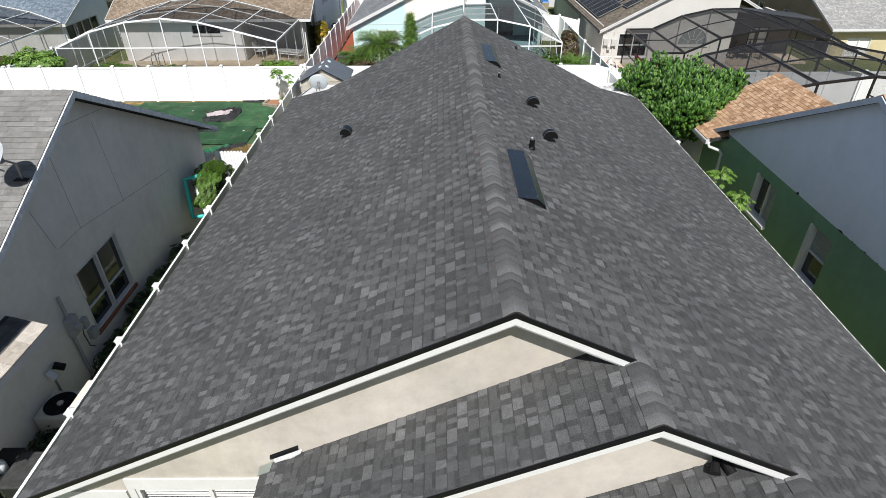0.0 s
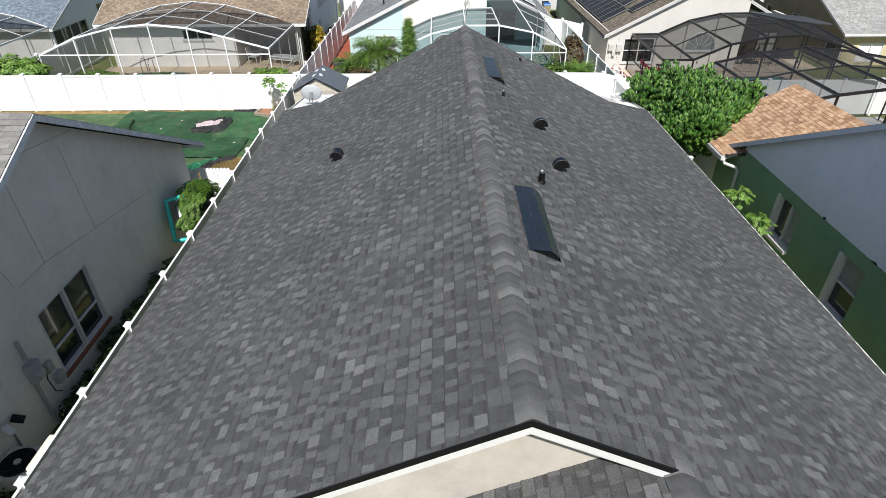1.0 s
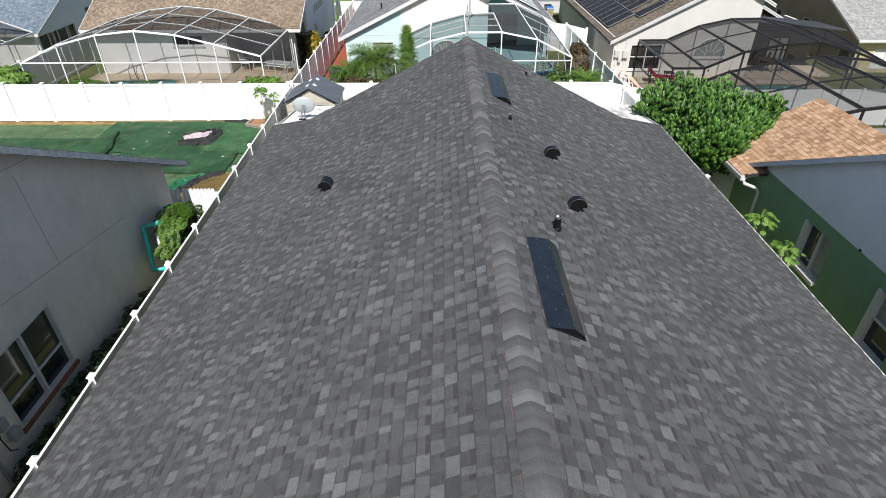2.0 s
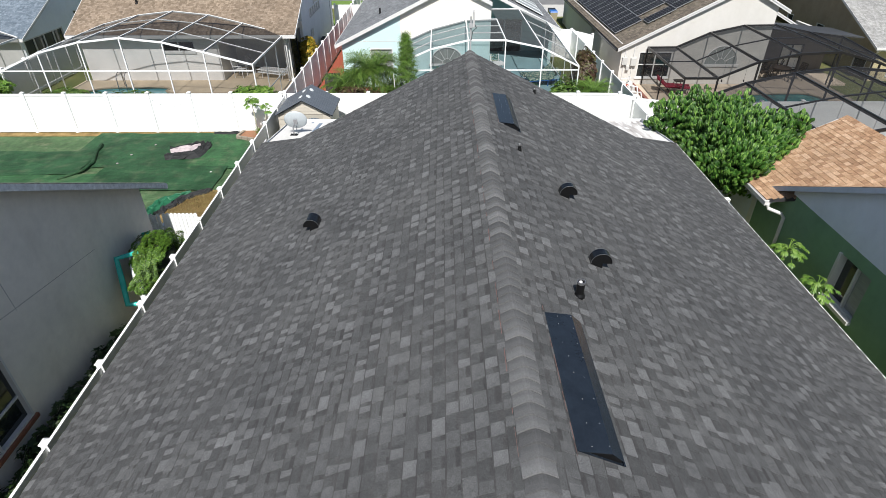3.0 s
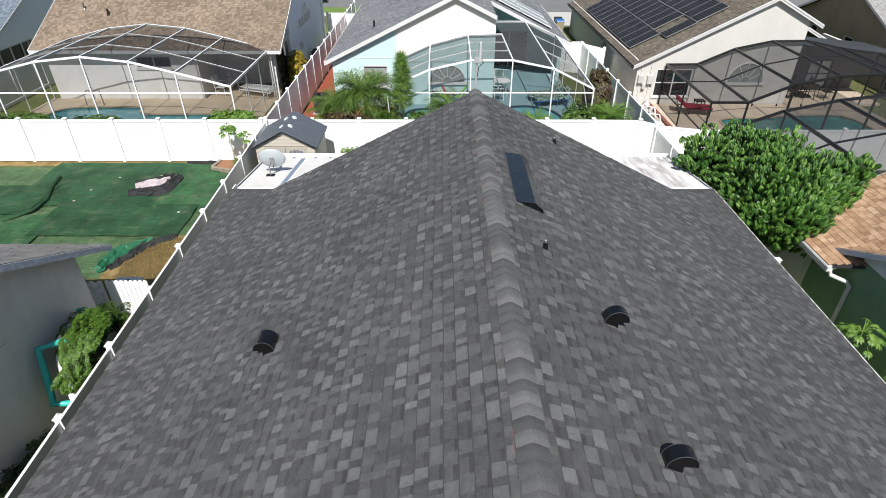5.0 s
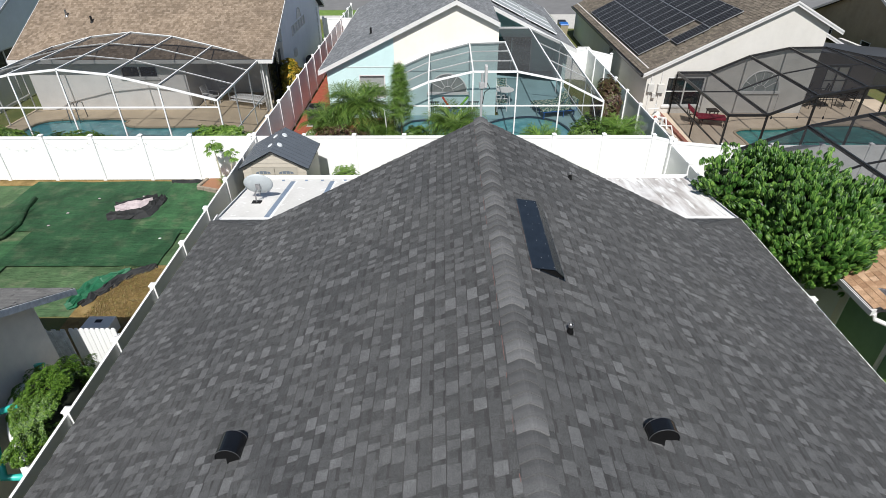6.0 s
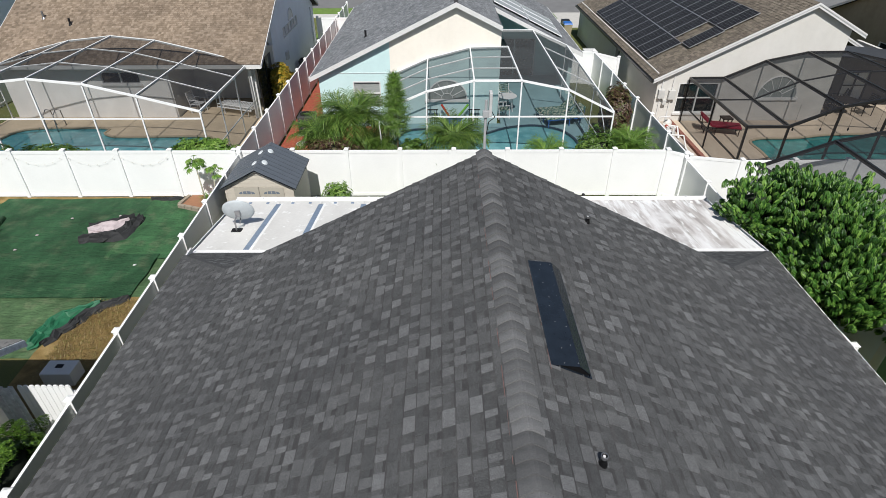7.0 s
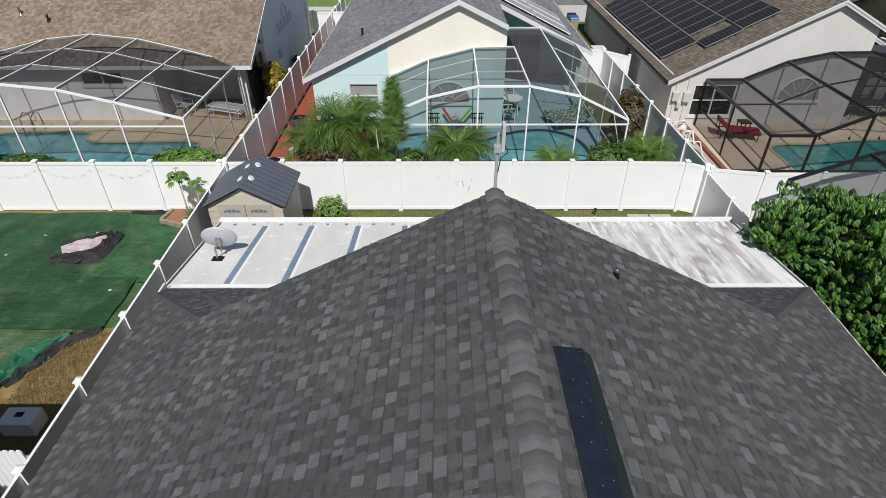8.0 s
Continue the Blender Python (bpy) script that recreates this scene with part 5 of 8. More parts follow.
# ---- shed ----
def shed():
    x0, x1, y0, y1 = -6.62, -4.5, 25.42, 27.35
    eave, top, mid = 1.88, 2.42, (x0 + x1) / 2
    body = plain("beige_moulded_plastic", (0.5, 0.46, 0.39), 0.55, vary=0.05)
    trim = plain("tan_door_plastic", (0.43, 0.4, 0.34), 0.5, vary=0.05)
    slate = plain("slate_blue_plastic", (0.1, 0.115, 0.135), 0.45, vary=0.08)
    sky = plain("frosted_skylight", (0.62, 0.66, 0.68), 0.3)
    sh = thing("garden_shed", "beige plastic garden shed with a slate-blue roof", "shed", (mid, 26.4, 0))
    for i in range(9):
        z0 = 0.05 + i * 0.2
        for face in ("l", "r", "b"):
            s = Shape()
            if face == "l":
                s.hexa([(x0, y0, z0), (x0 + 0.05, y0, z0), (x0 + 0.05, y1, z0), (x0, y1, z0), (x0 + 0.012, y0, z0 + 0.2), (x0 + 0.05, y0, z0 + 0.2), (x0 + 0.05, y1, z0 + 0.2), (x0 + 0.012, y1, z0 + 0.2)])
            elif face == "r":
                s.hexa([(x1 - 0.05, y0, z0), (x1, y0, z0), (x1, y1, z0), (x1 - 0.05, y1, z0), (x1 - 0.05, y0, z0 + 0.2), (x1 - 0.012, y0, z0 + 0.2), (x1 - 0.012, y1, z0 + 0.2), (x1 - 0.05, y1, z0 + 0.2)])
            else:
                s.box(x0 + 0.05, x1 - 0.05, y1 - 0.05, y1, z0, z0 + 0.2)
            part("siding_board", s, body, sh)
    for xa, xb in ((x0 + 0.05, x0 + 0.3), (x1 - 0.3, x1 - 0.05)):
        for i in range(9):
            s = Shape()
            z0 = 0.05 + i * 0.2
            s.hexa([(xa, y0, z0), (xb, y0, z0), (xb, y0 + 0.05, z0), (xa, y0 + 0.05, z0), (xa, y0 + 0.012, z0 + 0.2), (xb, y0 + 0.012, z0 + 0.2), (xb, y0 + 0.05, z0 + 0.2), (xa, y0 + 0.05, z0 + 0.2)])
            part("siding_board", s, body, sh)
    for i in range(4):
        z0 = 1.86 + i * 0.13
        half = (top - 0.06 - z0) / (top - eave) * (x1 - x0) / 2
        half2 = max(0.02, (top - 0.06 - z0 - 0.13) / (top - eave) * (x1 - x0) / 2)
        if half > 0.05:
            s = Shape()
            s.hexa([(mid - half, y0, z0), (mid + half, y0, z0), (mid + half, y0 + 0.05, z0), (mid - half, y0 + 0.05, z0), (mid - half2, y0 + 0.012, z0 + 0.13), (mid + half2, y0 + 0.012, z0 + 0.13), (mid + half2, y0 + 0.05, z0 + 0.13), (mid - half2, y0 + 0.05, z0 + 0.13)])
            part("gable_board", s, body, sh)
    for xa, xb in ((x0 + 0.3, mid - 0.005), (mid + 0.005, x1 - 0.3)):
        s = Shape()
        s.box(xa, xb, y0 - 0.015, y0 + 0.03, 0.06, 1.84)
        door = part("door", s, trim, sh, bevel=0.008)
        for k in range(3):
            s = Shape()
            w = (xb - xa - 0.16) / 3
            s.box(xa + 0.08 + k * w, xa + 0.05 + (k + 1) * w, y0 - 0.03, y0 - 0.012, 0.25, 1.4)
            part("door_panel", s, trim, door, bevel=0.006)
        s, n = Shape(), 8
        c = (xa + xb) / 2
        pts = [(c - 0.24, 1.62)] + [(c - 0.24 * math.cos(math.pi * i / n), 1.65 + 0.07 * math.sin(math.pi * i / n)) for i in range(n + 1)] + [(c + 0.24, 1.62)]
        s.add([(px, y0 - 0.018, pz) for px, pz in pts] + [(px, y0 + 0.0, pz) for px, pz in pts], [tuple(range(len(pts)))] + [(i, len(pts) + i, len(pts) + (i + 1) % len(pts), (i + 1) % len(pts)) for i in range(len(pts))])
        win = part("door_window", s, GLASS_BLUE, door)
        for t in (-0.13, 0.0, 0.13):
            s = Shape()
            s.box(c + t - 0.008, c + t + 0.008, y0 - 0.026, y0 - 0.018, 1.62, 1.71)
            part("glazing_bar", s, trim, win)
    for sign in (-1, 1):
        n = 9
        for i in range(n):
            ya, yb = y0 - 0.1 + (y1 - y0 + 0.2) * i / n, y0 - 0.1 + (y1 - y0 + 0.2) * (i + 1) / n - 0.034
            s = Shape()
            xe = mid + sign * ((x1 - x0) / 2 + 0.1)
            s.slab([(mid, ya, top + 0.05), (mid, yb, top + 0.05), (xe, yb, eave - 0.03), (xe, ya, eave - 0.03)] if sign > 0 else [(xe, ya, eave - 0.03), (xe, yb, eave - 0.03), (mid, yb, top + 0.05), (mid, ya, top + 0.05)], 0.05)
            part("roof_panel", s, slate, sh)
        s = Shape()
        s.slab([(mid, y0 - 0.1, top + 0.035), (mid, y1 + 0.1, top + 0.035), (xe, y1 + 0.1, eave - 0.045), (xe, y0 - 0.1, eave - 0.045)] if sign > 0 else [(xe, y0 - 0.1, eave - 0.045), (xe, y1 + 0.1, eave - 0.045), (mid, y1 + 0.1, top + 0.035), (mid, y0 - 0.1, top + 0.035)], 0.03)
        part("roof_sheet", s, BRONZE, sh)
    for sx, yy in ((-0.19, 26.0), (-0.21, 26.82), (0.14, 26.0), (0.12, 26.82)):
        s = Shape()
        xm = mid + sx
        zz = top + 0.055 - abs(sx) * (top - eave + 0.08) / ((x1 - x0) / 2 + 0.1)
        k = -(top - eave + 0.08) / ((x1 - x0) / 2 + 0.1) * (1 if sx > 0 else -1)
        ring = [(0.085 * math.cos(2 * math.pi * i / 10), 0.125 * math.sin(2 * math.pi * i / 10)) for i in range(10)]
        s.add([(xm + q * u, yy + q * v, zz + q * u * k + h) for q, h in ((1, 0), (0.75, 0.03)) for u, v in ring], [tuple(range(10, 20))] + [(i, (i + 1) % 10, 10 + (i + 1) % 10, 10 + i) for i in range(10)])
        part("skylight", s, sky, sh)


shed()


# ---- the umbrella tree ----
def umbrella_tree():
    rng = random.Random(8)
    t = thing("tree", "dense green umbrella tree with drooping leaf whorls", "tree", (9.0, 21.6, -0.3))
    s = Shape()
    s.tube([(9.3, 21.6, -0.4), (9.35, 21.65, 0.5), (9.2, 21.5, 1.4)], 0.14, 10, 0.1)
    trunk = part("trunk", s, BARK, t, smooth=True)
    blobs = [((9.6, 21.9, 2.35), (1.45, 2.2, 1.15)), ((8.35, 23.0, 2.55), (0.8, 0.9, 0.62)), ((10.1, 20.75, 2.5), (1.1, 1.3, 1.05)), ((9.1, 20.2, 2.25), (1.0, 1.2, 0.9)), ((9.9, 22.9, 2.3), (1.2, 1.3, 0.95)), ((11.15, 20.45, 3.35), (0.42, 0.42, 0.38)), ((10.75, 20.6, 2.7), (0.75, 0.9, 0.75)), ((9.95, 20.2, 2.7), (0.95, 0.85, 0.7)), ((9.15, 19.75, 2.1), (0.75, 0.72, 0.62)), ((9.3, 19.4, 2.5), (0.8, 0.6, 0.58)), ((9.5, 20.9, 2.6), (0.95, 0.9, 0.85))]
    for c, r in blobs:
        s = Shape()
        s.tube([(9.2, 21.5, 1.3), ((9.2 + c[0]) / 2, (21.5 + c[1]) / 2, 1.6), (c[0], c[1], c[2] - 0.1)], 0.06, 7, 0.025)
        part("limb", s, BARK, t, smooth=True)
    whorl = joined([(leaf(0.165 * rng.uniform(0.85, 1.1), 0.05, 0.5, 0.3, 3), Matrix.Rotation(2 * math.pi * i / 8 + rng.uniform(-0.15, 0.15), 4, "Z") @ Matrix.Rotation(0.7, 4, "Y")) for i in range(8)])
    mats = []
    for c, r in blobs:
        area = r[0] * r[1] + r[1] * r[2] + r[0] * r[2]
        mats += clump(rng, c, r, int(300 * area), whorl, (0.75, 1.2), 1.1, 0.3, 0.7, -0.8)
    mats = [m for m in mats if not any(((m.translation.x - c[0]) / r[0]) ** 2 + ((m.translation.y - c[1]) / r[1]) ** 2 + ((m.translation.z - c[2]) / r[2]) ** 2 < 0.42 for c, r in blobs)]
    part("crown", scatter(whorl, mats), UMBRELLA_LEAF, t, kind="stuff")
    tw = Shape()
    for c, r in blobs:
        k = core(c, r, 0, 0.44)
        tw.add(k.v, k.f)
    part("shade_core", tw, CORE_SHADE, t, smooth=True)


umbrella_tree()


# ---- the west yard ----
def cloth(x0, x1, y0, y1, lift, seed, step=0.16, amp=0.035):
    """A loose ground sheet with creases."""
    s = Shape()
    nx, ny = max(2, int(abs(x1 - x0) / step)), max(2, int((y1 - y0) / step))
    for j in range(ny + 1):
        for i in range(nx + 1):
            x, y = x0 + (x1 - x0) * i / nx, y0 + (y1 - y0) * j / ny
            p = Vector((x * 0.7, y * 0.7, seed))
            z = lift + amp * (0.5 + 0.5 * noise.noise(p)) + amp * 0.8 * abs(noise.noise(p * 2.6)) ** 2
            edge = 0.05 * noise.noise(Vector((x * 1.3, y * 1.3, seed + 9)))
            if i in (0, nx) or j in (0, ny):
                z += amp * 1.6 * max(0.0, noise.noise(Vector((x * 0.9, y * 0.9, seed + 4))))
            s.v.append((x + (edge if i in (0, nx) else 0), y + (edge if j in (0, ny) else 0), z))
    s.f = [(j * (nx + 1) + i, j * (nx + 1) + i + 1, (j + 1) * (nx + 1) + i + 1, (j + 1) * (nx + 1) + i) for j in range(ny) for i in range(nx)]
    return s


def turf_mat(name, color, dust=0.25):
    n = Nodes(name)
    c = n.ramp(n.noise(0.8, 6), [(0.3, tint(color, 0.72)), (0.7, tint(color, 1.28))])
    patch = n.ramp(n.noise(3.2, 7, (1.0, 0.45, 1.0), 0.7), [(0.35, (0.78, 0.78, 0.78)), (0.5, (1.0, 1.0, 1.0)), (0.68, (1.35, 1.28, 1.25))])
    c = n.mix(1.0, c, patch, "MULTIPLY")
    d = n.ramp(n.noise(1.7, 7), [(0.52, (0, 0, 0)), (0.75, (1, 1, 1))])
    m = n.node("ShaderNodeMath")
    m.operation = "MULTIPLY"
    m.inputs[1].default_value = dust
    n.link(d, m.inputs[0])
    c = n.mix(m.outputs[0], c, (0.2, 0.21, 0.13))
    speck = n.ramp(n.noise(24, 4, None, 0.75), [(0.7, (0, 0, 0)), (0.76, (0.5, 0.5, 0.5))])
    c = n.mix(speck, c, (0.3, 0.3, 0.22))
    g = n.noise(160, 2)
    c = n.mix(0.5, c, n.ramp(g, [(0.3, (0.6, 0.6, 0.6)), (0.7, (1.35, 1.35, 1.35))]), "MULTIPLY")
    folds = n.noise(1.9, 5, (0.6, 1.6, 1.0), 0.65)
    n.bump(folds, 0.7, 0.16)
    return n.done(c, 0.85, 0, 0.2)


TURF = turf_mat("green_turf", (0.034, 0.096, 0.04), 0.4)
TURF_DARK = turf_mat("dark_green_turf", (0.022, 0.068, 0.03), 0.25)
TURF_PALE = turf_mat("faded_green_turf", (0.06, 0.11, 0.05), 0.6)
NET = plain("bright_green_netting", (0.012, 0.11, 0.05), 0.6, vary=0.3, scale=6)
BLACK_CLOTH = plain("black_ground_cloth", (0.018, 0.019, 0.02), 0.8, vary=0.3, scale=9, bump=0.3)
PALE_CLOTH = plain("pale_pink_grey_cloth", (0.42, 0.36, 0.37), 0.8, vary=0.2, scale=7, bump=0.3)
for nm, args, mat, lab in (
        ("turf_sheet", (-24.5, -7.15, 20.0, 27.75, 0.006, 1.0, 0.25, 0.01), TURF_PALE, "faded green artificial turf sheet over the yard"),
        ("turf_sheet", (-15.6, -10.2, 24.35, 28.0, 0.03, 2.0), TURF_DARK, "dark green turf sheet along the back fence"),
        ("turf_sheet", (-10.3, -7.2, 24.2, 27.9, 0.036, 3.0), TURF, "green turf sheet beside the side fence"),
        ("turf_sheet", (-13.6, -8.65, 22.3, 24.45, 0.044, 4.0), TURF_DARK, "dark green turf sheet with a curling edge"),
        ("turf_sheet", (-24.0, -14.5, 23.6, 25.9, 0.05, 5.0), TURF_DARK, "dark green turf sheet with a rolled edge"),
        ("turf_sheet", (-24.0, -13.2, 21.0, 23.7, 0.03, 6.0), TURF, "green turf sheet with faded patches")):
    tagged(part(nm, cloth(*args), mat, None, smooth=True), lab, "turf sheet", "turf sheets in the yard")
s = Shape()
s.tube([(-14.9, 26.6, 0.07), (-14.75, 25.9, 0.1), (-14.3, 24.7, 0.09), (-14.3, 23.9, 0.11), (-14.9, 23.2, 0.08)], 0.09, 8, 0.06)
tagged(part("turf_roll", s, TURF_DARK, None, smooth=True), "rolled fold of dark green turf on the yard", "turf roll")
n = Nodes("dry_grass")
c = n.ramp(n.noise(2.2, 7), [(0.3, (0.13, 0.09, 0.035)), (0.55, (0.26, 0.18, 0.075)), (0.75, (0.34, 0.25, 0.12))])
g = n.noise(60, 5)
n.bump(g, 0.8, 0.03)
DRY = n.done(n.mix(0.7, c, n.ramp(g, [(0.3, (0.45, 0.45, 0.4)), (0.7, (1.5, 1.5, 1.4))]), "MULTIPLY"), 0.95, 0, 0.2)
s = Shape()
s.slab([(-9.9, 18.2, 0.05), (-7.1, 18.2, 0.05), (-7.1, 22.3, 0.05), (-8.6, 22.35, 0.05), (-9.7, 21.9, 0.05), (-10.0, 20.2, 0.05)], 0.04)
struct("dry_lawn", s, DRY, "bare patch of dry brown grass", "lawn")
s = Shape()
s.slab([(-24.5, 27.72, 0.03), (-7.2, 27.72, 0.03), (-7.2, 28.17, 0.03), (-24.5, 28.17, 0.03)], 0.025)
struct("soil_strip", s, DRY, "strip of brown soil along the fence foot", "soil")


def heap(label, name, path, width, height, mat, seed, parent=None, cat="tarp"):
    """A crumpled cloth lying along a path."""
    rng = random.Random(seed)
    s, n = Shape(), 10
    for k, (x, y) in enumerate(path):
        t = k / (len(path) - 1)
        dx, dy = path[min(k + 1, len(path) - 1)][0] - path[max(k - 1, 0)][0], path[min(k + 1, len(path) - 1)][1] - path[max(k - 1, 0)][1]
        L = math.hypot(dx, dy)
        sx, sy = -dy / L, dx / L
        for i in range(n + 1):
            a = -1 + 2 * i / n
            w = width * (0.7 + 0.5 * rng.random()) * (0.45 + 0.55 * math.sin(math.pi * min(0.98, max(0.05, t))))
            z = 0.06 + height * max(0, 1 - a * a) * (0.35 + 0.9 * rng.random())
            s.v.append((x + sx * a * w, y + sy * a * w, z if i not in (0, n) else 0.055))
    s.f = [(k * (n + 1) + i, k * (n + 1) + i + 1, (k + 1) * (n + 1) + i + 1, (k + 1) * (n + 1) + i) for k in range(len(path) - 1) for i in range(n)]
    if parent:
        return part(name, s, mat, parent)
    return tagged(part(name, s, mat, None), label, cat)


def line(a, b, n, wob=0.06, seed=0):
    rng = random.Random(seed)
    return [(a[0] + (b[0] - a[0]) * i / n + rng.uniform(-wob, wob), a[1] + (b[1] - a[1]) * i / n + rng.uniform(-wob, wob)) for i in range(n + 1)]


heap("crumpled green netting at the edge of the turf", "netting", line((-10.25, 20.3), (-10.1, 21.3), 7, 0.05, 1) + line((-10.0, 21.5), (-9.3, 22.1), 5, 0.05, 2), 0.3, 0.12, NET, 3)
heap("crumpled black ground cloth beside the dry grass", "ground_cloth", line((-9.9, 20.4), (-9.55, 21.4), 7, 0.06, 3) + line((-9.4, 21.7), (-8.6, 22.35), 6, 0.05, 4), 0.2, 0.12, BLACK_CLOTH, 4)
tarp = thing("tarp", "crumpled black and pale pink tarp on the turf", "tarp", (-10.9, 25.8, 0.05))
heap("", "black_side", line((-11.55, 25.15), (-10.4, 25.5), 8, 0.05, 5) + line((-10.35, 25.8), (-10.15, 26.55), 5, 0.05, 6), 0.33, 0.2, BLACK_CLOTH, 5, tarp)
heap("", "pale_side", line((-11.5, 25.75), (-10.45, 26.3), 8, 0.04, 7), 0.36, 0.17, PALE_CLOTH, 6, tarp)
heap("", "black_edge", line((-11.6, 25.95), (-10.3, 26.55), 8, 0.04, 8), 0.13, 0.2, BLACK_CLOTH, 7, tarp)
heap("black cloth scrap along the foot of the fence", "cloth_scrap", line((-10.4, 27.9), (-9.2, 27.95), 8, 0.03, 9), 0.1, 0.1, BLACK_CLOTH, 8)
rng = random.Random(77)
for i in range(6):
    s = Shape()
    x, y = rng.uniform(-14, -8), rng.uniform(22, 27.5)
    s.hexa([(x, y, 0.075), (x + 0.07, y + 0.02, 0.075), (x + 0.08, y + 0.07, 0.075), (x, y + 0.06, 0.075), (x, y, 0.09), (x + 0.06, y + 0.02, 0.1), (x + 0.07, y + 0.06, 0.095), (x + 0.01, y + 0.05, 0.1)])
    tagged(part("litter", s, WHITE if i < 1 else PALE_CLOTH, None), "small pale scrap of litter on the turf", "litter", "scraps on the turf")


def planter():
    p = thing("planter", "low block-edged planter with wood chips and a grass tuft", "planter", (-8.5, 27.55, 0))
    stone = plain("tan_edging_block", (0.26, 0.22, 0.17), 0.9, vary=0.2, scale=9, bump=0.4)
    for a, b in (((-9.2, 27.35), (-8.35, 27.05)), ((-9.2, 27.4), (-9.05, 28.05)), ((-8.35, 27.05), (-7.3, 27.2))):
        n = max(2, int(math.hypot(b[0] - a[0], b[1] - a[1]) / 0.24))
        for i in range(n):
            q = Shape()
            t0, t1 = i / n, (i + 0.94) / n
            q.beam((a[0] + (b[0] - a[0]) * t0, a[1] + (b[1] - a[1]) * t0, 0.11), (a[0] + (b[0] - a[0]) * t1, a[1] + (b[1] - a[1]) * t1, 0.11), 0.12, 0.16)
            part("edging_block", q, stone, p, bevel=0.012)
    q = Shape()
    q.slab([(-9.1, 27.4, 0.13), (-8.35, 27.12, 0.13), (-7.25, 27.25, 0.13), (-7.25, 28.1, 0.13), (-9.0, 28.1, 0.13)], 0.1)
    part("mulch", q, plain("wood_chips", (0.27, 0.13, 0.07), 0.95, vary=0.35, scale=25, bump=0.8), p)
    rng = random.Random(3)
    blade = leaf(0.42, 0.022, 0.35, 0.1, 3)
    part("grass_tuft", scatter(blade, [Matrix.Translation((-8.15 + rng.gauss(0, 0.05), 27.5 + rng.gauss(0, 0.05), 0.13)) @ Matrix.Rotation(rng.uniform(0, 6.3), 4, "Z") @ Matrix.Rotation(-rng.uniform(0.7, 1.45), 4, "Y") for _ in range(90)]), LIME_LEAF, p, kind="stuff")


planter()


def papaya(x, y, g, height, seed, label, crown=0.55, count=12, size=1.0):
    """A papaya: a bare stem under long-stalked lobed leaves."""
    rng = random.Random(seed)
    p = thing("papaya", label, "papaya plant", (x, y, g), "papaya plants")
    q = Shape()
    lean = (rng.uniform(-0.1, 0.1), rng.uniform(-0.1, 0.1))
    tip = Vector((x + lean[0], y + lean[1], g + height))
    q.tube([(x, y, g), (x + lean[0] * 0.4, y + lean[1] * 0.4, g + height * 0.5), tip], 0.05 * size, 8, 0.028 * size)
    part("stem", q, plain("papaya_stem", (0.42, 0.4, 0.3), 0.8), p, smooth=True)
    lobes = joined([(leaf(0.24 * (1 - 0.3 * abs(k) / 3), 0.08, 0.35, 0.15, 3), Matrix.Rotation(k * 0.62, 4, "Z")) for k in range(-4, 5)])
    mats, stalks = [], Shape()
    for i in range(count):
        a = 2.4 * i + rng.uniform(-0.3, 0.3)
        r = crown * rng.uniform(0.45, 1.0)
        e = tip + Vector((math.cos(a) * r, math.sin(a) * r, rng.uniform(-0.1, 0.28) - 0.25 * (r / crown) ** 2))
        stalks.tube([tip, (tip + e) / 2 + Vector((0, 0, 0.08)), e], 0.009, 5)
        mats.append(Matrix.Translation(e) @ Matrix.Rotation(a, 4, "Z") @ Matrix.Rotation(rng.uniform(0.1, 0.5), 4, "Y") @ Matrix.Scale(size * rng.uniform(0.8, 1.25), 4))
    part("stalk", stalks, LIME_LEAF, p, kind="stuff")
    part("foliage", scatter(lobes, mats), LIME_LEAF, p, kind="stuff")


papaya(-8.2, 27.35, 0.1, 1.68, 1, "young papaya with pale stems beside the white fence", 0.34, 26, 0.62)
papaya(-7.8, 27.3, 0.1, 1.4, 2, "young papaya with pale stems beside the white fence", 0.24, 16, 0.52)
papaya(9.15, 15.9, -0.4, 1.95, 5, "leafy papaya growing against the green wall", 0.5, 44, 0.5)
papaya(9.05, 14.35, -0.4, 1.9, 6, "leafy papaya growing against the green wall", 0.45, 38, 0.5)


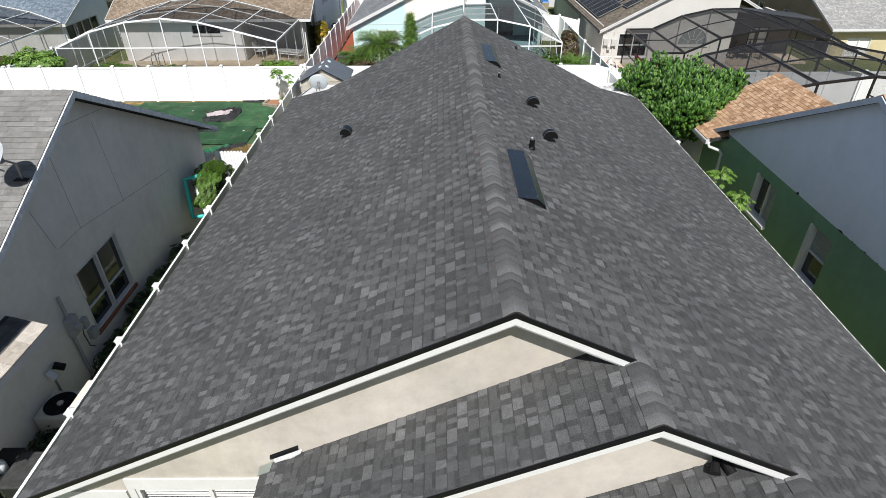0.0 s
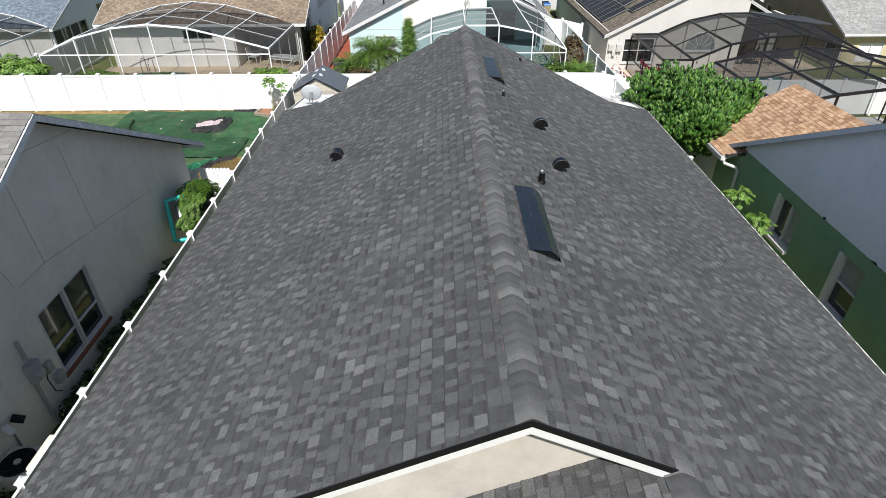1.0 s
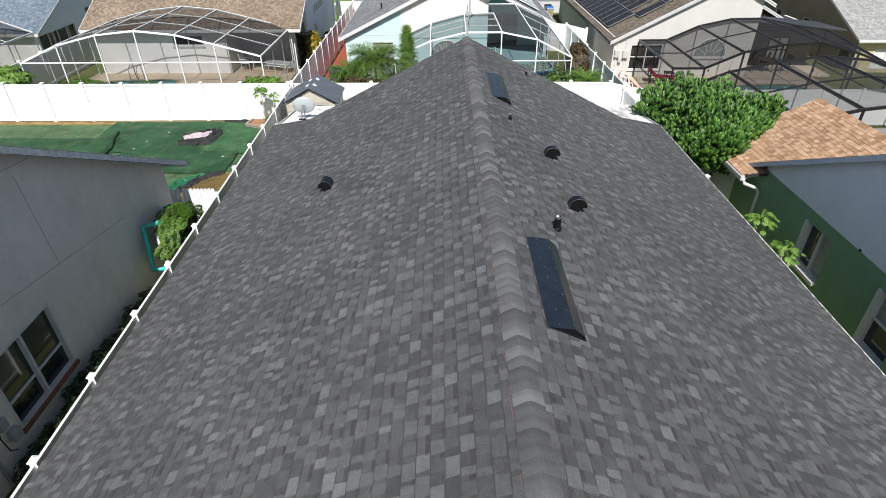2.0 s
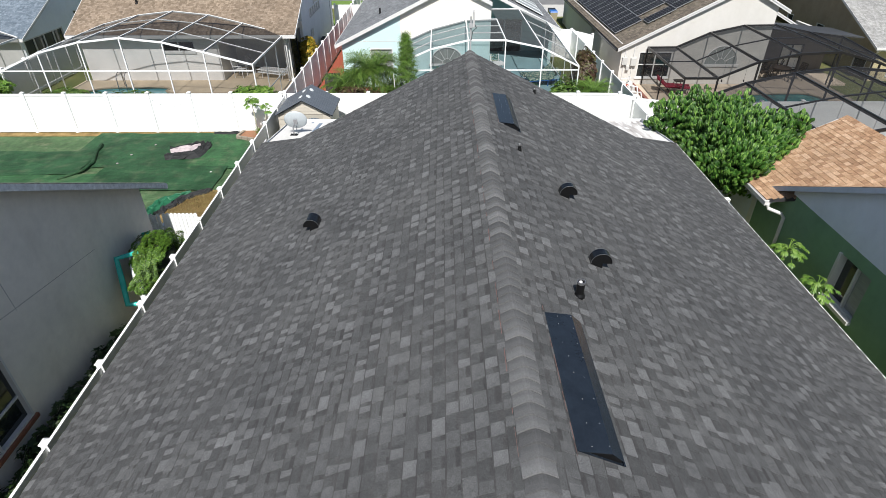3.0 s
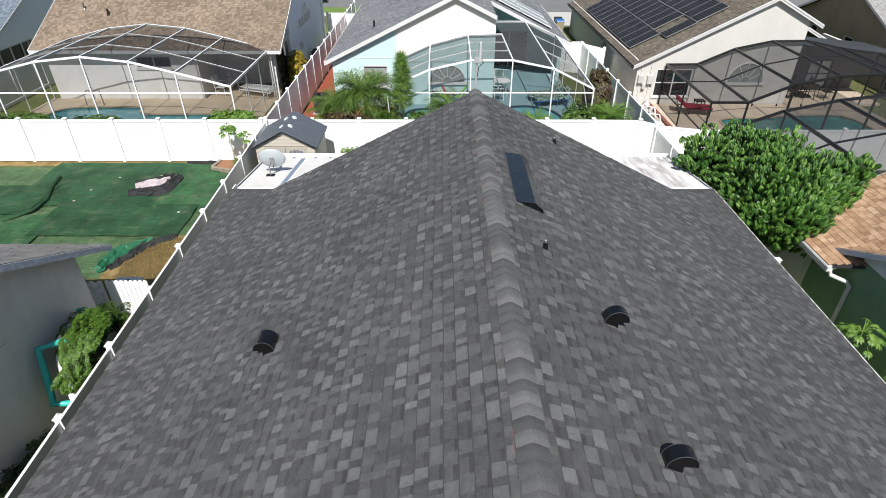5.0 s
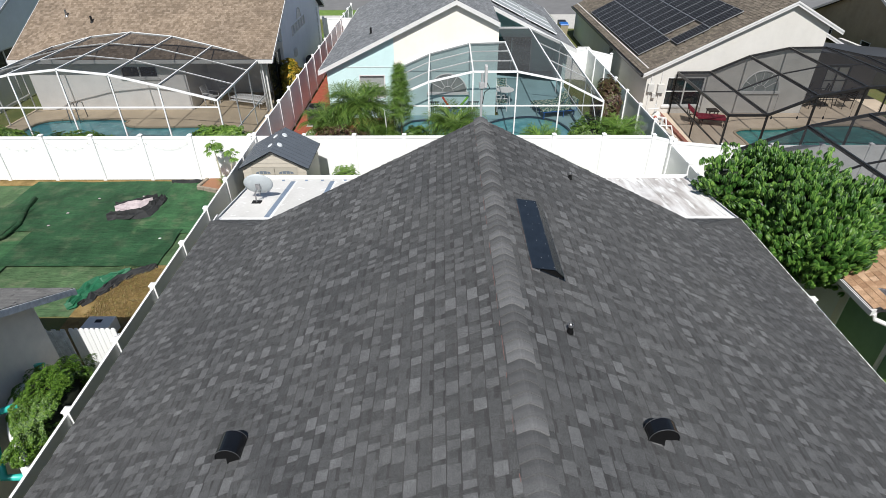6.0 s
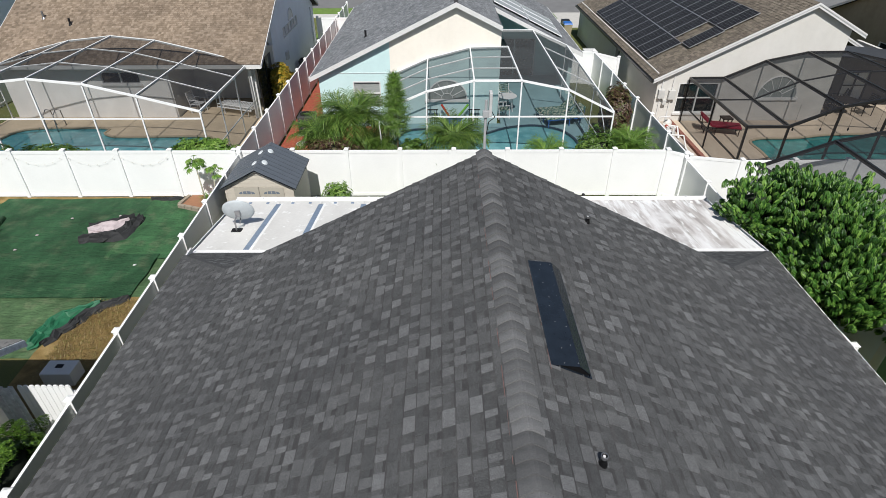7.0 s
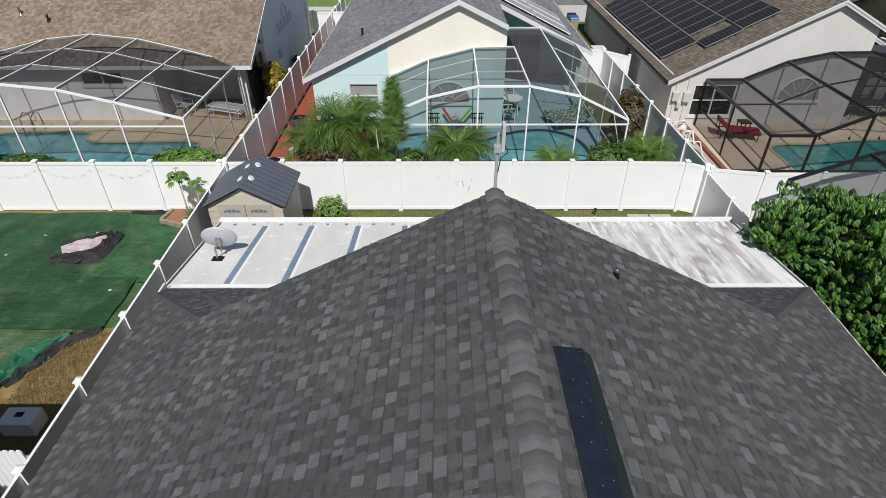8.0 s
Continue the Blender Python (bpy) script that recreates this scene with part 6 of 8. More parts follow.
# ---- the west passage ----
def gate():
    g = thing("gate", "white picket gate between the grey wall and the fence", "gate", (-7.5, 17.53, 0))
    n = 9
    for i in range(n):
        xa = -8.03 + 1.02 * i / n
        q = Shape()
        w = 1.02 / n - 0.006
        q.hexa([(xa, 17.52, 0.06), (xa + w, 17.52, 0.06), (xa + w, 17.545, 0.06), (xa, 17.545, 0.06), (xa, 17.52, 1.74), (xa + w, 17.52, 1.74), (xa + w, 17.545, 1.74), (xa, 17.545, 1.74)])
        q.add([(xa, 17.52, 1.74), (xa + w, 17.52, 1.74), (xa + w, 17.545, 1.74), (xa, 17.545, 1.74), (xa + w * 0.25, 17.52, 1.79), (xa + w * 0.75, 17.52, 1.79), (xa + w * 0.75, 17.545, 1.79), (xa + w * 0.25, 17.545, 1.79)],
              [(0, 1, 5, 4), (1, 2, 6, 5), (2, 3, 7, 6), (3, 0, 4, 7), (4, 5, 6, 7)])
        part("picket", q, VINYL, g)
    for z in (0.35, 1.5):
        q = Shape()
        q.box(-8.04, -7.0, 17.55, 17.585, z, z + 0.1)
        part("rail", q, VINYL, g)
    q = Shape()
    q.lathe([(0.07, 0), (0.07, 0.02), (0.04, 0.05)], 12, (-7.2, 17.4, 1.05))
    part("latch", q, BLACK_METAL, g)
    h = thing("board_fence", "weathered grey fence boards beside the gate", "fence", (-8.2, 17.5, 0))
    for i in range(5):
        q = Shape()
        q.box(-8.58 + 0.1 * i, -8.49 + 0.1 * i, 17.5 - 0.012 * (i % 2), 17.52 - 0.012 * (i % 2), 0.0, 1.78 - 0.03 * (i % 2))
        part("board", q, GREY_TRIM, h)


gate()


def trellis():
    t = thing("trellis", "teal pipe and white arch trellis beside the grey wall", "trellis", (-7.9, 15.1, 0))
    teal = plain("teal_plastic_pipe", (0.04, 0.5, 0.43), 0.4)
    q = Shape()
    q.tube([(-7.62, 15.3, 1.93), (-8.1, 15.1, 1.88), (-8.0, 14.85, 1.3), (-7.92, 14.62, 0.8), (-7.45, 14.6, 0.86)], 0.07, 12)
    part("pipe", q, teal, t, smooth=True)
    q = Shape()
    pts = [(-7.9, 15.85, 1.85), (-7.88, 15.4, 1.78), (-7.75, 15.05, 1.5), (-7.52, 14.72, 1.1), (-7.35, 14.5, 0.7), (-7.3, 14.45, 0.0)]
    q.tube(pts, 0.075, 10)
    part("arch", q, VINYL, t, smooth=True)
    q = Shape()
    q.tube([(-8.1, 16.5, 0), (-8.1, 16.5, 1.75), (-7.9, 16.45, 1.8)], 0.045, 10)
    part("pipe", q, teal, t, smooth=True)


trellis()
SHRUB_LEAF = leaf_mat("climbing_shrub_leaf", (0.04, 0.095, 0.012), (0.082, 0.175, 0.02), (0.17, 0.28, 0.042))
bush("climbing_shrub", "dense green climbing shrub over a trellis", (-7.52, 15.85, 1.27), (0.54, 1.0, 0.7), 15000, SHRUB_LEAF, 0.036, 4, "shrub", keep=lambda p: p.x < -7.2 or p.z > 1.75 or p.y > 16.3)


def utility_box():
    b = thing("utility_box", "pale grey metal box with a dark label on the ground", "utility box", (-8.75, 19.3, 0))
    q = Shape()
    q.box(-9.1, -8.4, 19.1, 19.55, 0.0, 0.42)
    part("body", q, WHITE, b, bevel=0.02)
    q = Shape()
    q.box(-8.85, -8.68, 19.3, 19.42, 0.415, 0.425)
    part("plate", q, BLACK_METAL, b)


utility_box()


def west_window():
    sill = plain("brick_red_sill", (0.24, 0.1, 0.06), 0.8)
    y0, y1, z0, z1 = 9.34, 11.23, 0.72, 2.36
    win = window(west, "y", -8.25, y0, y1, z0, z1, 1, rows=1, cols=2, sill=sill, deep=0.12, frame_mat=SOFFIT, frame_w=0.045)
    for a, b in ((y0, (y0 + y1) / 2), ((y0 + y1) / 2, y1)):
        q = Shape()
        q.box(-8.345, -8.31, a + 0.05, b - 0.05, z0 + 0.55, z0 + 0.6)
        part("glazing_bar", q, WHITE, win)
    curtain = plain("pale_curtain", (0.45, 0.45, 0.42), 0.9, vary=0.2)
    q = Shape()
    n = 40
    for yy0, yy1 in ((9.4, 9.85), (9.95, 10.45), (10.7, 11.05)):
        o = len(q.v)
        for i in range(n + 1):
            yy = yy0 + (yy1 - yy0) * i / n
            x = -8.5 + 0.025 * math.sin(i * 1.3)
            q.v += [(x, yy, 0.68), (x, yy, 2.3)]
        q.f += [(o + 2 * i, o + 2 * i + 2, o + 2 * i + 3, o + 2 * i + 1) for i in range(n)]
    part("curtain", q, curtain, win)


west_window()


def meter():
    m = thing("electric_meter", "grey electric meter box with conduit on the wall", "electric meter", (-8.2, 8.6, 0.5))
    grey = plain("grey_meter_paint", (0.36, 0.37, 0.37), 0.5)
    q = Shape()
    q.box(-8.25, -8.08, 8.48, 8.76, 1.3, 1.75)
    part("box", q, grey, m, bevel=0.015)
    q = Shape()
    q.tube([(-8.08, 8.6, 1.5), (-7.98, 8.6, 1.5)], 0.085, 16)
    part("dial", q, grey, m)
    for yy, z0, z1 in ((8.62, 1.75, 2.3), (8.55, 0.05, 1.3)):
        q = Shape()
        q.tube([(-8.2, yy, z0), (-8.2, yy, z1)], 0.035, 8)
        part("conduit", q, grey, m)
    q = Shape()
    q.box(-8.25, -8.14, 8.9, 9.08, 1.15, 1.4)
    part("junction_box", q, grey, m, bevel=0.01)
    q = Shape()
    q.tube([(-8.19, 8.9, 1.3), (-8.17, 8.8, 1.1), (-8.18, 8.85, 0.7), (-8.19, 9.0, 0.55)], 0.012, 6)
    part("cable", q, BLACK_METAL, m)
    q = Shape()
    q.box(-8.25, -8.12, 9.0, 9.22, 0.75, 1.0)
    part("junction_box", q, grey, m, bevel=0.01)


meter()


def air_conditioner(x, y, w, h, g, color, label, round_top=False):
    a = thing("air_conditioner", label, "air conditioner", (x, y, g), "outdoor air conditioners")
    mat = plain("ac_paint", color, 0.5)
    q = Shape()
    q.box(x - w / 2, x + w / 2, y - w / 2, y + w / 2, g + 0.05, g + h)
    part("cabinet", q, mat, a, bevel=0.05)
    for sx in (-1, 1):
        for i in range(5):
            z = g + 0.14 + (h - 0.3) * i / 4
            q = Shape()
            q.box(x + sx * w / 2 - 0.006, x + sx * w / 2 + 0.006, y - w * 0.42, y + w * 0.42, z, z + 0.02)
            part("louvre", q, BLACK_METAL, a)
    q = Shape()
    q.lathe([(w * 0.42, h), (w * 0.42, h + 0.012), (w * 0.37, h + 0.013)], 28, (x, y, g))
    ring = part("fan_guard", q, BLACK_METAL, a)
    for r in (0.12, 0.2, 0.28):
        q = Shape()
        pts = [(x + w * r * 1.2 * math.cos(t), y + w * r * 1.2 * math.sin(t), g + h + 0.02) for t in [2 * math.pi * k / 20 for k in range(21)]]
        q.tube(pts, 0.006, 5)
        part("guard_wire", q, BLACK_METAL, ring)
    for k in range(4):
        t = math.pi / 4 * k
        q = Shape()
        q.beam((x - w * 0.4 * math.cos(t), y - w * 0.4 * math.sin(t), g + h + 0.026), (x + w * 0.4 * math.cos(t), y + w * 0.4 * math.sin(t), g + h + 0.026), 0.012)
        part("guard_wire", q, BLACK_METAL, ring)
    q = Shape()
    q.lathe([(0.07, h + 0.014), (0.06, h + 0.04)], 14, (x, y, g))
    part("hub", q, mat, a)
    q = Shape()
    q.box(x - w * 0.6, x + w * 0.6, y - w * 0.6, y + w * 0.6, g, g + 0.05)
    part("pad", q, plain("pad_concrete", (0.4, 0.4, 0.38), 0.9), a)


air_conditioner(-7.82, 7.05, 0.74, 0.78, 0.0, (0.5, 0.48, 0.43), "beige outdoor air conditioner beside the wall")


def side_clutter():
    c = thing("storage_box", "cream ribbed plastic box standing by the fence", "storage box", (-7.3, 7.15, 0))
    q = Shape()
    q.box(-7.42, -7.2, 6.75, 7.5, 0.0, 1.0)
    part("body", q, plain("cream_plastic", (0.68, 0.65, 0.57), 0.5), c, bevel=0.03)
    for i in range(6):
        q = Shape()
        q.box(-7.425, -7.195, 6.732, 6.75, 0.3 + 0.11 * i, 0.36 + 0.11 * i)
        part("rib", q, plain("cream_plastic_rib", (0.66, 0.63, 0.55), 0.5), c)
    f = thing("flood_light", "black twin floodlight on the grey wall", "flood light", (-8.22, 7.6, 1.0))
    for yy, a in ((7.52, -0.5), (7.72, 0.4)):
        q = Shape()
        q.beam((-8.2, yy, 1.2), (-8.02, yy + a * 0.15, 1.08), 0.13, 0.1)
        part("lamp_head", q, BLACK_METAL if a > 0 else WHITE, f, bevel=0.015)
    q = Shape()
    q.tube([(-8.22, 7.62, 0.2), (-8.22, 7.62, 1.15)], 0.02, 8)
    part("conduit", q, LEAD, f)
    b = thing("trash_bin", "black plastic trash bin with a closed lid", "trash bin", (-7.4, 5.4, 0))
    blk = plain("black_plastic", (0.012, 0.0125, 0.013), 0.65)
    q = Shape()
    q.hexa([(-7.66, 5.1, 0), (-7.16, 5.1, 0), (-7.16, 5.7, 0), (-7.66, 5.7, 0), (-7.72, 5.05, 0.9), (-7.1, 5.05, 0.9), (-7.1, 5.75, 0.9), (-7.72, 5.75, 0.9)])
    part("body", q, blk, b, bevel=0.03)
    q = Shape()
    q.box(-7.74, -7.08, 5.03, 5.77, 0.9, 0.96)
    part("lid", q, plain("worn_black_lid", (0.05, 0.05, 0.05), 0.45, vary=0.5, scale=12), b, bevel=0.025)
    j = thing("jug", "translucent white plastic jug beside the bin", "jug", (-7.85, 5.42, 0.9))
    q = Shape()
    q.lathe([(0.08, 0.0), (0.085, 0.15), (0.07, 0.21), (0.025, 0.25), (0.025, 0.29)], 16, (-7.86, 5.42, 0.9))
    part("body", q, plain("milky_plastic", (0.6, 0.63, 0.65), 0.35), j, smooth=True)
    t = thing("side_table", "dark low table against the grey wall", "table", (-7.95, 5.4, 0))
    q = Shape()
    q.box(-8.2, -7.78, 5.0, 5.9, 0.84, 0.9)
    part("top", q, blk, t, bevel=0.01)
    for xx in (-8.17, -7.84):
        for yy in (5.04, 5.83):
            q = Shape()
            q.box(xx, xx + 0.05, yy, yy + 0.05, 0, 0.84)
            part("leg", q, blk, t)
    for k, (xx, yy, col) in enumerate(((-7.55, 6.3, (0.12, 0.12, 0.11)), (-7.3, 6.05, (0.1, 0.1, 0.1)), (-7.35, 6.42, (0.3, 0.12, 0.06)))):
        p = thing("plant_pot", "empty dark plastic plant pot on the ground" if k < 2 else "terracotta plant pot on the ground", "plant pot", (xx, yy, 0), "plant pots")
        q = Shape()
        q.lathe([(0.13, 0), (0.18, 0.34), (0.195, 0.35), (0.195, 0.4), (0.165, 0.4), (0.15, 0.1)], 20, (xx, yy, 0))
        part("pot", q, plain("pot_plastic", col, 0.6), p, smooth=False)
    y = thing("bucket", "yellow and green bucket beside the bin", "bucket", (-7.35, 4.75, 0))
    q = Shape()
    q.lathe([(0.13, 0), (0.16, 0.62), (0.17, 0.63), (0.15, 0.62), (0.12, 0.05)], 20, (-7.4, 4.75, 0.0))
    part("body", q, plain("yellow_plastic", (0.7, 0.5, 0.03), 0.45), y)
    q = Shape()
    q.lathe([(0.15, 0.6), (0.175, 0.63), (0.14, 0.66)], 20, (-7.4, 4.75, 0.0))
    part("rim", q, plain("green_plastic", (0.05, 0.35, 0.12), 0.45), y)


side_clutter()
for k in range(9):
    rngv = random.Random(40 + k)
    yy = 8.9 + 0.62 * k
    bush("vine", "dark straggling vine at the foot of the grey wall", (-8.0 + rngv.uniform(0, 0.35), yy, 0.22 + rngv.uniform(0, 0.1)), (0.28, 0.42, 0.28 + rngv.uniform(0, 0.15)), 260, DARK_LEAF, 0.07, 60 + k, "vine", stems=False)
bush("vine", "dark straggling vine at the foot of the grey wall", (-7.9, 6.4, 0.25), (0.3, 0.5, 0.3), 260, DARK_LEAF, 0.07, 71, "vine", stems=False)


def porch_roof():
    p = thing("porch_roof", "small shingled lean-to roof with pale edge tiles", "porch roof", (-7.9, 6.0, 2.3))
    q = Shape()
    q.slab([(-8.25, 4.4, 2.86), (-7.56, 4.4, 2.6), (-7.56, 7.36, 2.6), (-8.25, 7.36, 2.86)], 0.12)
    part("deck", q, DECK, p)
    d = Vector((-0.69, 0, 0.26)).normalized()
    q = Shape()
    shingles(q, (-7.76, 4.4, 2.68), (0, 1, 0), d, 0, 0.52, lambda v: 0.0, lambda v: 2.96, seed=91)
    part("shingles", q, SHINGLE, p, kind="stuff")
    pale = shingle_mat("pale_edge_tile", [(0, (0.4, 0.36, 0.31)), (1, (0.56, 0.52, 0.46))], island=False)
    for i in range(11):
        q = Shape()
        y0 = 4.4 + 0.27 * i
        q.slab([(-7.8, y0, 2.72), (-7.54, y0, 2.622), (-7.54, y0 + 0.262, 2.622), (-7.8, y0 + 0.262, 2.72)], 0.03)
        part("edge_tile", q, pale, p)
    q = Shape()
    q.box(-7.57, -7.55, 4.4, 7.36, 2.44, 2.59)
    part("fascia", q, WHITE, p)
    for yy in (4.45, 7.3):
        q = Shape()
        q.beam((-8.25, yy, 2.1), (-7.6, yy, 2.52), 0.06, 0.08)
        part("bracket", q, WHITE, p)


porch_roof()


# ---- the front gable details ----
def front_details():
    for xa, xb, za, zb in ((-4.52, -2.42, 2.43, 2.64), (-5.6, -4.56, 2.2, 2.36), (-4.52, -4.42, 0.9, 2.43)):
        q = Shape()
        q.box(xa, xb, WALL_Y - 0.03, WALL_Y - 0.002, za, zb)
        part("window_trim", q, WHITE, main_house)
    win = window(main_house, "x", WALL_Y, -4.42, -2.3, 1.0, 2.42, -1, rows=1, cols=2, deep=0.1, frame_w=0.05)
    for i in range(23):
        q = Shape()
        z = 1.06 + 0.057 * i
        q.hexa([(-4.34, WALL_Y + 0.04, z), (-2.36, WALL_Y + 0.04, z), (-2.36, WALL_Y + 0.046, z), (-4.34, WALL_Y + 0.046, z), (-4.34, WALL_Y + 0.046, z + 0.022), (-2.36, WALL_Y + 0.046, z + 0.022), (-2.36, WALL_Y + 0.05, z + 0.022), (-4.34, WALL_Y + 0.05, z + 0.022)])
        part("slat", q, BLIND_AND_GLARE, win)
    f = thing("flood_light", "black twin floodlight under the front gable", "flood light", (3.1, 3.15, 4.08))
    for dx in (-0.09, 0.1):
        q = Shape()
        q.tube([(3.1 + dx * 0.4, 3.15, 4.24), (3.1 + dx, 3.0, 4.19)], 0.035, 12, 0.06)
        part("lamp_head", q, BLACK_METAL, f)
    q = Shape()
    q.tube([(3.1, 3.2, 4.24), (3.1, 3.14, 4.24)], 0.06, 14)
    part("base", q, BLACK_METAL, f)
    g = thing("flashing", "torn white flashing at the roof edge", "flashing", (-2.2, 4.0, 2.9))
    q = Shape()
    z2 = G2Z - K * (G2X + 2.5)
    q.slab([(-2.3, 4.0, z2 + 0.15), (-2.32, 4.044, z2 + 0.17), (-1.9, 4.044, z2 + 0.38), (-1.92, 4.01, z2 + 0.34), (-2.05, 3.985, z2 + 0.27), (-2.15, 4.0, z2 + 0.22)], 0.012)
    part("sheet", q, plain("torn_foil", (0.6, 0.6, 0.6), 0.5, 0.2, 0.4, 18), g)
    # black slab added for the shade inside the open gap
    q = Shape()
    q.slab([(-2.36, 4.02, z2 + 0.23), (-2.36, 4.046, z2 + 0.25), (-1.95, 4.046, z2 + 0.455), (-1.95, 4.02, z2 + 0.435)], 0.05)
    part("gap_shade_strip", q, PITCH, g)
    q = Shape()
    q.slab([(-2.54, 3.9, z2 + 0.0), (-2.36, 3.9, z2 + 0.09), (-2.34, 4.03, z2 + 0.12), (-2.54, 4.03, z2 + 0.02)], 0.012)
    part("corner_piece", q, plain("galvanised_sheet", (0.4, 0.45, 0.43), 0.35, 0.7), g)


front_details()


# scored joints in the stucco of the grey wall
JOINT = plain("dusty_joint", (0.22, 0.22, 0.21), 0.9)
for (ya, za), (yb, zb) in (((11.87, 4.99), (12.02, 2.76)), ((10.11, 5.04), (10.16, 3.1)), ((10.78, 5.27), (12.47, 5.1)), ((8.97, 4.2), (9.22, 3.14)), ((10.15, 3.1), (14.7, 2.42)), ((9.3, 3.1), (10.15, 3.1))):
    part("wall_joint", Shape().beam((-8.249, ya, za), (-8.249, yb, zb), 0.008, 0.004, (1, 0, 0)), JOINT, west)


# ---- decks and pools behind ----
def outline_deck(name, outer, hole, z, thick, mat, label):
    """A flat slab with an opening for the pool."""
    bm = bmesh.new()
    loops = []
    for loop in (outer, hole):
        vs = [bm.verts.new((x, y, z)) for x, y in loop]
        loops.append([bm.edges.new((vs[i], vs[(i + 1) % len(vs)])) for i in range(len(vs))])
    bmesh.ops.triangle_fill(bm, use_beauty=True, use_dissolve=False, edges=loops[0] + loops[1], normal=(0, 0, 1))
    faces = bm.faces[:]
    r = bmesh.ops.extrude_face_region(bm, geom=faces)
    for v in [g for g in r["geom"] if isinstance(g, bmesh.types.BMVert)]:
        v.co.z -= thick
    bmesh.ops.recalc_face_normals(bm, faces=bm.faces[:])
    data = bpy.data.meshes.new(name)
    bm.to_mesh(data)
    bm.free()
    return tagged(part(name, data, mat), label, "pool deck", "", "structure")


def smooth_loop(pts, times=2):
    for _ in range(times):
        out = []
        for i, p in enumerate(pts):
            q = pts[(i + 1) % len(pts)]
            out += [(p[0] * 0.8 + q[0] * 0.2, p[1] * 0.8 + q[1] * 0.2), (p[0] * 0.2 + q[0] * 0.8, p[1] * 0.2 + q[1] * 0.8)]
        pts = out
    return pts


def water_mat(name, shallow, deep):
    n = Nodes(name)
    c = n.ramp(n.noise(0.6, 3), [(0.3, deep), (0.7, shallow)])
    w = n.node("ShaderNodeTexVoronoi", Scale=2.6)
    w.feature = "SMOOTH_F1"
    n.link(n.coord, w.inputs["Vector"])
    c = n.mix(0.3, c, n.ramp(w.outputs["Distance"], [(0.1, tint(shallow, 1.5)), (0.45, deep)]))
    n.bump(n.noise(6, 3), 0.25, 0.02)
    return n.done(c, 0.06, 0, 0.5)


def pool(label, loop, z, water, coping, coping_mat):
    p = thing("swimming_pool", label, "swimming pool", (loop[0][0], loop[0][1], z - 0.1), "swimming pools")
    s = Shape()
    s.add([(x, y, z - 0.07) for x, y in loop] + [(x, y, z - 0.12) for x, y in loop], [tuple(range(len(loop)))] + [(i, len(loop) + i, len(loop) + (i + 1) % len(loop), (i + 1) % len(loop)) for i in range(len(loop))])
    part("water", s, water, p)
    cx, cy = sum(x for x, _ in loop) / len(loop), sum(y for _, y in loop) / len(loop)
    s = Shape()
    n = len(loop)
    for i in range(n):
        (x0, y0), (x1, y1) = loop[i], loop[(i + 1) % n]
        s.beam((x0, y0, z + 0.006), (x1, y1, z + 0.006), coping, 0.05)
    part("coping", s, coping_mat, p, kind="stuff")
    return p


TAN_DECK = plain("tan_pool_deck", (0.56, 0.46, 0.33), 0.85, vary=0.12, scale=1.2)
TEAL_DECK = plain("blue_grey_pool_deck", (0.22, 0.36, 0.39), 0.8, vary=0.1, scale=1.2)
BEIGE_DECK = plain("beige_pool_deck", (0.52, 0.43, 0.33), 0.85, vary=0.12, scale=1.2)
DARK_TILE = plain("navy_water_tile", (0.03, 0.05, 0.08), 0.3)
COPING = plain("tan_coping", (0.42, 0.34, 0.24), 0.8)
loop_a = smooth_loop([(-19.4, 30.4), (-9.95, 30.4), (-9.95, 33.35), (-10.5, 33.6), (-14.4, 33.45), (-15.1, 33.85), (-15.0, 34.35), (-15.5, 34.6), (-18.7, 34.55), (-19.4, 33.9)])
outline_deck("pool_deck", [(-20.5, 29.0), (-8.5, 29.0), (-8.5, 38.7), (-12.4, 38.7), (-12.4, 35.95), (-20.5, 35.95)], loop_a, 0.13, 0.12, TAN_DECK, "tan concrete pool deck inside the enclosure")
pool("turquoise swimming pool with a stepped tan edge", loop_a, 0.13, water_mat("turquoise_water", (0.14, 0.4, 0.42), (0.05, 0.24, 0.29)), 0.1, COPING)
loop_b = smooth_loop([(-1.95, 30.5), (5.9, 30.5), (5.95, 33.0), (5.5, 34.2), (4.4, 34.8), (3.0, 34.5), (1.7, 33.55), (0.9, 33.75), (-0.5, 34.4), (-1.5, 34.2), (-1.95, 33.3)])
outline_deck("pool_deck", [(-2.15, 29.6), (6.75, 29.6), (6.9, 39.15), (2.8, 39.15), (2.8, 34.97), (-2.15, 34.97)], loop_b, 0.13, 0.12, TEAL_DECK, "blue-grey painted pool deck inside the enclosure")
pool("pale turquoise swimming pool with a dark tile edge", loop_b, 0.13, water_mat("pale_water", (0.22, 0.48, 0.5), (0.1, 0.33, 0.38)), 0.09, DARK_TILE)
loop_c = smooth_loop([(13.7, 30.6), (21.0, 30.6), (21.0, 34.7), (18.0, 34.6), (16.2, 34.15), (14.6, 34.2), (13.9, 33.8), (14.0, 32.5)])
outline_deck("pool_deck", [(11.3, 29.2), (22.5, 29.2), (22.5, 36.38), (11.3, 36.38)], loop_c, -0.3, 0.12, BEIGE_DECK, "beige concrete pool deck inside the bronze enclosure")
pool("dark turquoise swimming pool with a pale edge", loop_c, -0.3, water_mat("dark_turquoise_water", (0.06, 0.3, 0.28), (0.02, 0.17, 0.17)), 0.12, COPING)
loop_d = smooth_loop([(14.2, 21.8), (20.0, 21.8), (20.0, 25.5), (16, 25.8), (14.2, 24.8)])
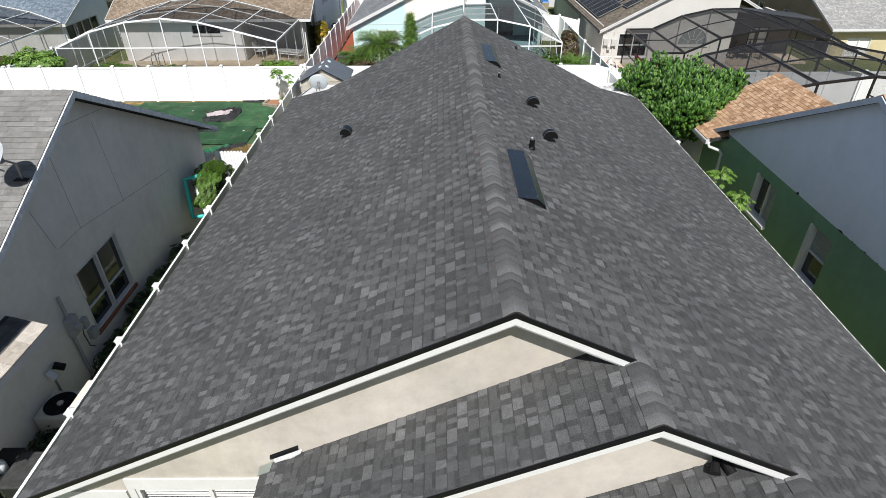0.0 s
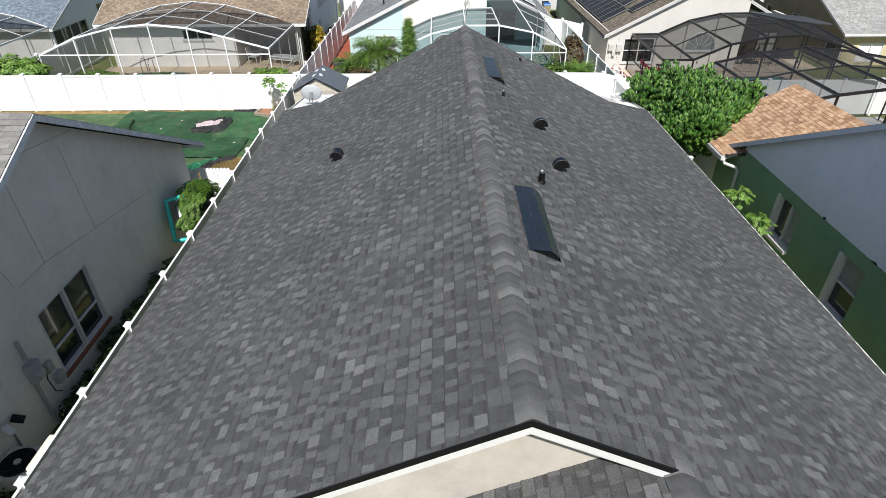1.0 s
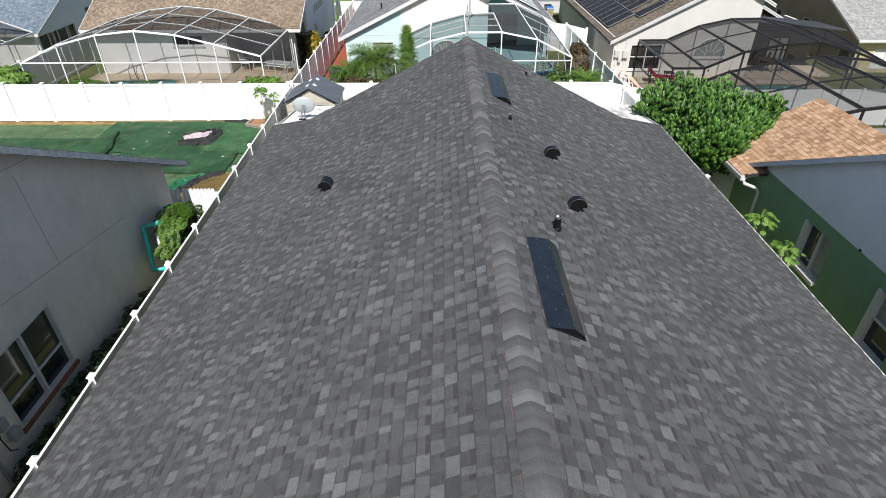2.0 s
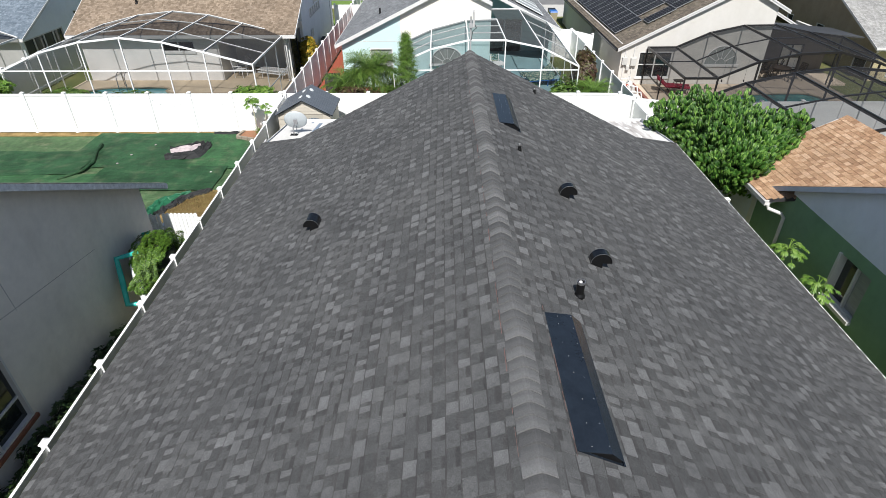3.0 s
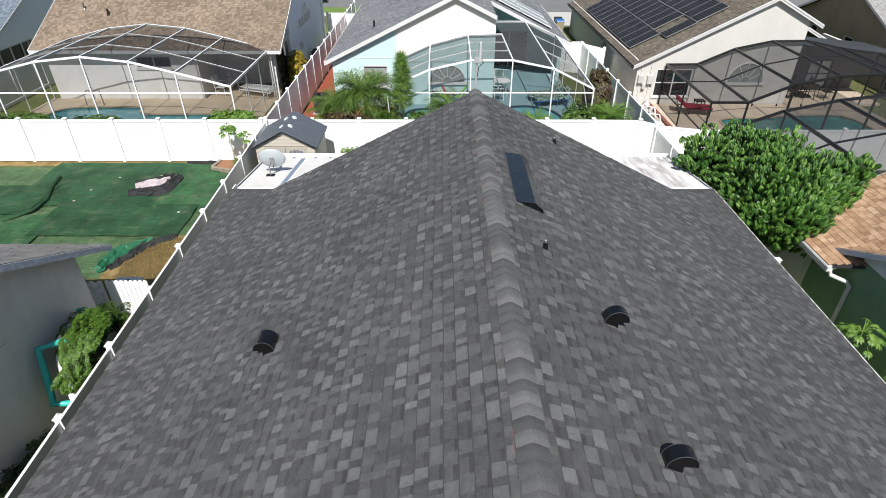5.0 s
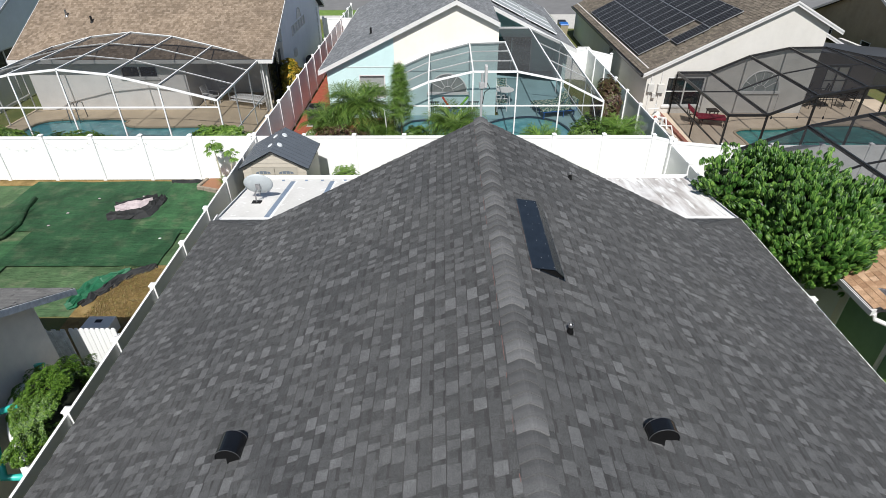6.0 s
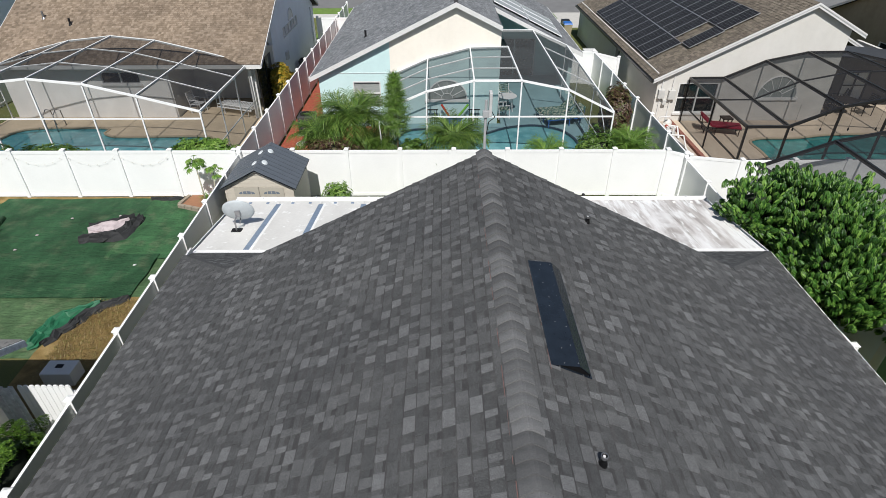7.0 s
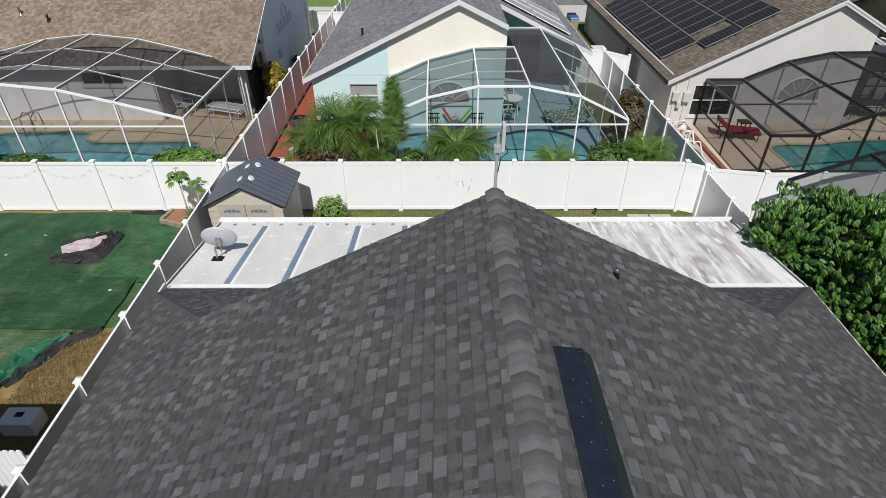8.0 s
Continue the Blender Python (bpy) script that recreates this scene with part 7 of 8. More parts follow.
outline_deck("pool_deck", [(11.1, 20.5), (22.0, 20.5), (22.0, 27.6), (11.1, 27.6)], loop_d, -0.3, 0.12, plain("grey_pool_deck", (0.42, 0.41, 0.4), 0.85), "grey concrete pool deck under the dark enclosure")
pool("blue swimming pool under the dark enclosure", loop_d, -0.3, water_mat("blue_water", (0.1, 0.3, 0.36), (0.04, 0.18, 0.24)), 0.12, COPING)

MULCH = plain("red_mulch", (0.27, 0.065, 0.035), 0.95, vary=0.35, scale=10, fine=45, bump=0.9)
s = Shape()
s.slab([(-6.9, 28.3, 0.03), (-5.45, 28.3, 0.03), (-2.3, 28.3, 0.03), (-2.3, 34.9, 0.03), (-5.4, 34.95, 0.03), (-5.4, 50, 0.03), (-6.85, 50, 0.03)], 0.025)
struct("mulch_bed", s, MULCH, "red mulch bed along the house and fence", "mulch bed")
s = Shape()
s.slab([(8.75, 28.3, -0.2), (11.25, 28.3, -0.36), (11.25, 36.3, -0.36), (8.45, 40, -0.2)], 0.03)
struct("side_paving", s, plain("sandy_pavers", (0.42, 0.36, 0.3), 0.9, vary=0.25, scale=6), "sandy paved strip beside the fence", "paving")
def strip(y0, y1, lift, xs=(-120, -30, 0, 7.6, 8.2, 8.7, 9.2, 9.8, 30, 120)):
    """A paved strip that follows the fall of the ground."""
    t = Shape()
    for xa, xb in zip(xs, xs[1:]):
        za, zb = ground_height(xa) + lift, ground_height(xb) + lift
        t.slab([(xa, y0, za), (xb, y0, zb), (xb, y1, zb), (xa, y1, za)], 0.1)
    return t


struct("road", strip(62.0, 70.0, 0.02), plain("worn_asphalt", (0.16, 0.16, 0.16), 0.9, vary=0.15, scale=1.0), "worn grey asphalt street behind the houses", "road")
struct("pavement", strip(58.2, 59.5, 0.05), plain("pale_pavement", (0.5, 0.49, 0.46), 0.9), "pale concrete pavement along the street", "pavement")
VERGE = plain("mown_grass", (0.12, 0.2, 0.035), 0.95, vary=0.3, scale=2.0, fine=30, bump=0.6)
struct("verge", strip(49.7, 58.2, 0.03, (-9, -8, -5.5)), VERGE, "bright mown grass in front of the houses", "lawn")
struct("verge", strip(59.5, 62.0, 0.03), VERGE, "bright mown grass strip beside the street", "lawn")
struct("verge", strip(51.0, 58.2, 0.03, (7.0, 7.6, 8.2, 8.7, 9.2, 9.7)), VERGE, "bright mown grass between the houses", "lawn")
struct("driveway", strip(56.5, 62.0, 0.06, (9.75, 12, 16)), plain("pale_driveway", (0.46, 0.45, 0.42), 0.9), "pale concrete driveway in front of a house", "driveway")
struct("lanai_floor", Shape().box(2.78, 6.6, 39.16, 42.5, 0.0, 0.126), TEAL_DECK, "blue-grey painted floor under the roof", "patio floor")
struct("lanai_floor", Shape().box(18.5, 23.8, 36.4, 39.2, -0.5, -0.304), BEIGE_DECK, "beige concrete floor under the roof", "patio floor")
# dry grass on the soil by the west fence
rng = random.Random(77)
straw = leaf_mat("dry_grass_blade", (0.14, 0.09, 0.035), (0.24, 0.16, 0.07), (0.2, 0.2, 0.06))
tagged(part("dry_grass", scatter(leaf(0.09, 0.012, 0.4, 0.1, 2), [Matrix.Translation((rng.uniform(-9.6, -7.15), rng.uniform(18.3, 22.2), 0.05)) @ Matrix.Rotation(rng.uniform(0, 6.3), 4, "Z") @ Matrix.Rotation(-rng.uniform(0.1, 1.2), 4, "Y") for _ in range(9000)]), straw, None), "dry brown grass on bare soil beside the fence", "grass", "", "stuff")


# ---- solar panels ----
CELL = Nodes("solar_cells")
_b = CELL.node("ShaderNodeTexBrick", Scale=1.0)
_b.offset, _b.inputs["Mortar Size"].default_value = 0.0, 0.007
_b.inputs["Brick Width"].default_value, _b.inputs["Row Height"].default_value = 0.166, 0.166
_b.inputs["Color1"].default_value, _b.inputs["Color2"].default_value, _b.inputs["Mortar"].default_value = (0.006, 0.006, 0.008, 1), (0.008, 0.008, 0.01, 1), (0.14, 0.145, 0.15, 1)
CELL.link(CELL.coord, _b.inputs["Vector"])
CELL.done(_b.outputs[0], 0.4, 0.0, 0.06)
FRAME_DARK = plain("dark_panel_frame", (0.3, 0.31, 0.32), 0.45, 0.3)


PALE_SHEET = plain("pale_grey_collector", (0.36, 0.38, 0.39), 0.35, 0.1, 0.12, 2.0, stretch=(1, 14, 1))


def solar_panel(origin, along, up, w, h, label, sheet=None, rim=None):
    """A framed panel on rails: w along the roof, h up its slope."""
    a, u = Vector(along).normalized(), Vector(up).normalized()
    n = a.cross(u).normalized()
    if n.z < 0:
        n = -n
    o = Vector(origin)
    M = Matrix.Translation(o) @ Matrix((a, u, n)).transposed().to_4x4()
    p = new("solar_panel")
    p.matrix_basis = M
    tagged(p, label, "solar panel", "solar panels")
    def local(name, shape, mat):
        data = shape.mesh(name)
        data.materials.append(mat)
        ob = new(name, data)
        ob.parent = p
        return ob
    local("cell_sheet", Shape().box(0.012, w - 0.012, 0.012, h - 0.012, 0.085, 0.118), sheet or CELL.mat)
    for b in ((0, w, 0, 0.012), (0, w, h - 0.012, h), (0, 0.012, 0.012, h - 0.012), (w - 0.012, w, 0.012, h - 0.012)):
        local("frame_bar", Shape().box(b[0], b[1], b[2], b[3], 0.08, 0.122), rim or FRAME_DARK)
    for v in (h * 0.22, h * 0.78):
        local("mounting_rail", Shape().box(0, w, v - 0.02, v + 0.02, 0.0, 0.08), BLACK_METAL)
    return p


_k = 0.508
_c = 1 / math.hypot(1, _k)
def c_roof(x):
    return 5.075 - _k * abs(x - 16.52) + 0.02


for col, (x0, y0, n) in enumerate(((10.42, 38.6, 11), (11.93, 39.62, 10), (13.44, 37.75, 12))):
    for i in range(n):
        solar_panel((x0, y0 + 1.02 * i, c_roof(x0)), (0, 1, 0), (_c, 0, _k * _c), 1.0, 1.66, "black framed solar panel on the brown shingles")
solar_panel((11.93, 37.62, c_roof(11.93)), (0, 1, 0), (_c, 0, _k * _c), 1.0, 1.66, "black framed solar panel on the brown shingles")
_kb = 0.477
_cb = 1 / math.hypot(1, _kb)
for y in (39.6, 41.0, 42.4):
    for x in (2.6, 4.4):
        solar_panel((x, y + 1.15, 5.39 - _kb * (x - 0.67) + 0.02), (0, -1, 0), (_cb, 0, -_kb * _cb), 1.15, 1.9, "pale grey solar heating panel on the blue-grey shingles", PALE_SHEET, GREY_TRIM)


# ---- planting behind ----
def palm(x, y, g, trunk, reach, count, seed, label, mat=None):
    """A feathery palm: arching fronds of many narrow leaflets."""
    rng = random.Random(seed)
    p = thing("palm", label, "palm", (x, y, g), "garden palms")
    s = Shape()
    s.tube([(x, y, g), (x + 0.03, y, g + trunk * 0.6), (x, y, g + trunk)], 0.09, 9, 0.075)
    part("trunk", s, PALM_BARK, p, smooth=True)
    blade = leaf(0.34, 0.017, 0.25, 0.1, 2)
    ribs, mats = Shape(), []
    for i in range(count):
        a = 2.4 * i + rng.uniform(-0.2, 0.2)
        lift = 1.5 * (1 - i / count) ** 0.9 - 0.1 + rng.uniform(-0.2, 0.2)
        L = reach * rng.uniform(0.8, 1.1)
        pts = []
        for k in range(9):
            t = k / 8
            r = L * t * (0.55 + 0.45 * math.cos(lift) + 0.1 * t)
            z = trunk + L * (math.sin(lift) * t - 0.75 * t * t * (0.5 + 0.4 * math.cos(lift)))
            pts.append(Vector((x + math.cos(a) * r, y + math.sin(a) * r, g + z)))
        ribs.tube(pts, 0.012, 5, 0.004)
        for k in range(34):
            t = 0.12 + 0.88 * k / 34
            j = min(7, int(t * 8))
            q = pts[j].lerp(pts[j + 1], t * 8 - j)
            d = (pts[j + 1] - pts[j]).normalized()
            sd = d.cross(Vector((0, 0, 1))).normalized()
            for sg in (-1, 1):
                w = (d * rng.uniform(0.5, 1.1) + sd * sg * rng.uniform(0.6, 1.0) + Vector((0, 0, rng.uniform(-0.35, 0.5)))).normalized()
                m = Matrix.Translation(q) @ w.to_track_quat("X", "Z").to_matrix().to_4x4() @ Matrix.Scale((1.0 - 0.55 * abs(t - 0.45)) * reach * rng.uniform(0.9, 1.15), 4)
                mats.append(m)
    part("frond_rib", ribs, PALM_LEAF, p, kind="stuff")
    part("foliage", scatter(blade, mats), mat or PALM_LEAF, p, kind="stuff")


palm(-4.45, 30.3, 0, 1.5, 1.3, 60, 1, "bushy pygmy date palm in the red mulch")
palm(-3.3, 30.4, 0, 2.15, 1.55, 76, 2, "bushy pygmy date palm in the red mulch")
palm(-2.45, 30.0, 0, 1.3, 1.05, 48, 6, "bushy pygmy date palm in the red mulch")
palm(0.5, 29.6, 0, 1.65, 1.3, 70, 3, "pygmy date palm behind the white fence")
palm(3.95, 29.5, 0, 1.05, 0.95, 48, 4, "small feathery palm behind the white fence", LIME_LEAF)
palm(7.1, 29.6, 0, 1.4, 1.0, 50, 5, "small feathery palm beside the enclosure", LIME_LEAF)


def pine(x, y, g, h, r, seed):
    """A young pine: whorled limbs that end in tufts of long soft needles."""
    rng = random.Random(seed)
    c = thing("conifer", "young soft-needled pine beside the enclosure", "tree", (x, y, g))
    s = Shape()
    s.tube([(x + 0.05, y, g), (x + 0.03, y, g + h * 0.5), (x, y, g + h)], 0.05, 8, 0.012)
    trunk = part("trunk", s, PALM_BARK, c, smooth=True)
    tuft = joined([(leaf(0.3 * rng.uniform(0.7, 1.1), 0.011, 0.35, 0.1, 2), Matrix.Rotation(rng.uniform(0, 6.3), 4, "Z") @ Matrix.Rotation(-rng.uniform(0.1, 1.3), 4, "Y")) for i in range(26)])
    mats = []
    for i in range(54):
        t = i / 53
        z = g + h * (0.46 + 0.52 * t)
        reach = r * (1.05 - 0.85 * t) * min(1.0, 0.55 + 2.4 * t) * rng.uniform(0.75, 1.15)
        a = 2.4 * i + rng.uniform(-0.3, 0.3)
        tip = Vector((x + reach * math.cos(a), y + reach * math.sin(a), z + reach * 0.35))
        limb = Shape().tube([(x + 0.02, y, z - 0.05), (Vector((x, y, z)) + tip) / 2 + Vector((0, 0, -0.02)), tip], 0.014, 5, 0.006)
        part("limb", limb, PALM_BARK, trunk)
        for k in range(5):
            q = Vector((x, y, z)).lerp(tip, 0.35 + 0.65 * k / 4)
            mats.append(facing(q, (math.cos(a) * 0.8, math.sin(a) * 0.8, 0.9), rng.uniform(0, 6), rng.uniform(0.75, 1.15)))
    mats += [facing((x, y, g + h - 0.1 * k), (0, 0, 1), k, 0.9) for k in range(3)]
    part("foliage", scatter(tuft, mats), PINE_LEAF, c, kind="stuff")


pine(-1.62, 29.7, 0, 3.95, 0.56, 9)
stake = thing("garden_stake", "thin white stake beside the young pine", "stake", (-2.15, 29.6, 0))
part("pole", Shape().tube([(-2.12, 29.6, 0), (-2.22, 29.62, 2.3)], 0.025, 8), WHITE, stake)
for args in (
        ("shrub", "maroon leaved shrub in the red mulch", (-3.9, 29.0, 1.35), (0.95, 0.4, 0.5), 900, RED_LEAF, 0.09, 11),
        ("shrub", "green shrub in front of the enclosure", (-1.0, 29.2, 1.2), (0.5, 0.4, 0.5), 700, HEDGE_LEAF, 0.1, 12),
        ("shrub", "green shrub in front of the enclosure", (5.7, 29.2, 1.4), (0.75, 0.5, 0.65), 900, HEDGE_LEAF, 0.09, 13),
        ("shrub", "tall maroon and green shrub beside the white fence", (7.4, 33.0, 1.35), (0.55, 0.75, 1.1), 1900, RED_LEAF, 0.1, 14),
        ("shrub", "lime green hedge behind the white fence", (-8.6, 29.15, 1.35), (1.15, 0.4, 0.45), 1300, LIME_LEAF, 0.1, 15),
        ("shrub", "green hedge behind the white fence", (-14.2, 29.1, 1.15), (1.3, 0.4, 0.45), 1000, HEDGE_LEAF, 0.1, 16),
        ("shrub", "green hedge behind the white fence", (-17.4, 29.2, 1.2), (1.4, 0.4, 0.5), 1000, HEDGE_LEAF, 0.1, 17),
        ("shrub", "lush green shrub behind the white fence", (-21.6, 29.4, 1.6), (1.4, 0.7, 0.75), 1500, LIME_LEAF, 0.13, 18),
        ("shrub", "yellow croton shrub beside the fence", (-7.95, 38.2, 1.0), (0.5, 0.7, 0.85), 900, CROTON_LEAF, 0.16, 19),
        ("shrub", "green shrub beside the patio and the white fence", (-3.6, 27.4, 0.45), (0.45, 0.36, 0.5), 420, LIME_LEAF, 0.075, 20)):
    bush(*args)


# grass by the patio fence
rng = random.Random(31)
blade = leaf(0.1, 0.012, 0.3, 0.1, 2)
s = scatter(blade, [Matrix.Translation((rng.uniform(-4.3, 8.3), rng.uniform(24.9, 28.1), 0.0)) @ Matrix.Rotation(rng.uniform(0, 6.3), 4, "Z") @ Matrix.Rotation(-rng.uniform(0.6, 1.5), 4, "Y") for _ in range(9000)])
tagged(part("grass", s, LIME_LEAF, None), "short bright grass between the patio and the fence", "grass", "", "stuff")
for x in (6.2, 6.95):
    s = Shape()
    s.box(x, x + 0.7, 27.3, 27.85, 0.0, 0.05)
    tagged(part("paver", s, plain("grey_paver", (0.36, 0.36, 0.34), 0.9), None, bevel=0.008), "grey concrete paver in the grass", "paver", "pavers in the grass")
sp = thing("spotlight", "small black garden spotlight in the grass", "spotlight", (5.15, 27.9, 0))
s = Shape()
s.tube([(5.15, 27.9, 0), (5.15, 27.9, 0.2)], 0.015, 8)
part("stake", s, BLACK_METAL, sp)
s = Shape()
s.tube([(5.15, 27.9, 0.2), (5.1, 27.78, 0.27)], 0.05, 10, 0.06)
part("lamp_head", s, BLACK_METAL, sp)


# ---- furniture and fittings behind ----
def chair(x, y, g, turn, mat, seat_mat, label):
    c = new("patio_chair")
    c.matrix_basis = pose(x, y, g, 0, 0, turn)
    tagged(c, label, "chair", "patio chairs")
    def add(name, shape, m):
        data = shape.mesh(name)
        data.materials.append(m)
        o = new(name, data)
        o.parent = c
    for sx in (-0.27, 0.27):
        for sy in (-0.25, 0.25):
            add("leg", Shape().tube([(sx, sy, 0), (sx, sy, 0.44)], 0.02, 8), mat)
        add("armrest", Shape().tube([(sx, -0.25, 0.42), (sx, -0.25, 0.64), (sx, 0.27, 0.66)], 0.02, 8), mat)
        add("back_post", Shape().tube([(sx, 0.25, 0.42), (sx, 0.36, 0.98)], 0.02, 8), mat)
    for i in range(6):
        add("seat_strap", Shape().box(-0.27, 0.27, -0.25 + 0.085 * i, -0.18 + 0.085 * i, 0.42, 0.435), seat_mat)
    for i in range(6):
        z = 0.5 + 0.085 * i
        add("back_strap", Shape().box(-0.27, 0.27, 0.255 + 0.11 * (z - 0.42) / 0.56, 0.27 + 0.11 * (z - 0.42) / 0.56, z, z + 0.06), seat_mat)
    return c


def table(x, y, g, r, mat, label):
    t = thing("patio_table", label, "table", (x, y, g), "patio tables")
    part("tabletop", Shape().lathe([(r, 0.7), (r, 0.73)], 28, (x, y, g)), mat, t)
    for k in range(4):
        a = math.pi / 4 + math.pi / 2 * k
        part("leg", Shape().tube([(x + r * 0.75 * math.cos(a), y + r * 0.75 * math.sin(a), g), (x + r * 0.55 * math.cos(a), y + r * 0.55 * math.sin(a), g + 0.7)], 0.02, 8), mat, t)


def lounger(x, y, g, turn, frame_mat, cushion, label):
    c = new("sun_lounger")
    c.matrix_basis = pose(x, y, g, 0, 0, turn)
    tagged(c, label, "sun lounger", "sun loungers")
    def add(name, shape, m, bevel=0.0):
        data = shape.mesh(name, False, bevel)
        data.materials.append(m)
        o = new(name, data)
        o.parent = c
    for sx in (-0.32, 0.32):
        for sy in (-0.9, 0.1, 0.6):
            add("leg", Shape().tube([(sx, sy, 0), (sx, sy, 0.32)], 0.022, 8), frame_mat)
        add("side_rail", Shape().tube([(sx, -0.98, 0.32), (sx, 0.75, 0.32)], 0.022, 8), frame_mat)
    add("cushion", Shape().box(-0.33, 0.33, -0.98, 0.3, 0.33, 0.43), cushion, 0.03)
    add("back_cushion", Shape().hexa([(-0.33, 0.3, 0.34), (0.33, 0.3, 0.34), (0.33, 0.85, 0.78), (-0.33, 0.85, 0.78), (-0.33, 0.24, 0.42), (0.33, 0.24, 0.42), (0.33, 0.79, 0.86), (-0.33, 0.79, 0.86)]), cushion, 0.03)
    add("back_strut", Shape().tube([(-0.3, 0.75, 0.32), (-0.3, 0.78, 0.72)], 0.018, 8), frame_mat)
    add("back_strut", Shape().tube([(0.3, 0.75, 0.32), (0.3, 0.78, 0.72)], 0.018, 8), frame_mat)


_n = Nodes("leaf_print_cloth")
LEAF_PRINT = _n.done(_n.ramp(_n.noise(13, 4), [(0.42, (0.02, 0.06, 0.06)), (0.5, (0.06, 0.2, 0.16)), (0.58, (0.5, 0.5, 0.4))]), 0.85)
CRIMSON = plain("crimson_cushion", (0.2, 0.012, 0.03), 0.85)
WICKER = plain("dark_wicker", (0.035, 0.025, 0.02), 0.7)
BLUE_PLASTIC = plain("blue_plastic", (0.02, 0.12, 0.4), 0.4)
for x, y, turn in ((-11.75, 36.6, 80), (-11.2, 37.5, 70)):
    chair(x, y, 0.13, turn, ALU_WHITE, ALU_WHITE, "white strapped patio chair under the screen roof")
for x, y, turn in ((3.25, 37.4, 20), (2.95, 35.75, 100)):
    chair(x, y, 0.13, turn, ALU_WHITE, LEAF_PRINT, "white framed patio chair with a leafy cushion")
def strap_lounger(x, y, g, turn, lift, label):
    """A low strapped sun lounger, lying flat."""
    c = new("sun_lounger")
    c.matrix_basis = pose(x, y, g + lift, 0, 0, turn)
    tagged(c, label, "sun lounger", "stacked loungers")
    def add(name, shape):
        data = shape.mesh(name)
        data.materials.append(ALU_WHITE)
        new(name, data).parent = c
    for sx in (-0.33, 0.33):
        add("side_rail", Shape().tube([(sx, -0.95, 0.3), (sx, 0.95, 0.3)], 0.022, 8))
        for sy in (-0.75, 0.6):
            add("leg", Shape().tube([(sx, sy, 0), (sx, sy, 0.3)], 0.02, 8))
    for i in range(15):
        add("strap", Shape().box(-0.33, 0.33, -0.93 + 0.125 * i, -0.86 + 0.125 * i, 0.315, 0.325))


for k in range(2):
    strap_lounger(-9.75, 36.45, 0.13, 70, 0.15 * k, "white strapped sun lounger stacked flat in the corner")
table(3.25, 36.7, 0.13, 0.45, ALU_WHITE, "round white patio table beside the teal wall")
lounger(5.5, 35.75, 0.13, -78, ALU_WHITE, LEAF_PRINT, "white sun lounger with a leaf print cushion")
lounger(5.75, 34.95, 0.13, -78, BLUE_PLASTIC, LEAF_PRINT, "blue framed sun lounger with a leaf print cushion")
lounger(12.9, 34.9, -0.3, 75, WICKER, CRIMSON, "dark wicker sun lounger with a crimson cushion")
for x, y in ((19.3, 37.3), (20.3, 38.1), (21.2, 37.2), (19.5, 38.4)):
    chair(x, y, -0.3, 30 * x, BRONZE, WICKER, "dark patio chair on the beige deck")
table(20.2, 37.3, -0.3, 0.55, WICKER, "round dark patio table on the beige deck")
side = thing("side_table", "dark wicker side table beside the lounger", "table", (13.6, 35.6, -0.3))
part("top", Shape().box(13.35, 13.85, 35.4, 35.85, 0.1, 0.16), WICKER, side, bevel=0.01)
for x in (13.38, 13.78):
    for y in (35.43, 35.78):
        part("leg", Shape().box(x, x + 0.04, y, y + 0.04, -0.3, 0.1), WICKER, side)


def pool_toys():
    r = thing("toy_rack", "black rack with coloured pool noodles and a blue float", "toy rack", (0.55, 34.7, 0.13))
    for x in (-0.4, 1.5):
        for i in range(5):
            part("bar", Shape().box(x - 0.2 + 0.1 * i, x - 0.17 + 0.1 * i, 34.75, 34.78, 0.13, 0.85), BLACK_METAL, r)
        part("rail", Shape().box(x - 0.25, x + 0.3, 34.74, 34.79, 0.85, 0.89), BLACK_METAL, r)
    part("noodle", Shape().tube([(0.45, 34.7, 0.5), (0.05, 34.65, 1.15)], 0.05, 10), plain("red_foam", (0.6, 0.06, 0.03), 0.7), r)
    part("noodle", Shape().tube([(0.75, 34.7, 0.5), (1.25, 34.65, 1.15)], 0.05, 10), plain("green_foam", (0.2, 0.5, 0.05), 0.7), r)
    part("float", Shape().lathe([(0.2, 0.0), (0.4, 0.1), (0.36, 0.35), (0.15, 0.5)], 18, (0.6, 34.55, 0.13)), BLUE_PLASTIC, r, smooth=True)


pool_toys()
lad = thing("pool_ladder", "chrome pool ladder rails at the water edge", "pool ladder", (-17.6, 34.6, 0.13))
for dx in (0, 0.45):
    part("rail", Shape().tube([(-17.8 + dx, 34.95, 0.13), (-17.8 + dx, 34.9, 0.85), (-17.8 + dx, 34.6, 0.98), (-17.8 + dx, 34.3, 0.8), (-17.8 + dx, 34.25, 0.06)], 0.022, 8), LEAD, lad, smooth=True)

air_conditioner(-6.05, 29.9, 0.8, 1.0, 0.0, (0.42, 0.43, 0.42), "grey outdoor air conditioner on the red mulch")
air_conditioner(-5.95, 34.2, 0.75, 0.9, 0.0, (0.05, 0.05, 0.05), "black outdoor air conditioner beside the teal house")
air_conditioner(-7.75, 43.0, 0.75, 0.9, 0.0, (0.05, 0.05, 0.05), "black outdoor air conditioner beside the grey house")
disc = thing("stepping_stone", "round pale stepping stone on the mulch", "stepping stone", (-6.0, 32.9, 0.03))
part("stone", Shape().lathe([(0.26, 0), (0.26, 0.04), (0.24, 0.05)], 24, (-6.0, 32.9, 0.03)), plain("pale_stone", (0.5, 0.48, 0.44), 0.9), disc)


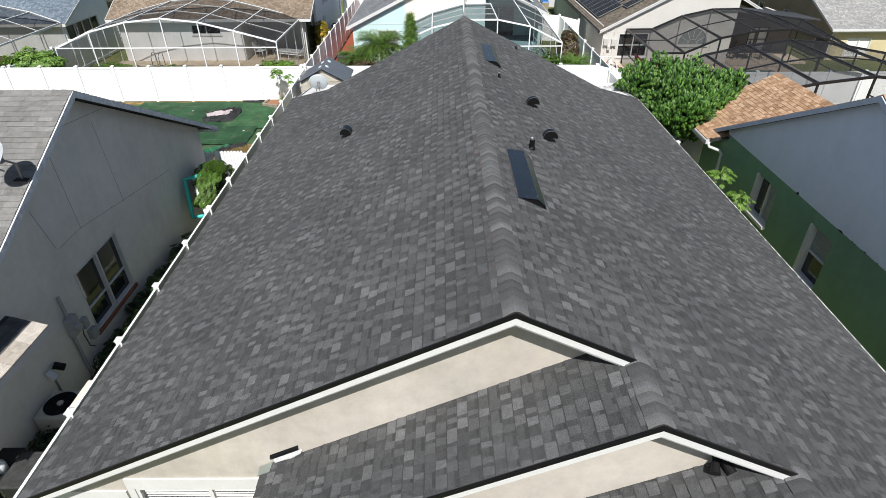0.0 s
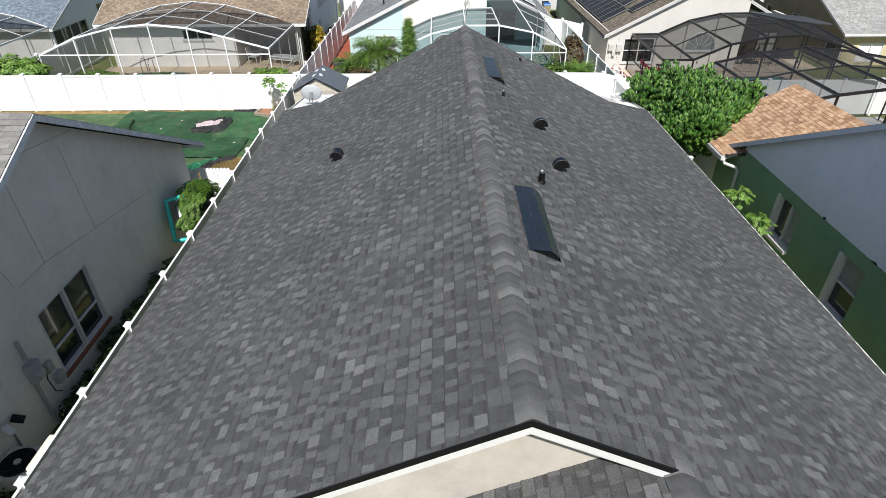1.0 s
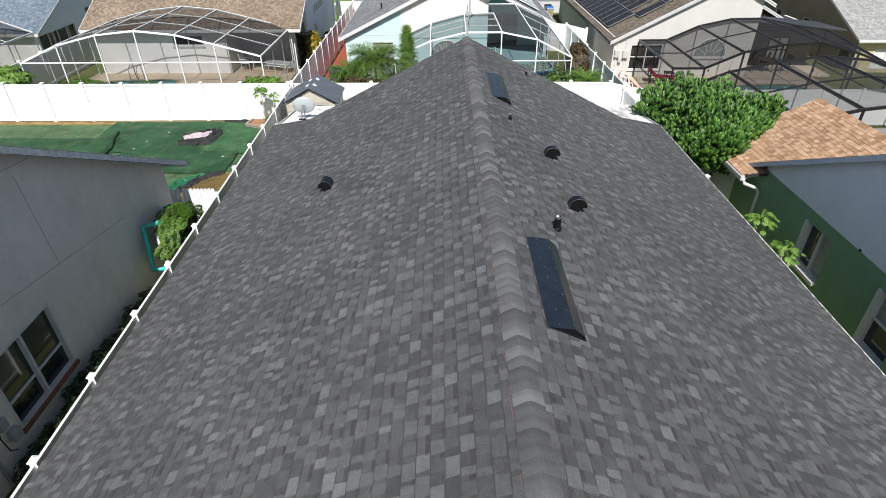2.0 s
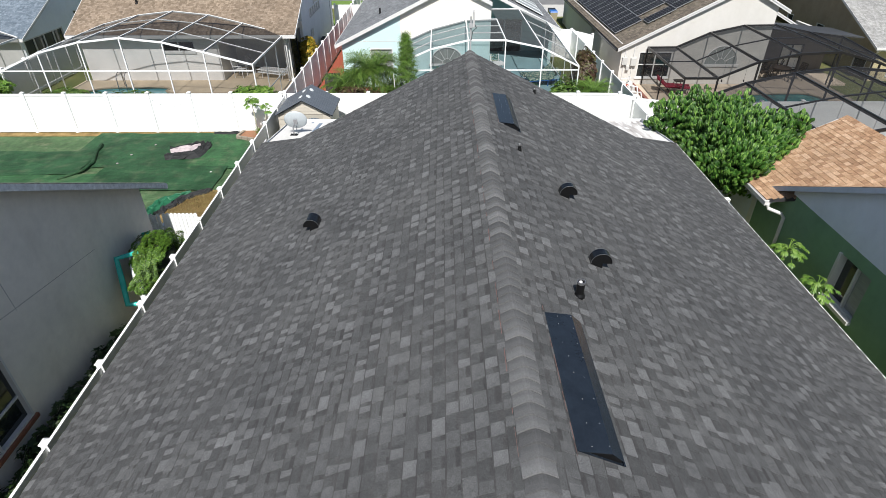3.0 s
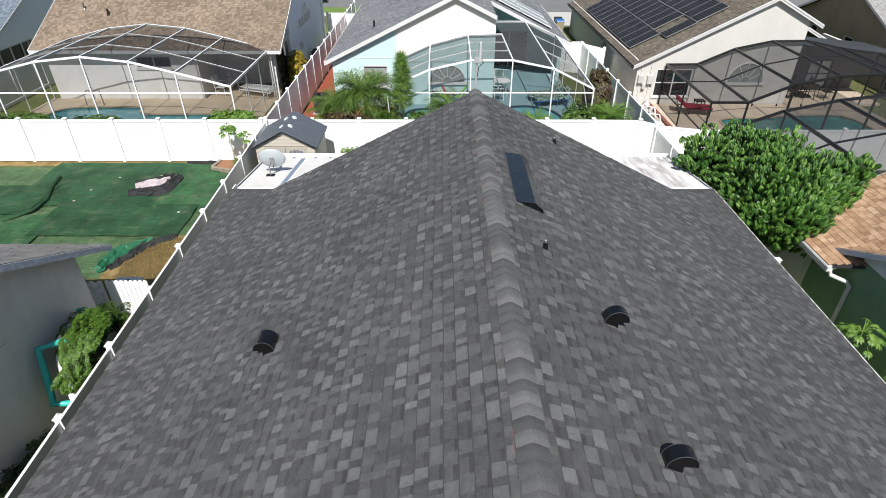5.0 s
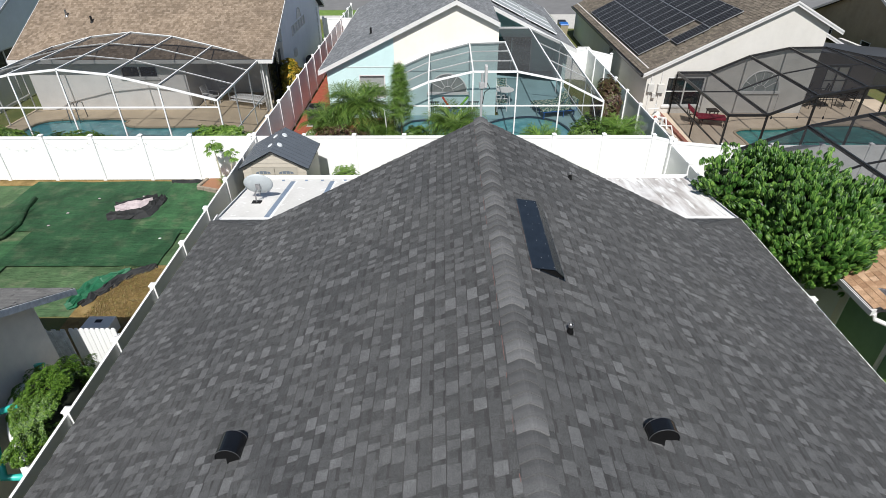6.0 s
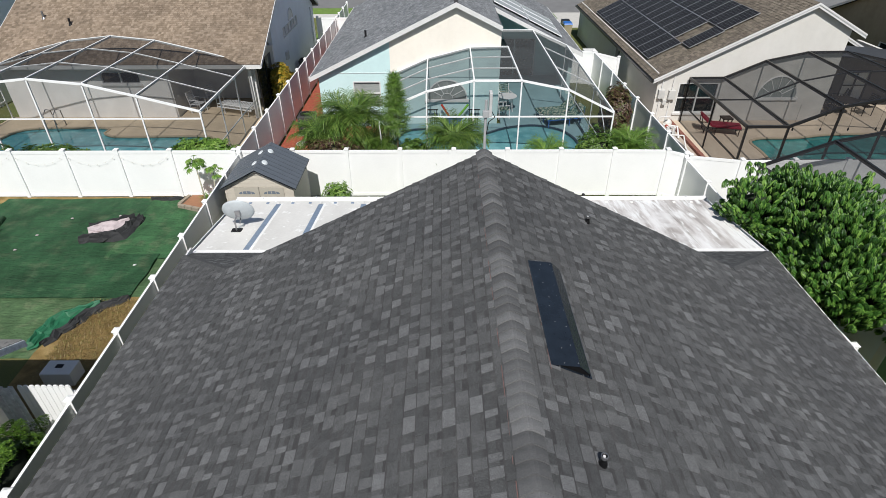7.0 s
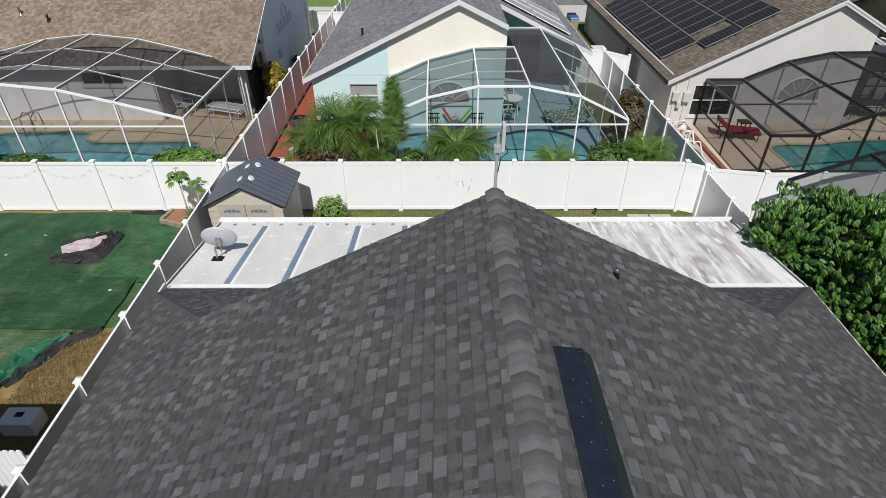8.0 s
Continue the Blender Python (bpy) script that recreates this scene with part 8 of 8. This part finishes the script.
DIM_GLASS = plain("blind_behind_glass", (0.27, 0.29, 0.28), 0.15, vary=0.3, stretch=(8, 8, 1))


def arch_window(house, x0, x1, z0, rise, y, label):
    """A half-round window with radiating bars."""
    cx, r = (x0 + x1) / 2, (x1 - x0) / 2
    n = 18
    pts = [(cx + r * math.cos(math.pi * i / n), z0 + rise * math.sin(math.pi * i / n)) for i in range(n + 1)]
    s = Shape()
    s.add([(px, y - 0.012, pz) for px, pz in pts] + [(px, y + 0.0, pz) for px, pz in pts], [tuple(range(n + 1)), tuple(range(2 * n + 1, n, -1))] + [(i, n + 1 + i, n + 2 + i, i + 1) for i in range(n)] + [(n, 2 * n + 1, n + 1, 0)])
    win = part("arched_window", s, DIM_GLASS, house, label)
    s = Shape()
    s.tube([(px, y - 0.02, pz) for px, pz in pts], 0.035, 6)
    part("window_frame", s, WHITE, win)
    s = Shape()
    s.box(x0 - 0.1, x1 + 0.1, y - 0.08, y - 0.002, z0 - 0.14, z0 - 0.01)
    part("window_sill", s, WHITE, win)
    for k in range(1, 6):
        a = math.pi * k / 6
        s = Shape()
        s.beam((cx + 0.3 * r * math.cos(a), y - 0.022, z0 + 0.3 * rise * math.sin(a)), (cx + r * math.cos(a), y - 0.022, z0 + rise * math.sin(a)), 0.02, 0.03)
        part("glazing_bar", s, WHITE, win)
    s = Shape()
    s.tube([(cx + 0.3 * r * math.cos(math.pi * i / 10), y - 0.022, z0 + 0.3 * rise * math.sin(math.pi * i / 10)) for i in range(11)], 0.014, 6)
    part("glazing_bar", s, WHITE, win)


arch_window(hc, 15.1, 17.0, 0.86, 1.0, 36.395, "half-round window with radiating white bars")
arch_window(hb, -0.6, 1.2, 1.3, 0.85, 34.99, "half-round window with radiating white bars")
s = Shape()
s.box(2.9, 5.3, 42.4, 42.48, 0.1, 2.1)
part("sliding_door", s, GLASS_DARK, hb, "dark glass sliding door")
for x in (2.9, 4.1, 5.24):
    s = Shape()
    s.box(x, x + 0.06, 42.35, 42.4, 0.1, 2.1)
    part("door_frame", s, WHITE, hb)


def pool_equipment():
    e = thing("pool_pump", "white pipes and pump boxes beside the enclosure", "pool pump", (10.5, 34.6, -0.36))
    for pts in ([(10.2, 34.0, -0.3), (10.2, 34.0, 0.25), (10.6, 34.1, 0.25), (10.6, 34.3, -0.3)], [(10.35, 34.9, -0.3), (10.35, 34.9, 0.1), (10.9, 34.6, 0.1), (10.9, 34.2, -0.3)], [(10.6, 35.4, -0.3), (10.6, 35.4, 0.5)]):
        part("pipe", Shape().tube(pts, 0.04, 8), WHITE, e)
    for pts in ([(10.1, 33.4, -0.3), (10.1, 33.4, 0.4), (10.1, 33.9, 0.4), (10.45, 33.9, 0.4), (10.45, 33.9, -0.3)], [(9.95, 34.6, -0.3), (9.95, 34.6, 0.55), (10.5, 34.7, 0.55)], [(10.1, 33.4, 0.2), (10.7, 33.3, 0.2), (10.8, 33.0, -0.28)], [(10.75, 32.2, -0.28), (10.8, 33.0, -0.28), (10.7, 34.4, -0.28)]):
        part("pipe", Shape().tube(pts, 0.035, 8), WHITE, e)
    part("valve", Shape().tube([(10.1, 33.85, 0.4), (10.1, 33.95, 0.4)], 0.07, 10), plain("red_valve", (0.4, 0.1, 0.07), 0.5), e)
    part("filter", Shape().lathe([(0.17, 0.0), (0.19, 0.1), (0.19, 0.55), (0.12, 0.66), (0.04, 0.69)], 16, (10.55, 34.95, -0.36)), plain("filter_white", (0.62, 0.6, 0.55), 0.5), e, smooth=True)
    part("pump", Shape().tube([(10.3, 34.4, -0.18), (10.75, 34.5, -0.18)], 0.13, 14), plain("pump_grey", (0.3, 0.3, 0.3), 0.5), e)
    m = thing("electric_meter", "grey utility boxes and conduit on the white wall", "electric meter", (10.6, 36.35, 0.4))
    for x, z, w, h in ((10.35, 0.85, 0.3, 0.4), (10.85, 0.8, 0.32, 0.42), (10.62, 0.55, 0.18, 0.22)):
        part("box", Shape().box(x, x + w, 36.22, 36.4, z, z + h), plain("box_grey", (0.5, 0.5, 0.48), 0.5), m, bevel=0.01)
    for x in (10.5, 11.0):
        part("conduit", Shape().tube([(x, 36.36, -0.3), (x, 36.36, 1.9)], 0.022, 8), WHITE, m)
    for i in range(14):
        t = thing("brick", "red edging brick along the enclosure foot", "brick", (11.25, 29.6 + 0.5 * i, -0.36), "red edging bricks")
        part("block", Shape().box(11.1, 11.28, 29.6 + 0.5 * i, 30.05 + 0.5 * i, -0.36, -0.22), plain("red_brick", (0.2, 0.075, 0.055), 0.85), t, bevel=0.01)


pool_equipment()


def roof_stub(x, y, z, h, mat, label):
    v = thing("vent_pipe", label, "vent pipe", (x, y, z), "vent pipes on far roofs")
    part("pipe", Shape().lathe([(0.11, -0.05), (0.06, 0.04), (0.05, 0.05), (0.05, h)], 14, (x, y, z)), mat, v)


roof_stub(-18.7, 38.2, 2.73 + 0.5 * (38.2 - 35.4), 0.3, LEAD, "grey vent pipe on the brown shingles")
roof_stub(-17.3, 37.8, 2.73 + 0.5 * (37.8 - 35.4), 0.28, BLACK_METAL, "black vent pipe on the brown shingles")
roof_stub(-3.5, 37.55, 5.39 - 0.477 * 4.17, 0.3, BLACK_METAL, "black vent pipe on the blue-grey shingles")

# dark bulbs under the eave of the bronze enclosure
for k in range(7):
    x, z = 13.3 + 1.05 * k, 1.82
    lamp = thing("hanging_bulb", "small dark bulb hung in the bronze enclosure", "hanging bulb", (x, 30.15, z), "bulbs in the enclosure")
    part("cord", Shape().tube([(x, 30.15, z + 0.9), (x, 30.15, z)], 0.004, 5), BLACK_METAL, lamp)
    part("bulb", Shape().lathe([(0.016, 0.0), (0.035, -0.06), (0.03, -0.1), (0.006, -0.13)], 10, (x, 30.15, z)), BLACK_METAL, lamp)

# string lights along the back fence
for i, x in enumerate((-9.4, -11.26, -13.1, -14.95, -16.8)):
    sl = thing("string_lights", "thin string of small lights hung along the white fence", "string lights", (x, 28.1, 1.7), "string lights")
    pts = [(x - 1.85 * t, 28.12, 1.72 - 0.38 * (1 - (2 * t - 1) ** 2)) for t in [k / 12 for k in range(13)]]
    part("wire", Shape().tube(pts, 0.0016, 4), plain("pale_wire", (0.6, 0.59, 0.56), 0.6), sl)
    for k in range(1, 12, 2):
        part("bulb", Shape().lathe([(0.006, -0.04), (0.014, -0.025), (0.009, 0.0)], 8, pts[k]), plain("dull_bulb", (0.62, 0.6, 0.54), 0.3), sl)


# ---- gutter and side fence of the east house ----
def east_gutter():
    g = thing("gutter", "white gutter with a bent downspout at the eave", "gutter", (9.4, 18.5, 1.8))
    for x in (9.34, 9.45):
        part("trough_side", Shape().box(x, x + 0.02, 17.86, 20.4, 1.84, 1.97), WHITE, g)
    part("trough_floor", Shape().box(9.36, 9.45, 17.86, 20.4, 1.84, 1.855), WHITE, g)
    for y in (18.3, 19.1, 19.9):
        part("strap", Shape().box(9.36, 9.45, y, y + 0.03, 1.955, 1.965), WHITE, g)
    part("trough_end", Shape().hexa([(9.34, 17.8, 1.84), (9.94, 17.98, 1.92), (9.94, 18.04, 1.92), (9.34, 17.86, 1.84), (9.34, 17.8, 1.98), (9.94, 17.98, 2.06), (9.94, 18.04, 2.06), (9.34, 17.86, 1.98)]), WHITE, g)
    part("downspout", Shape().tube([(9.46, 17.84, 1.86), (9.5, 17.82, 1.74), (9.82, 17.64, 1.66), (9.9, 17.6, 1.55), (9.9, 17.58, -0.4)], 0.05, 10), WHITE, g)


east_gutter()
# ---- things at the far side yards ----
for x, y, lid in ((9.3, 53.2, BLUE_PLASTIC), (9.3, 54.0, BRONZE)):
    b = thing("wheelie_bin", "tan refuse bin with a dark lid on the grass", "refuse bin", (x, y, -0.4), "refuse bins")
    part("body", Shape().hexa([(x - 0.22, y - 0.25, -0.4), (x + 0.22, y - 0.25, -0.4), (x + 0.22, y + 0.25, -0.4), (x - 0.22, y + 0.25, -0.4), (x - 0.3, y - 0.33, 0.6), (x + 0.3, y - 0.33, 0.6), (x + 0.3, y + 0.33, 0.6), (x - 0.3, y + 0.33, 0.6)]), BEIGE, b)
    part("lid", Shape().hexa([(x - 0.32, y - 0.35, 0.6), (x + 0.32, y - 0.35, 0.6), (x + 0.32, y + 0.35, 0.6), (x - 0.32, y + 0.35, 0.6), (x - 0.28, y - 0.3, 0.68), (x + 0.28, y - 0.3, 0.68), (x + 0.28, y + 0.3, 0.72), (x - 0.28, y + 0.3, 0.72)]), lid, b)

c = thing("condenser", "pale grey outdoor unit beside the warm white house", "air conditioner", (8.9, 44.4, -0.3))
part("casing", Shape().box(8.55, 9.3, 44.0, 44.8, -0.35, 1.0), SOFFIT, c, bevel=0.02)
for k in range(6):
    part("louvre", Shape().box(8.6, 9.25, 43.985, 44.0, -0.2 + 0.18 * k, -0.08 + 0.18 * k), GREY_TRIM, c)


# ---- shingles of the main roof ----
def main_shingles():
    teeth, mids, base, bands = Shape(), Shape(), Shape(), Shape()
    rise, west_rise = HALF / COS, (RX - XW) / COS
    pieces = laminated(teeth, mids, base, bands, (XW, FRONT, ZW + 0.004), (0, 1, 0), (COS, 0, SIN), west_rise, lambda v: 0.0, lambda v: max(REAR, YW - COS * (v + 0.143)) - FRONT, seed=11,
                       skip=lambda y, v: 5.0 < v < 7.2 and 6.0 < y + FRONT < 10.4)
    laminated(teeth, mids, base, bands, (XR, 0, ZE + 0.004), (0, 1, 0), (-COS, 0, SIN), rise, lambda v: right_front(XR - COS * (v + 0.07)), lambda v: max(REAR, EAVE_Y - COS * (v + 0.143)), seed=12)
    laminated(teeth, mids, base, bands, (XL, EAVE_Y, ZE + 0.004), (1, 0, 0), (0, -COS, SIN), HIP / COS, lambda v: max(COS * (v + 0.08), XW - XL), lambda v: 2 * HALF - COS * (v + 0.143), seed=13, lift=0.008)
    z2, z3 = G2Z - K * (G2X + 2.5), G3Z - K * (G3X - 0.2)
    laminated(teeth, mids, base, bands, (-2.5, G2Y, z2 + 0.004), (0, 1, 0), (COS, 0, SIN), (G2X + 2.5) / COS, lambda v: 0.0, lambda v: WALL_Y - G2Y, seed=14)
    laminated(teeth, mids, base, bands, (0.2, G3Y, z3 + 0.004), (0, 1, 0), (COS, 0, SIN), (G3X - 0.2) / COS, lambda v: 0.0, lambda v: WALL2_Y - G3Y, seed=15)
    meshes, up, n = {}, Vector((COS, 0, SIN)), Vector((-SIN, 0, COS))
    for at, w, h in pieces[:300]:
        key = (round(w, 3), round(h, 4))
        if key not in meshes:
            s, top = Shape(), up * 0.155 + n * 0.0034
            s.add([(0, 0, 0), (0, w, 0), n * h + Vector((0, w, 0)), n * h, top + Vector((0, w - 0.007, 0)), top + Vector((0, 0.007, 0))], [(3, 2, 1, 0), (5, 4, 2, 3), (5, 3, 0), (2, 4, 1)])
            meshes[key] = s.mesh("shingle")
        ob = part("shingle", meshes[key], SHINGLE_PIECE, main_roof)
        ob.location = at
    for at, w, h in pieces[300:]:
        top, e = at + up * 0.155 + n * 0.0034, Vector((0, w, 0))
        teeth.add([at, at + e, at + e + n * h, at + n * h, top + e, top], [(3, 2, 1, 0), (5, 4, 2, 3), (5, 3, 0), (2, 4, 1)])
    part("shingles", teeth, SHINGLE, main_roof, kind="stuff")
    part("shingles", mids, SHINGLE_MID, main_roof, kind="stuff")
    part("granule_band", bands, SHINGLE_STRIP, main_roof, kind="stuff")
    part("shingles", base, SHINGLE_LOW, main_roof, kind="stuff")


def cap_mesh(bend, lift, thick=0.024, width=0.14, length=0.2):
    """One bent cap shingle, thick at its lower edge, along +y."""
    s, n = Shape(), 8
    ring = []
    for i in range(n + 1):
        a = -1 + 2 * i / n
        x = a * width
        z = -(math.sqrt(a * a + 0.05) - 0.22) * width * bend
        ring.append((x, z))
    verts = []
    for y, up, deep in ((0, lift, thick), (length, lift - thick + 0.004, 0.012)):
        verts += [(x, y, z + up) for x, z in ring] + [(x * 0.98, y, z + up - deep) for x, z in ring]
    m = n + 1
    faces = []
    for i in range(n):
        faces += [(i, i + 1, 2 * m + i + 1, 2 * m + i), (m + i + 1, m + i, i, i + 1)[::-1]]
    faces += [(0, 2 * m, 3 * m, m), (n, m + n, 3 * m + n, 2 * m + n)]
    s.add(verts, faces)
    return s.mesh("ridge_cap", smooth=False)


def caps():
    ridge = cap_mesh(0.68, 0.04)
    rng = random.Random(5)
    def run(a, b, data, step=0.14):
        a, b = Vector(a), Vector(b)
        d = (b - a).normalized()
        count = int((b - a).length / step)
        turn = d.to_track_quat("Y", "Z").to_matrix().to_4x4()
        for i in range(count):
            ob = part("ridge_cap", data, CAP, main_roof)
            ob.matrix_basis = Matrix.Translation(a + d * (i * step)) @ turn @ pose(rng.uniform(-0.008, 0.008), 0, 0, 0, 0, rng.uniform(-1.2, 1.2))
    run((RX, FRONT, RZ), (RX, REAR + 0.05, RZ), ridge)
    run((G2X, G2Y, G2Z), (G2X, FRONT + 0.25, G2Z), ridge)
    run((G3X, G3Y, G3Z), (G3X, G2Y + 0.25, G3Z), ridge)
    for low, high, side in (((XW, YW, ZW), (XL + HIP, REAR, ZE + K * HIP), 1), ((XR, EAVE_Y, ZE), (XR - HIP, REAR, ZE + K * HIP), -1)):
        n = 14
        for i in range(n):
            p, q = (Vector(low).lerp(Vector(high), (i + t) / n) for t in (0, 1))
            s = Shape()
            for off in (Vector((0, -0.13, 0)), Vector((0.13 * side, 0, 0))):
                s.hexa([p, q, q + off, p + off] + [v + Vector((0, 0, h)) for v, h in ((p, 0.026), (q, 0.022), (q + off, 0.018), (p + off, 0.022))])
            part("hip_cap", s, SHINGLE_LOW, main_roof)


main_shingles()
caps()
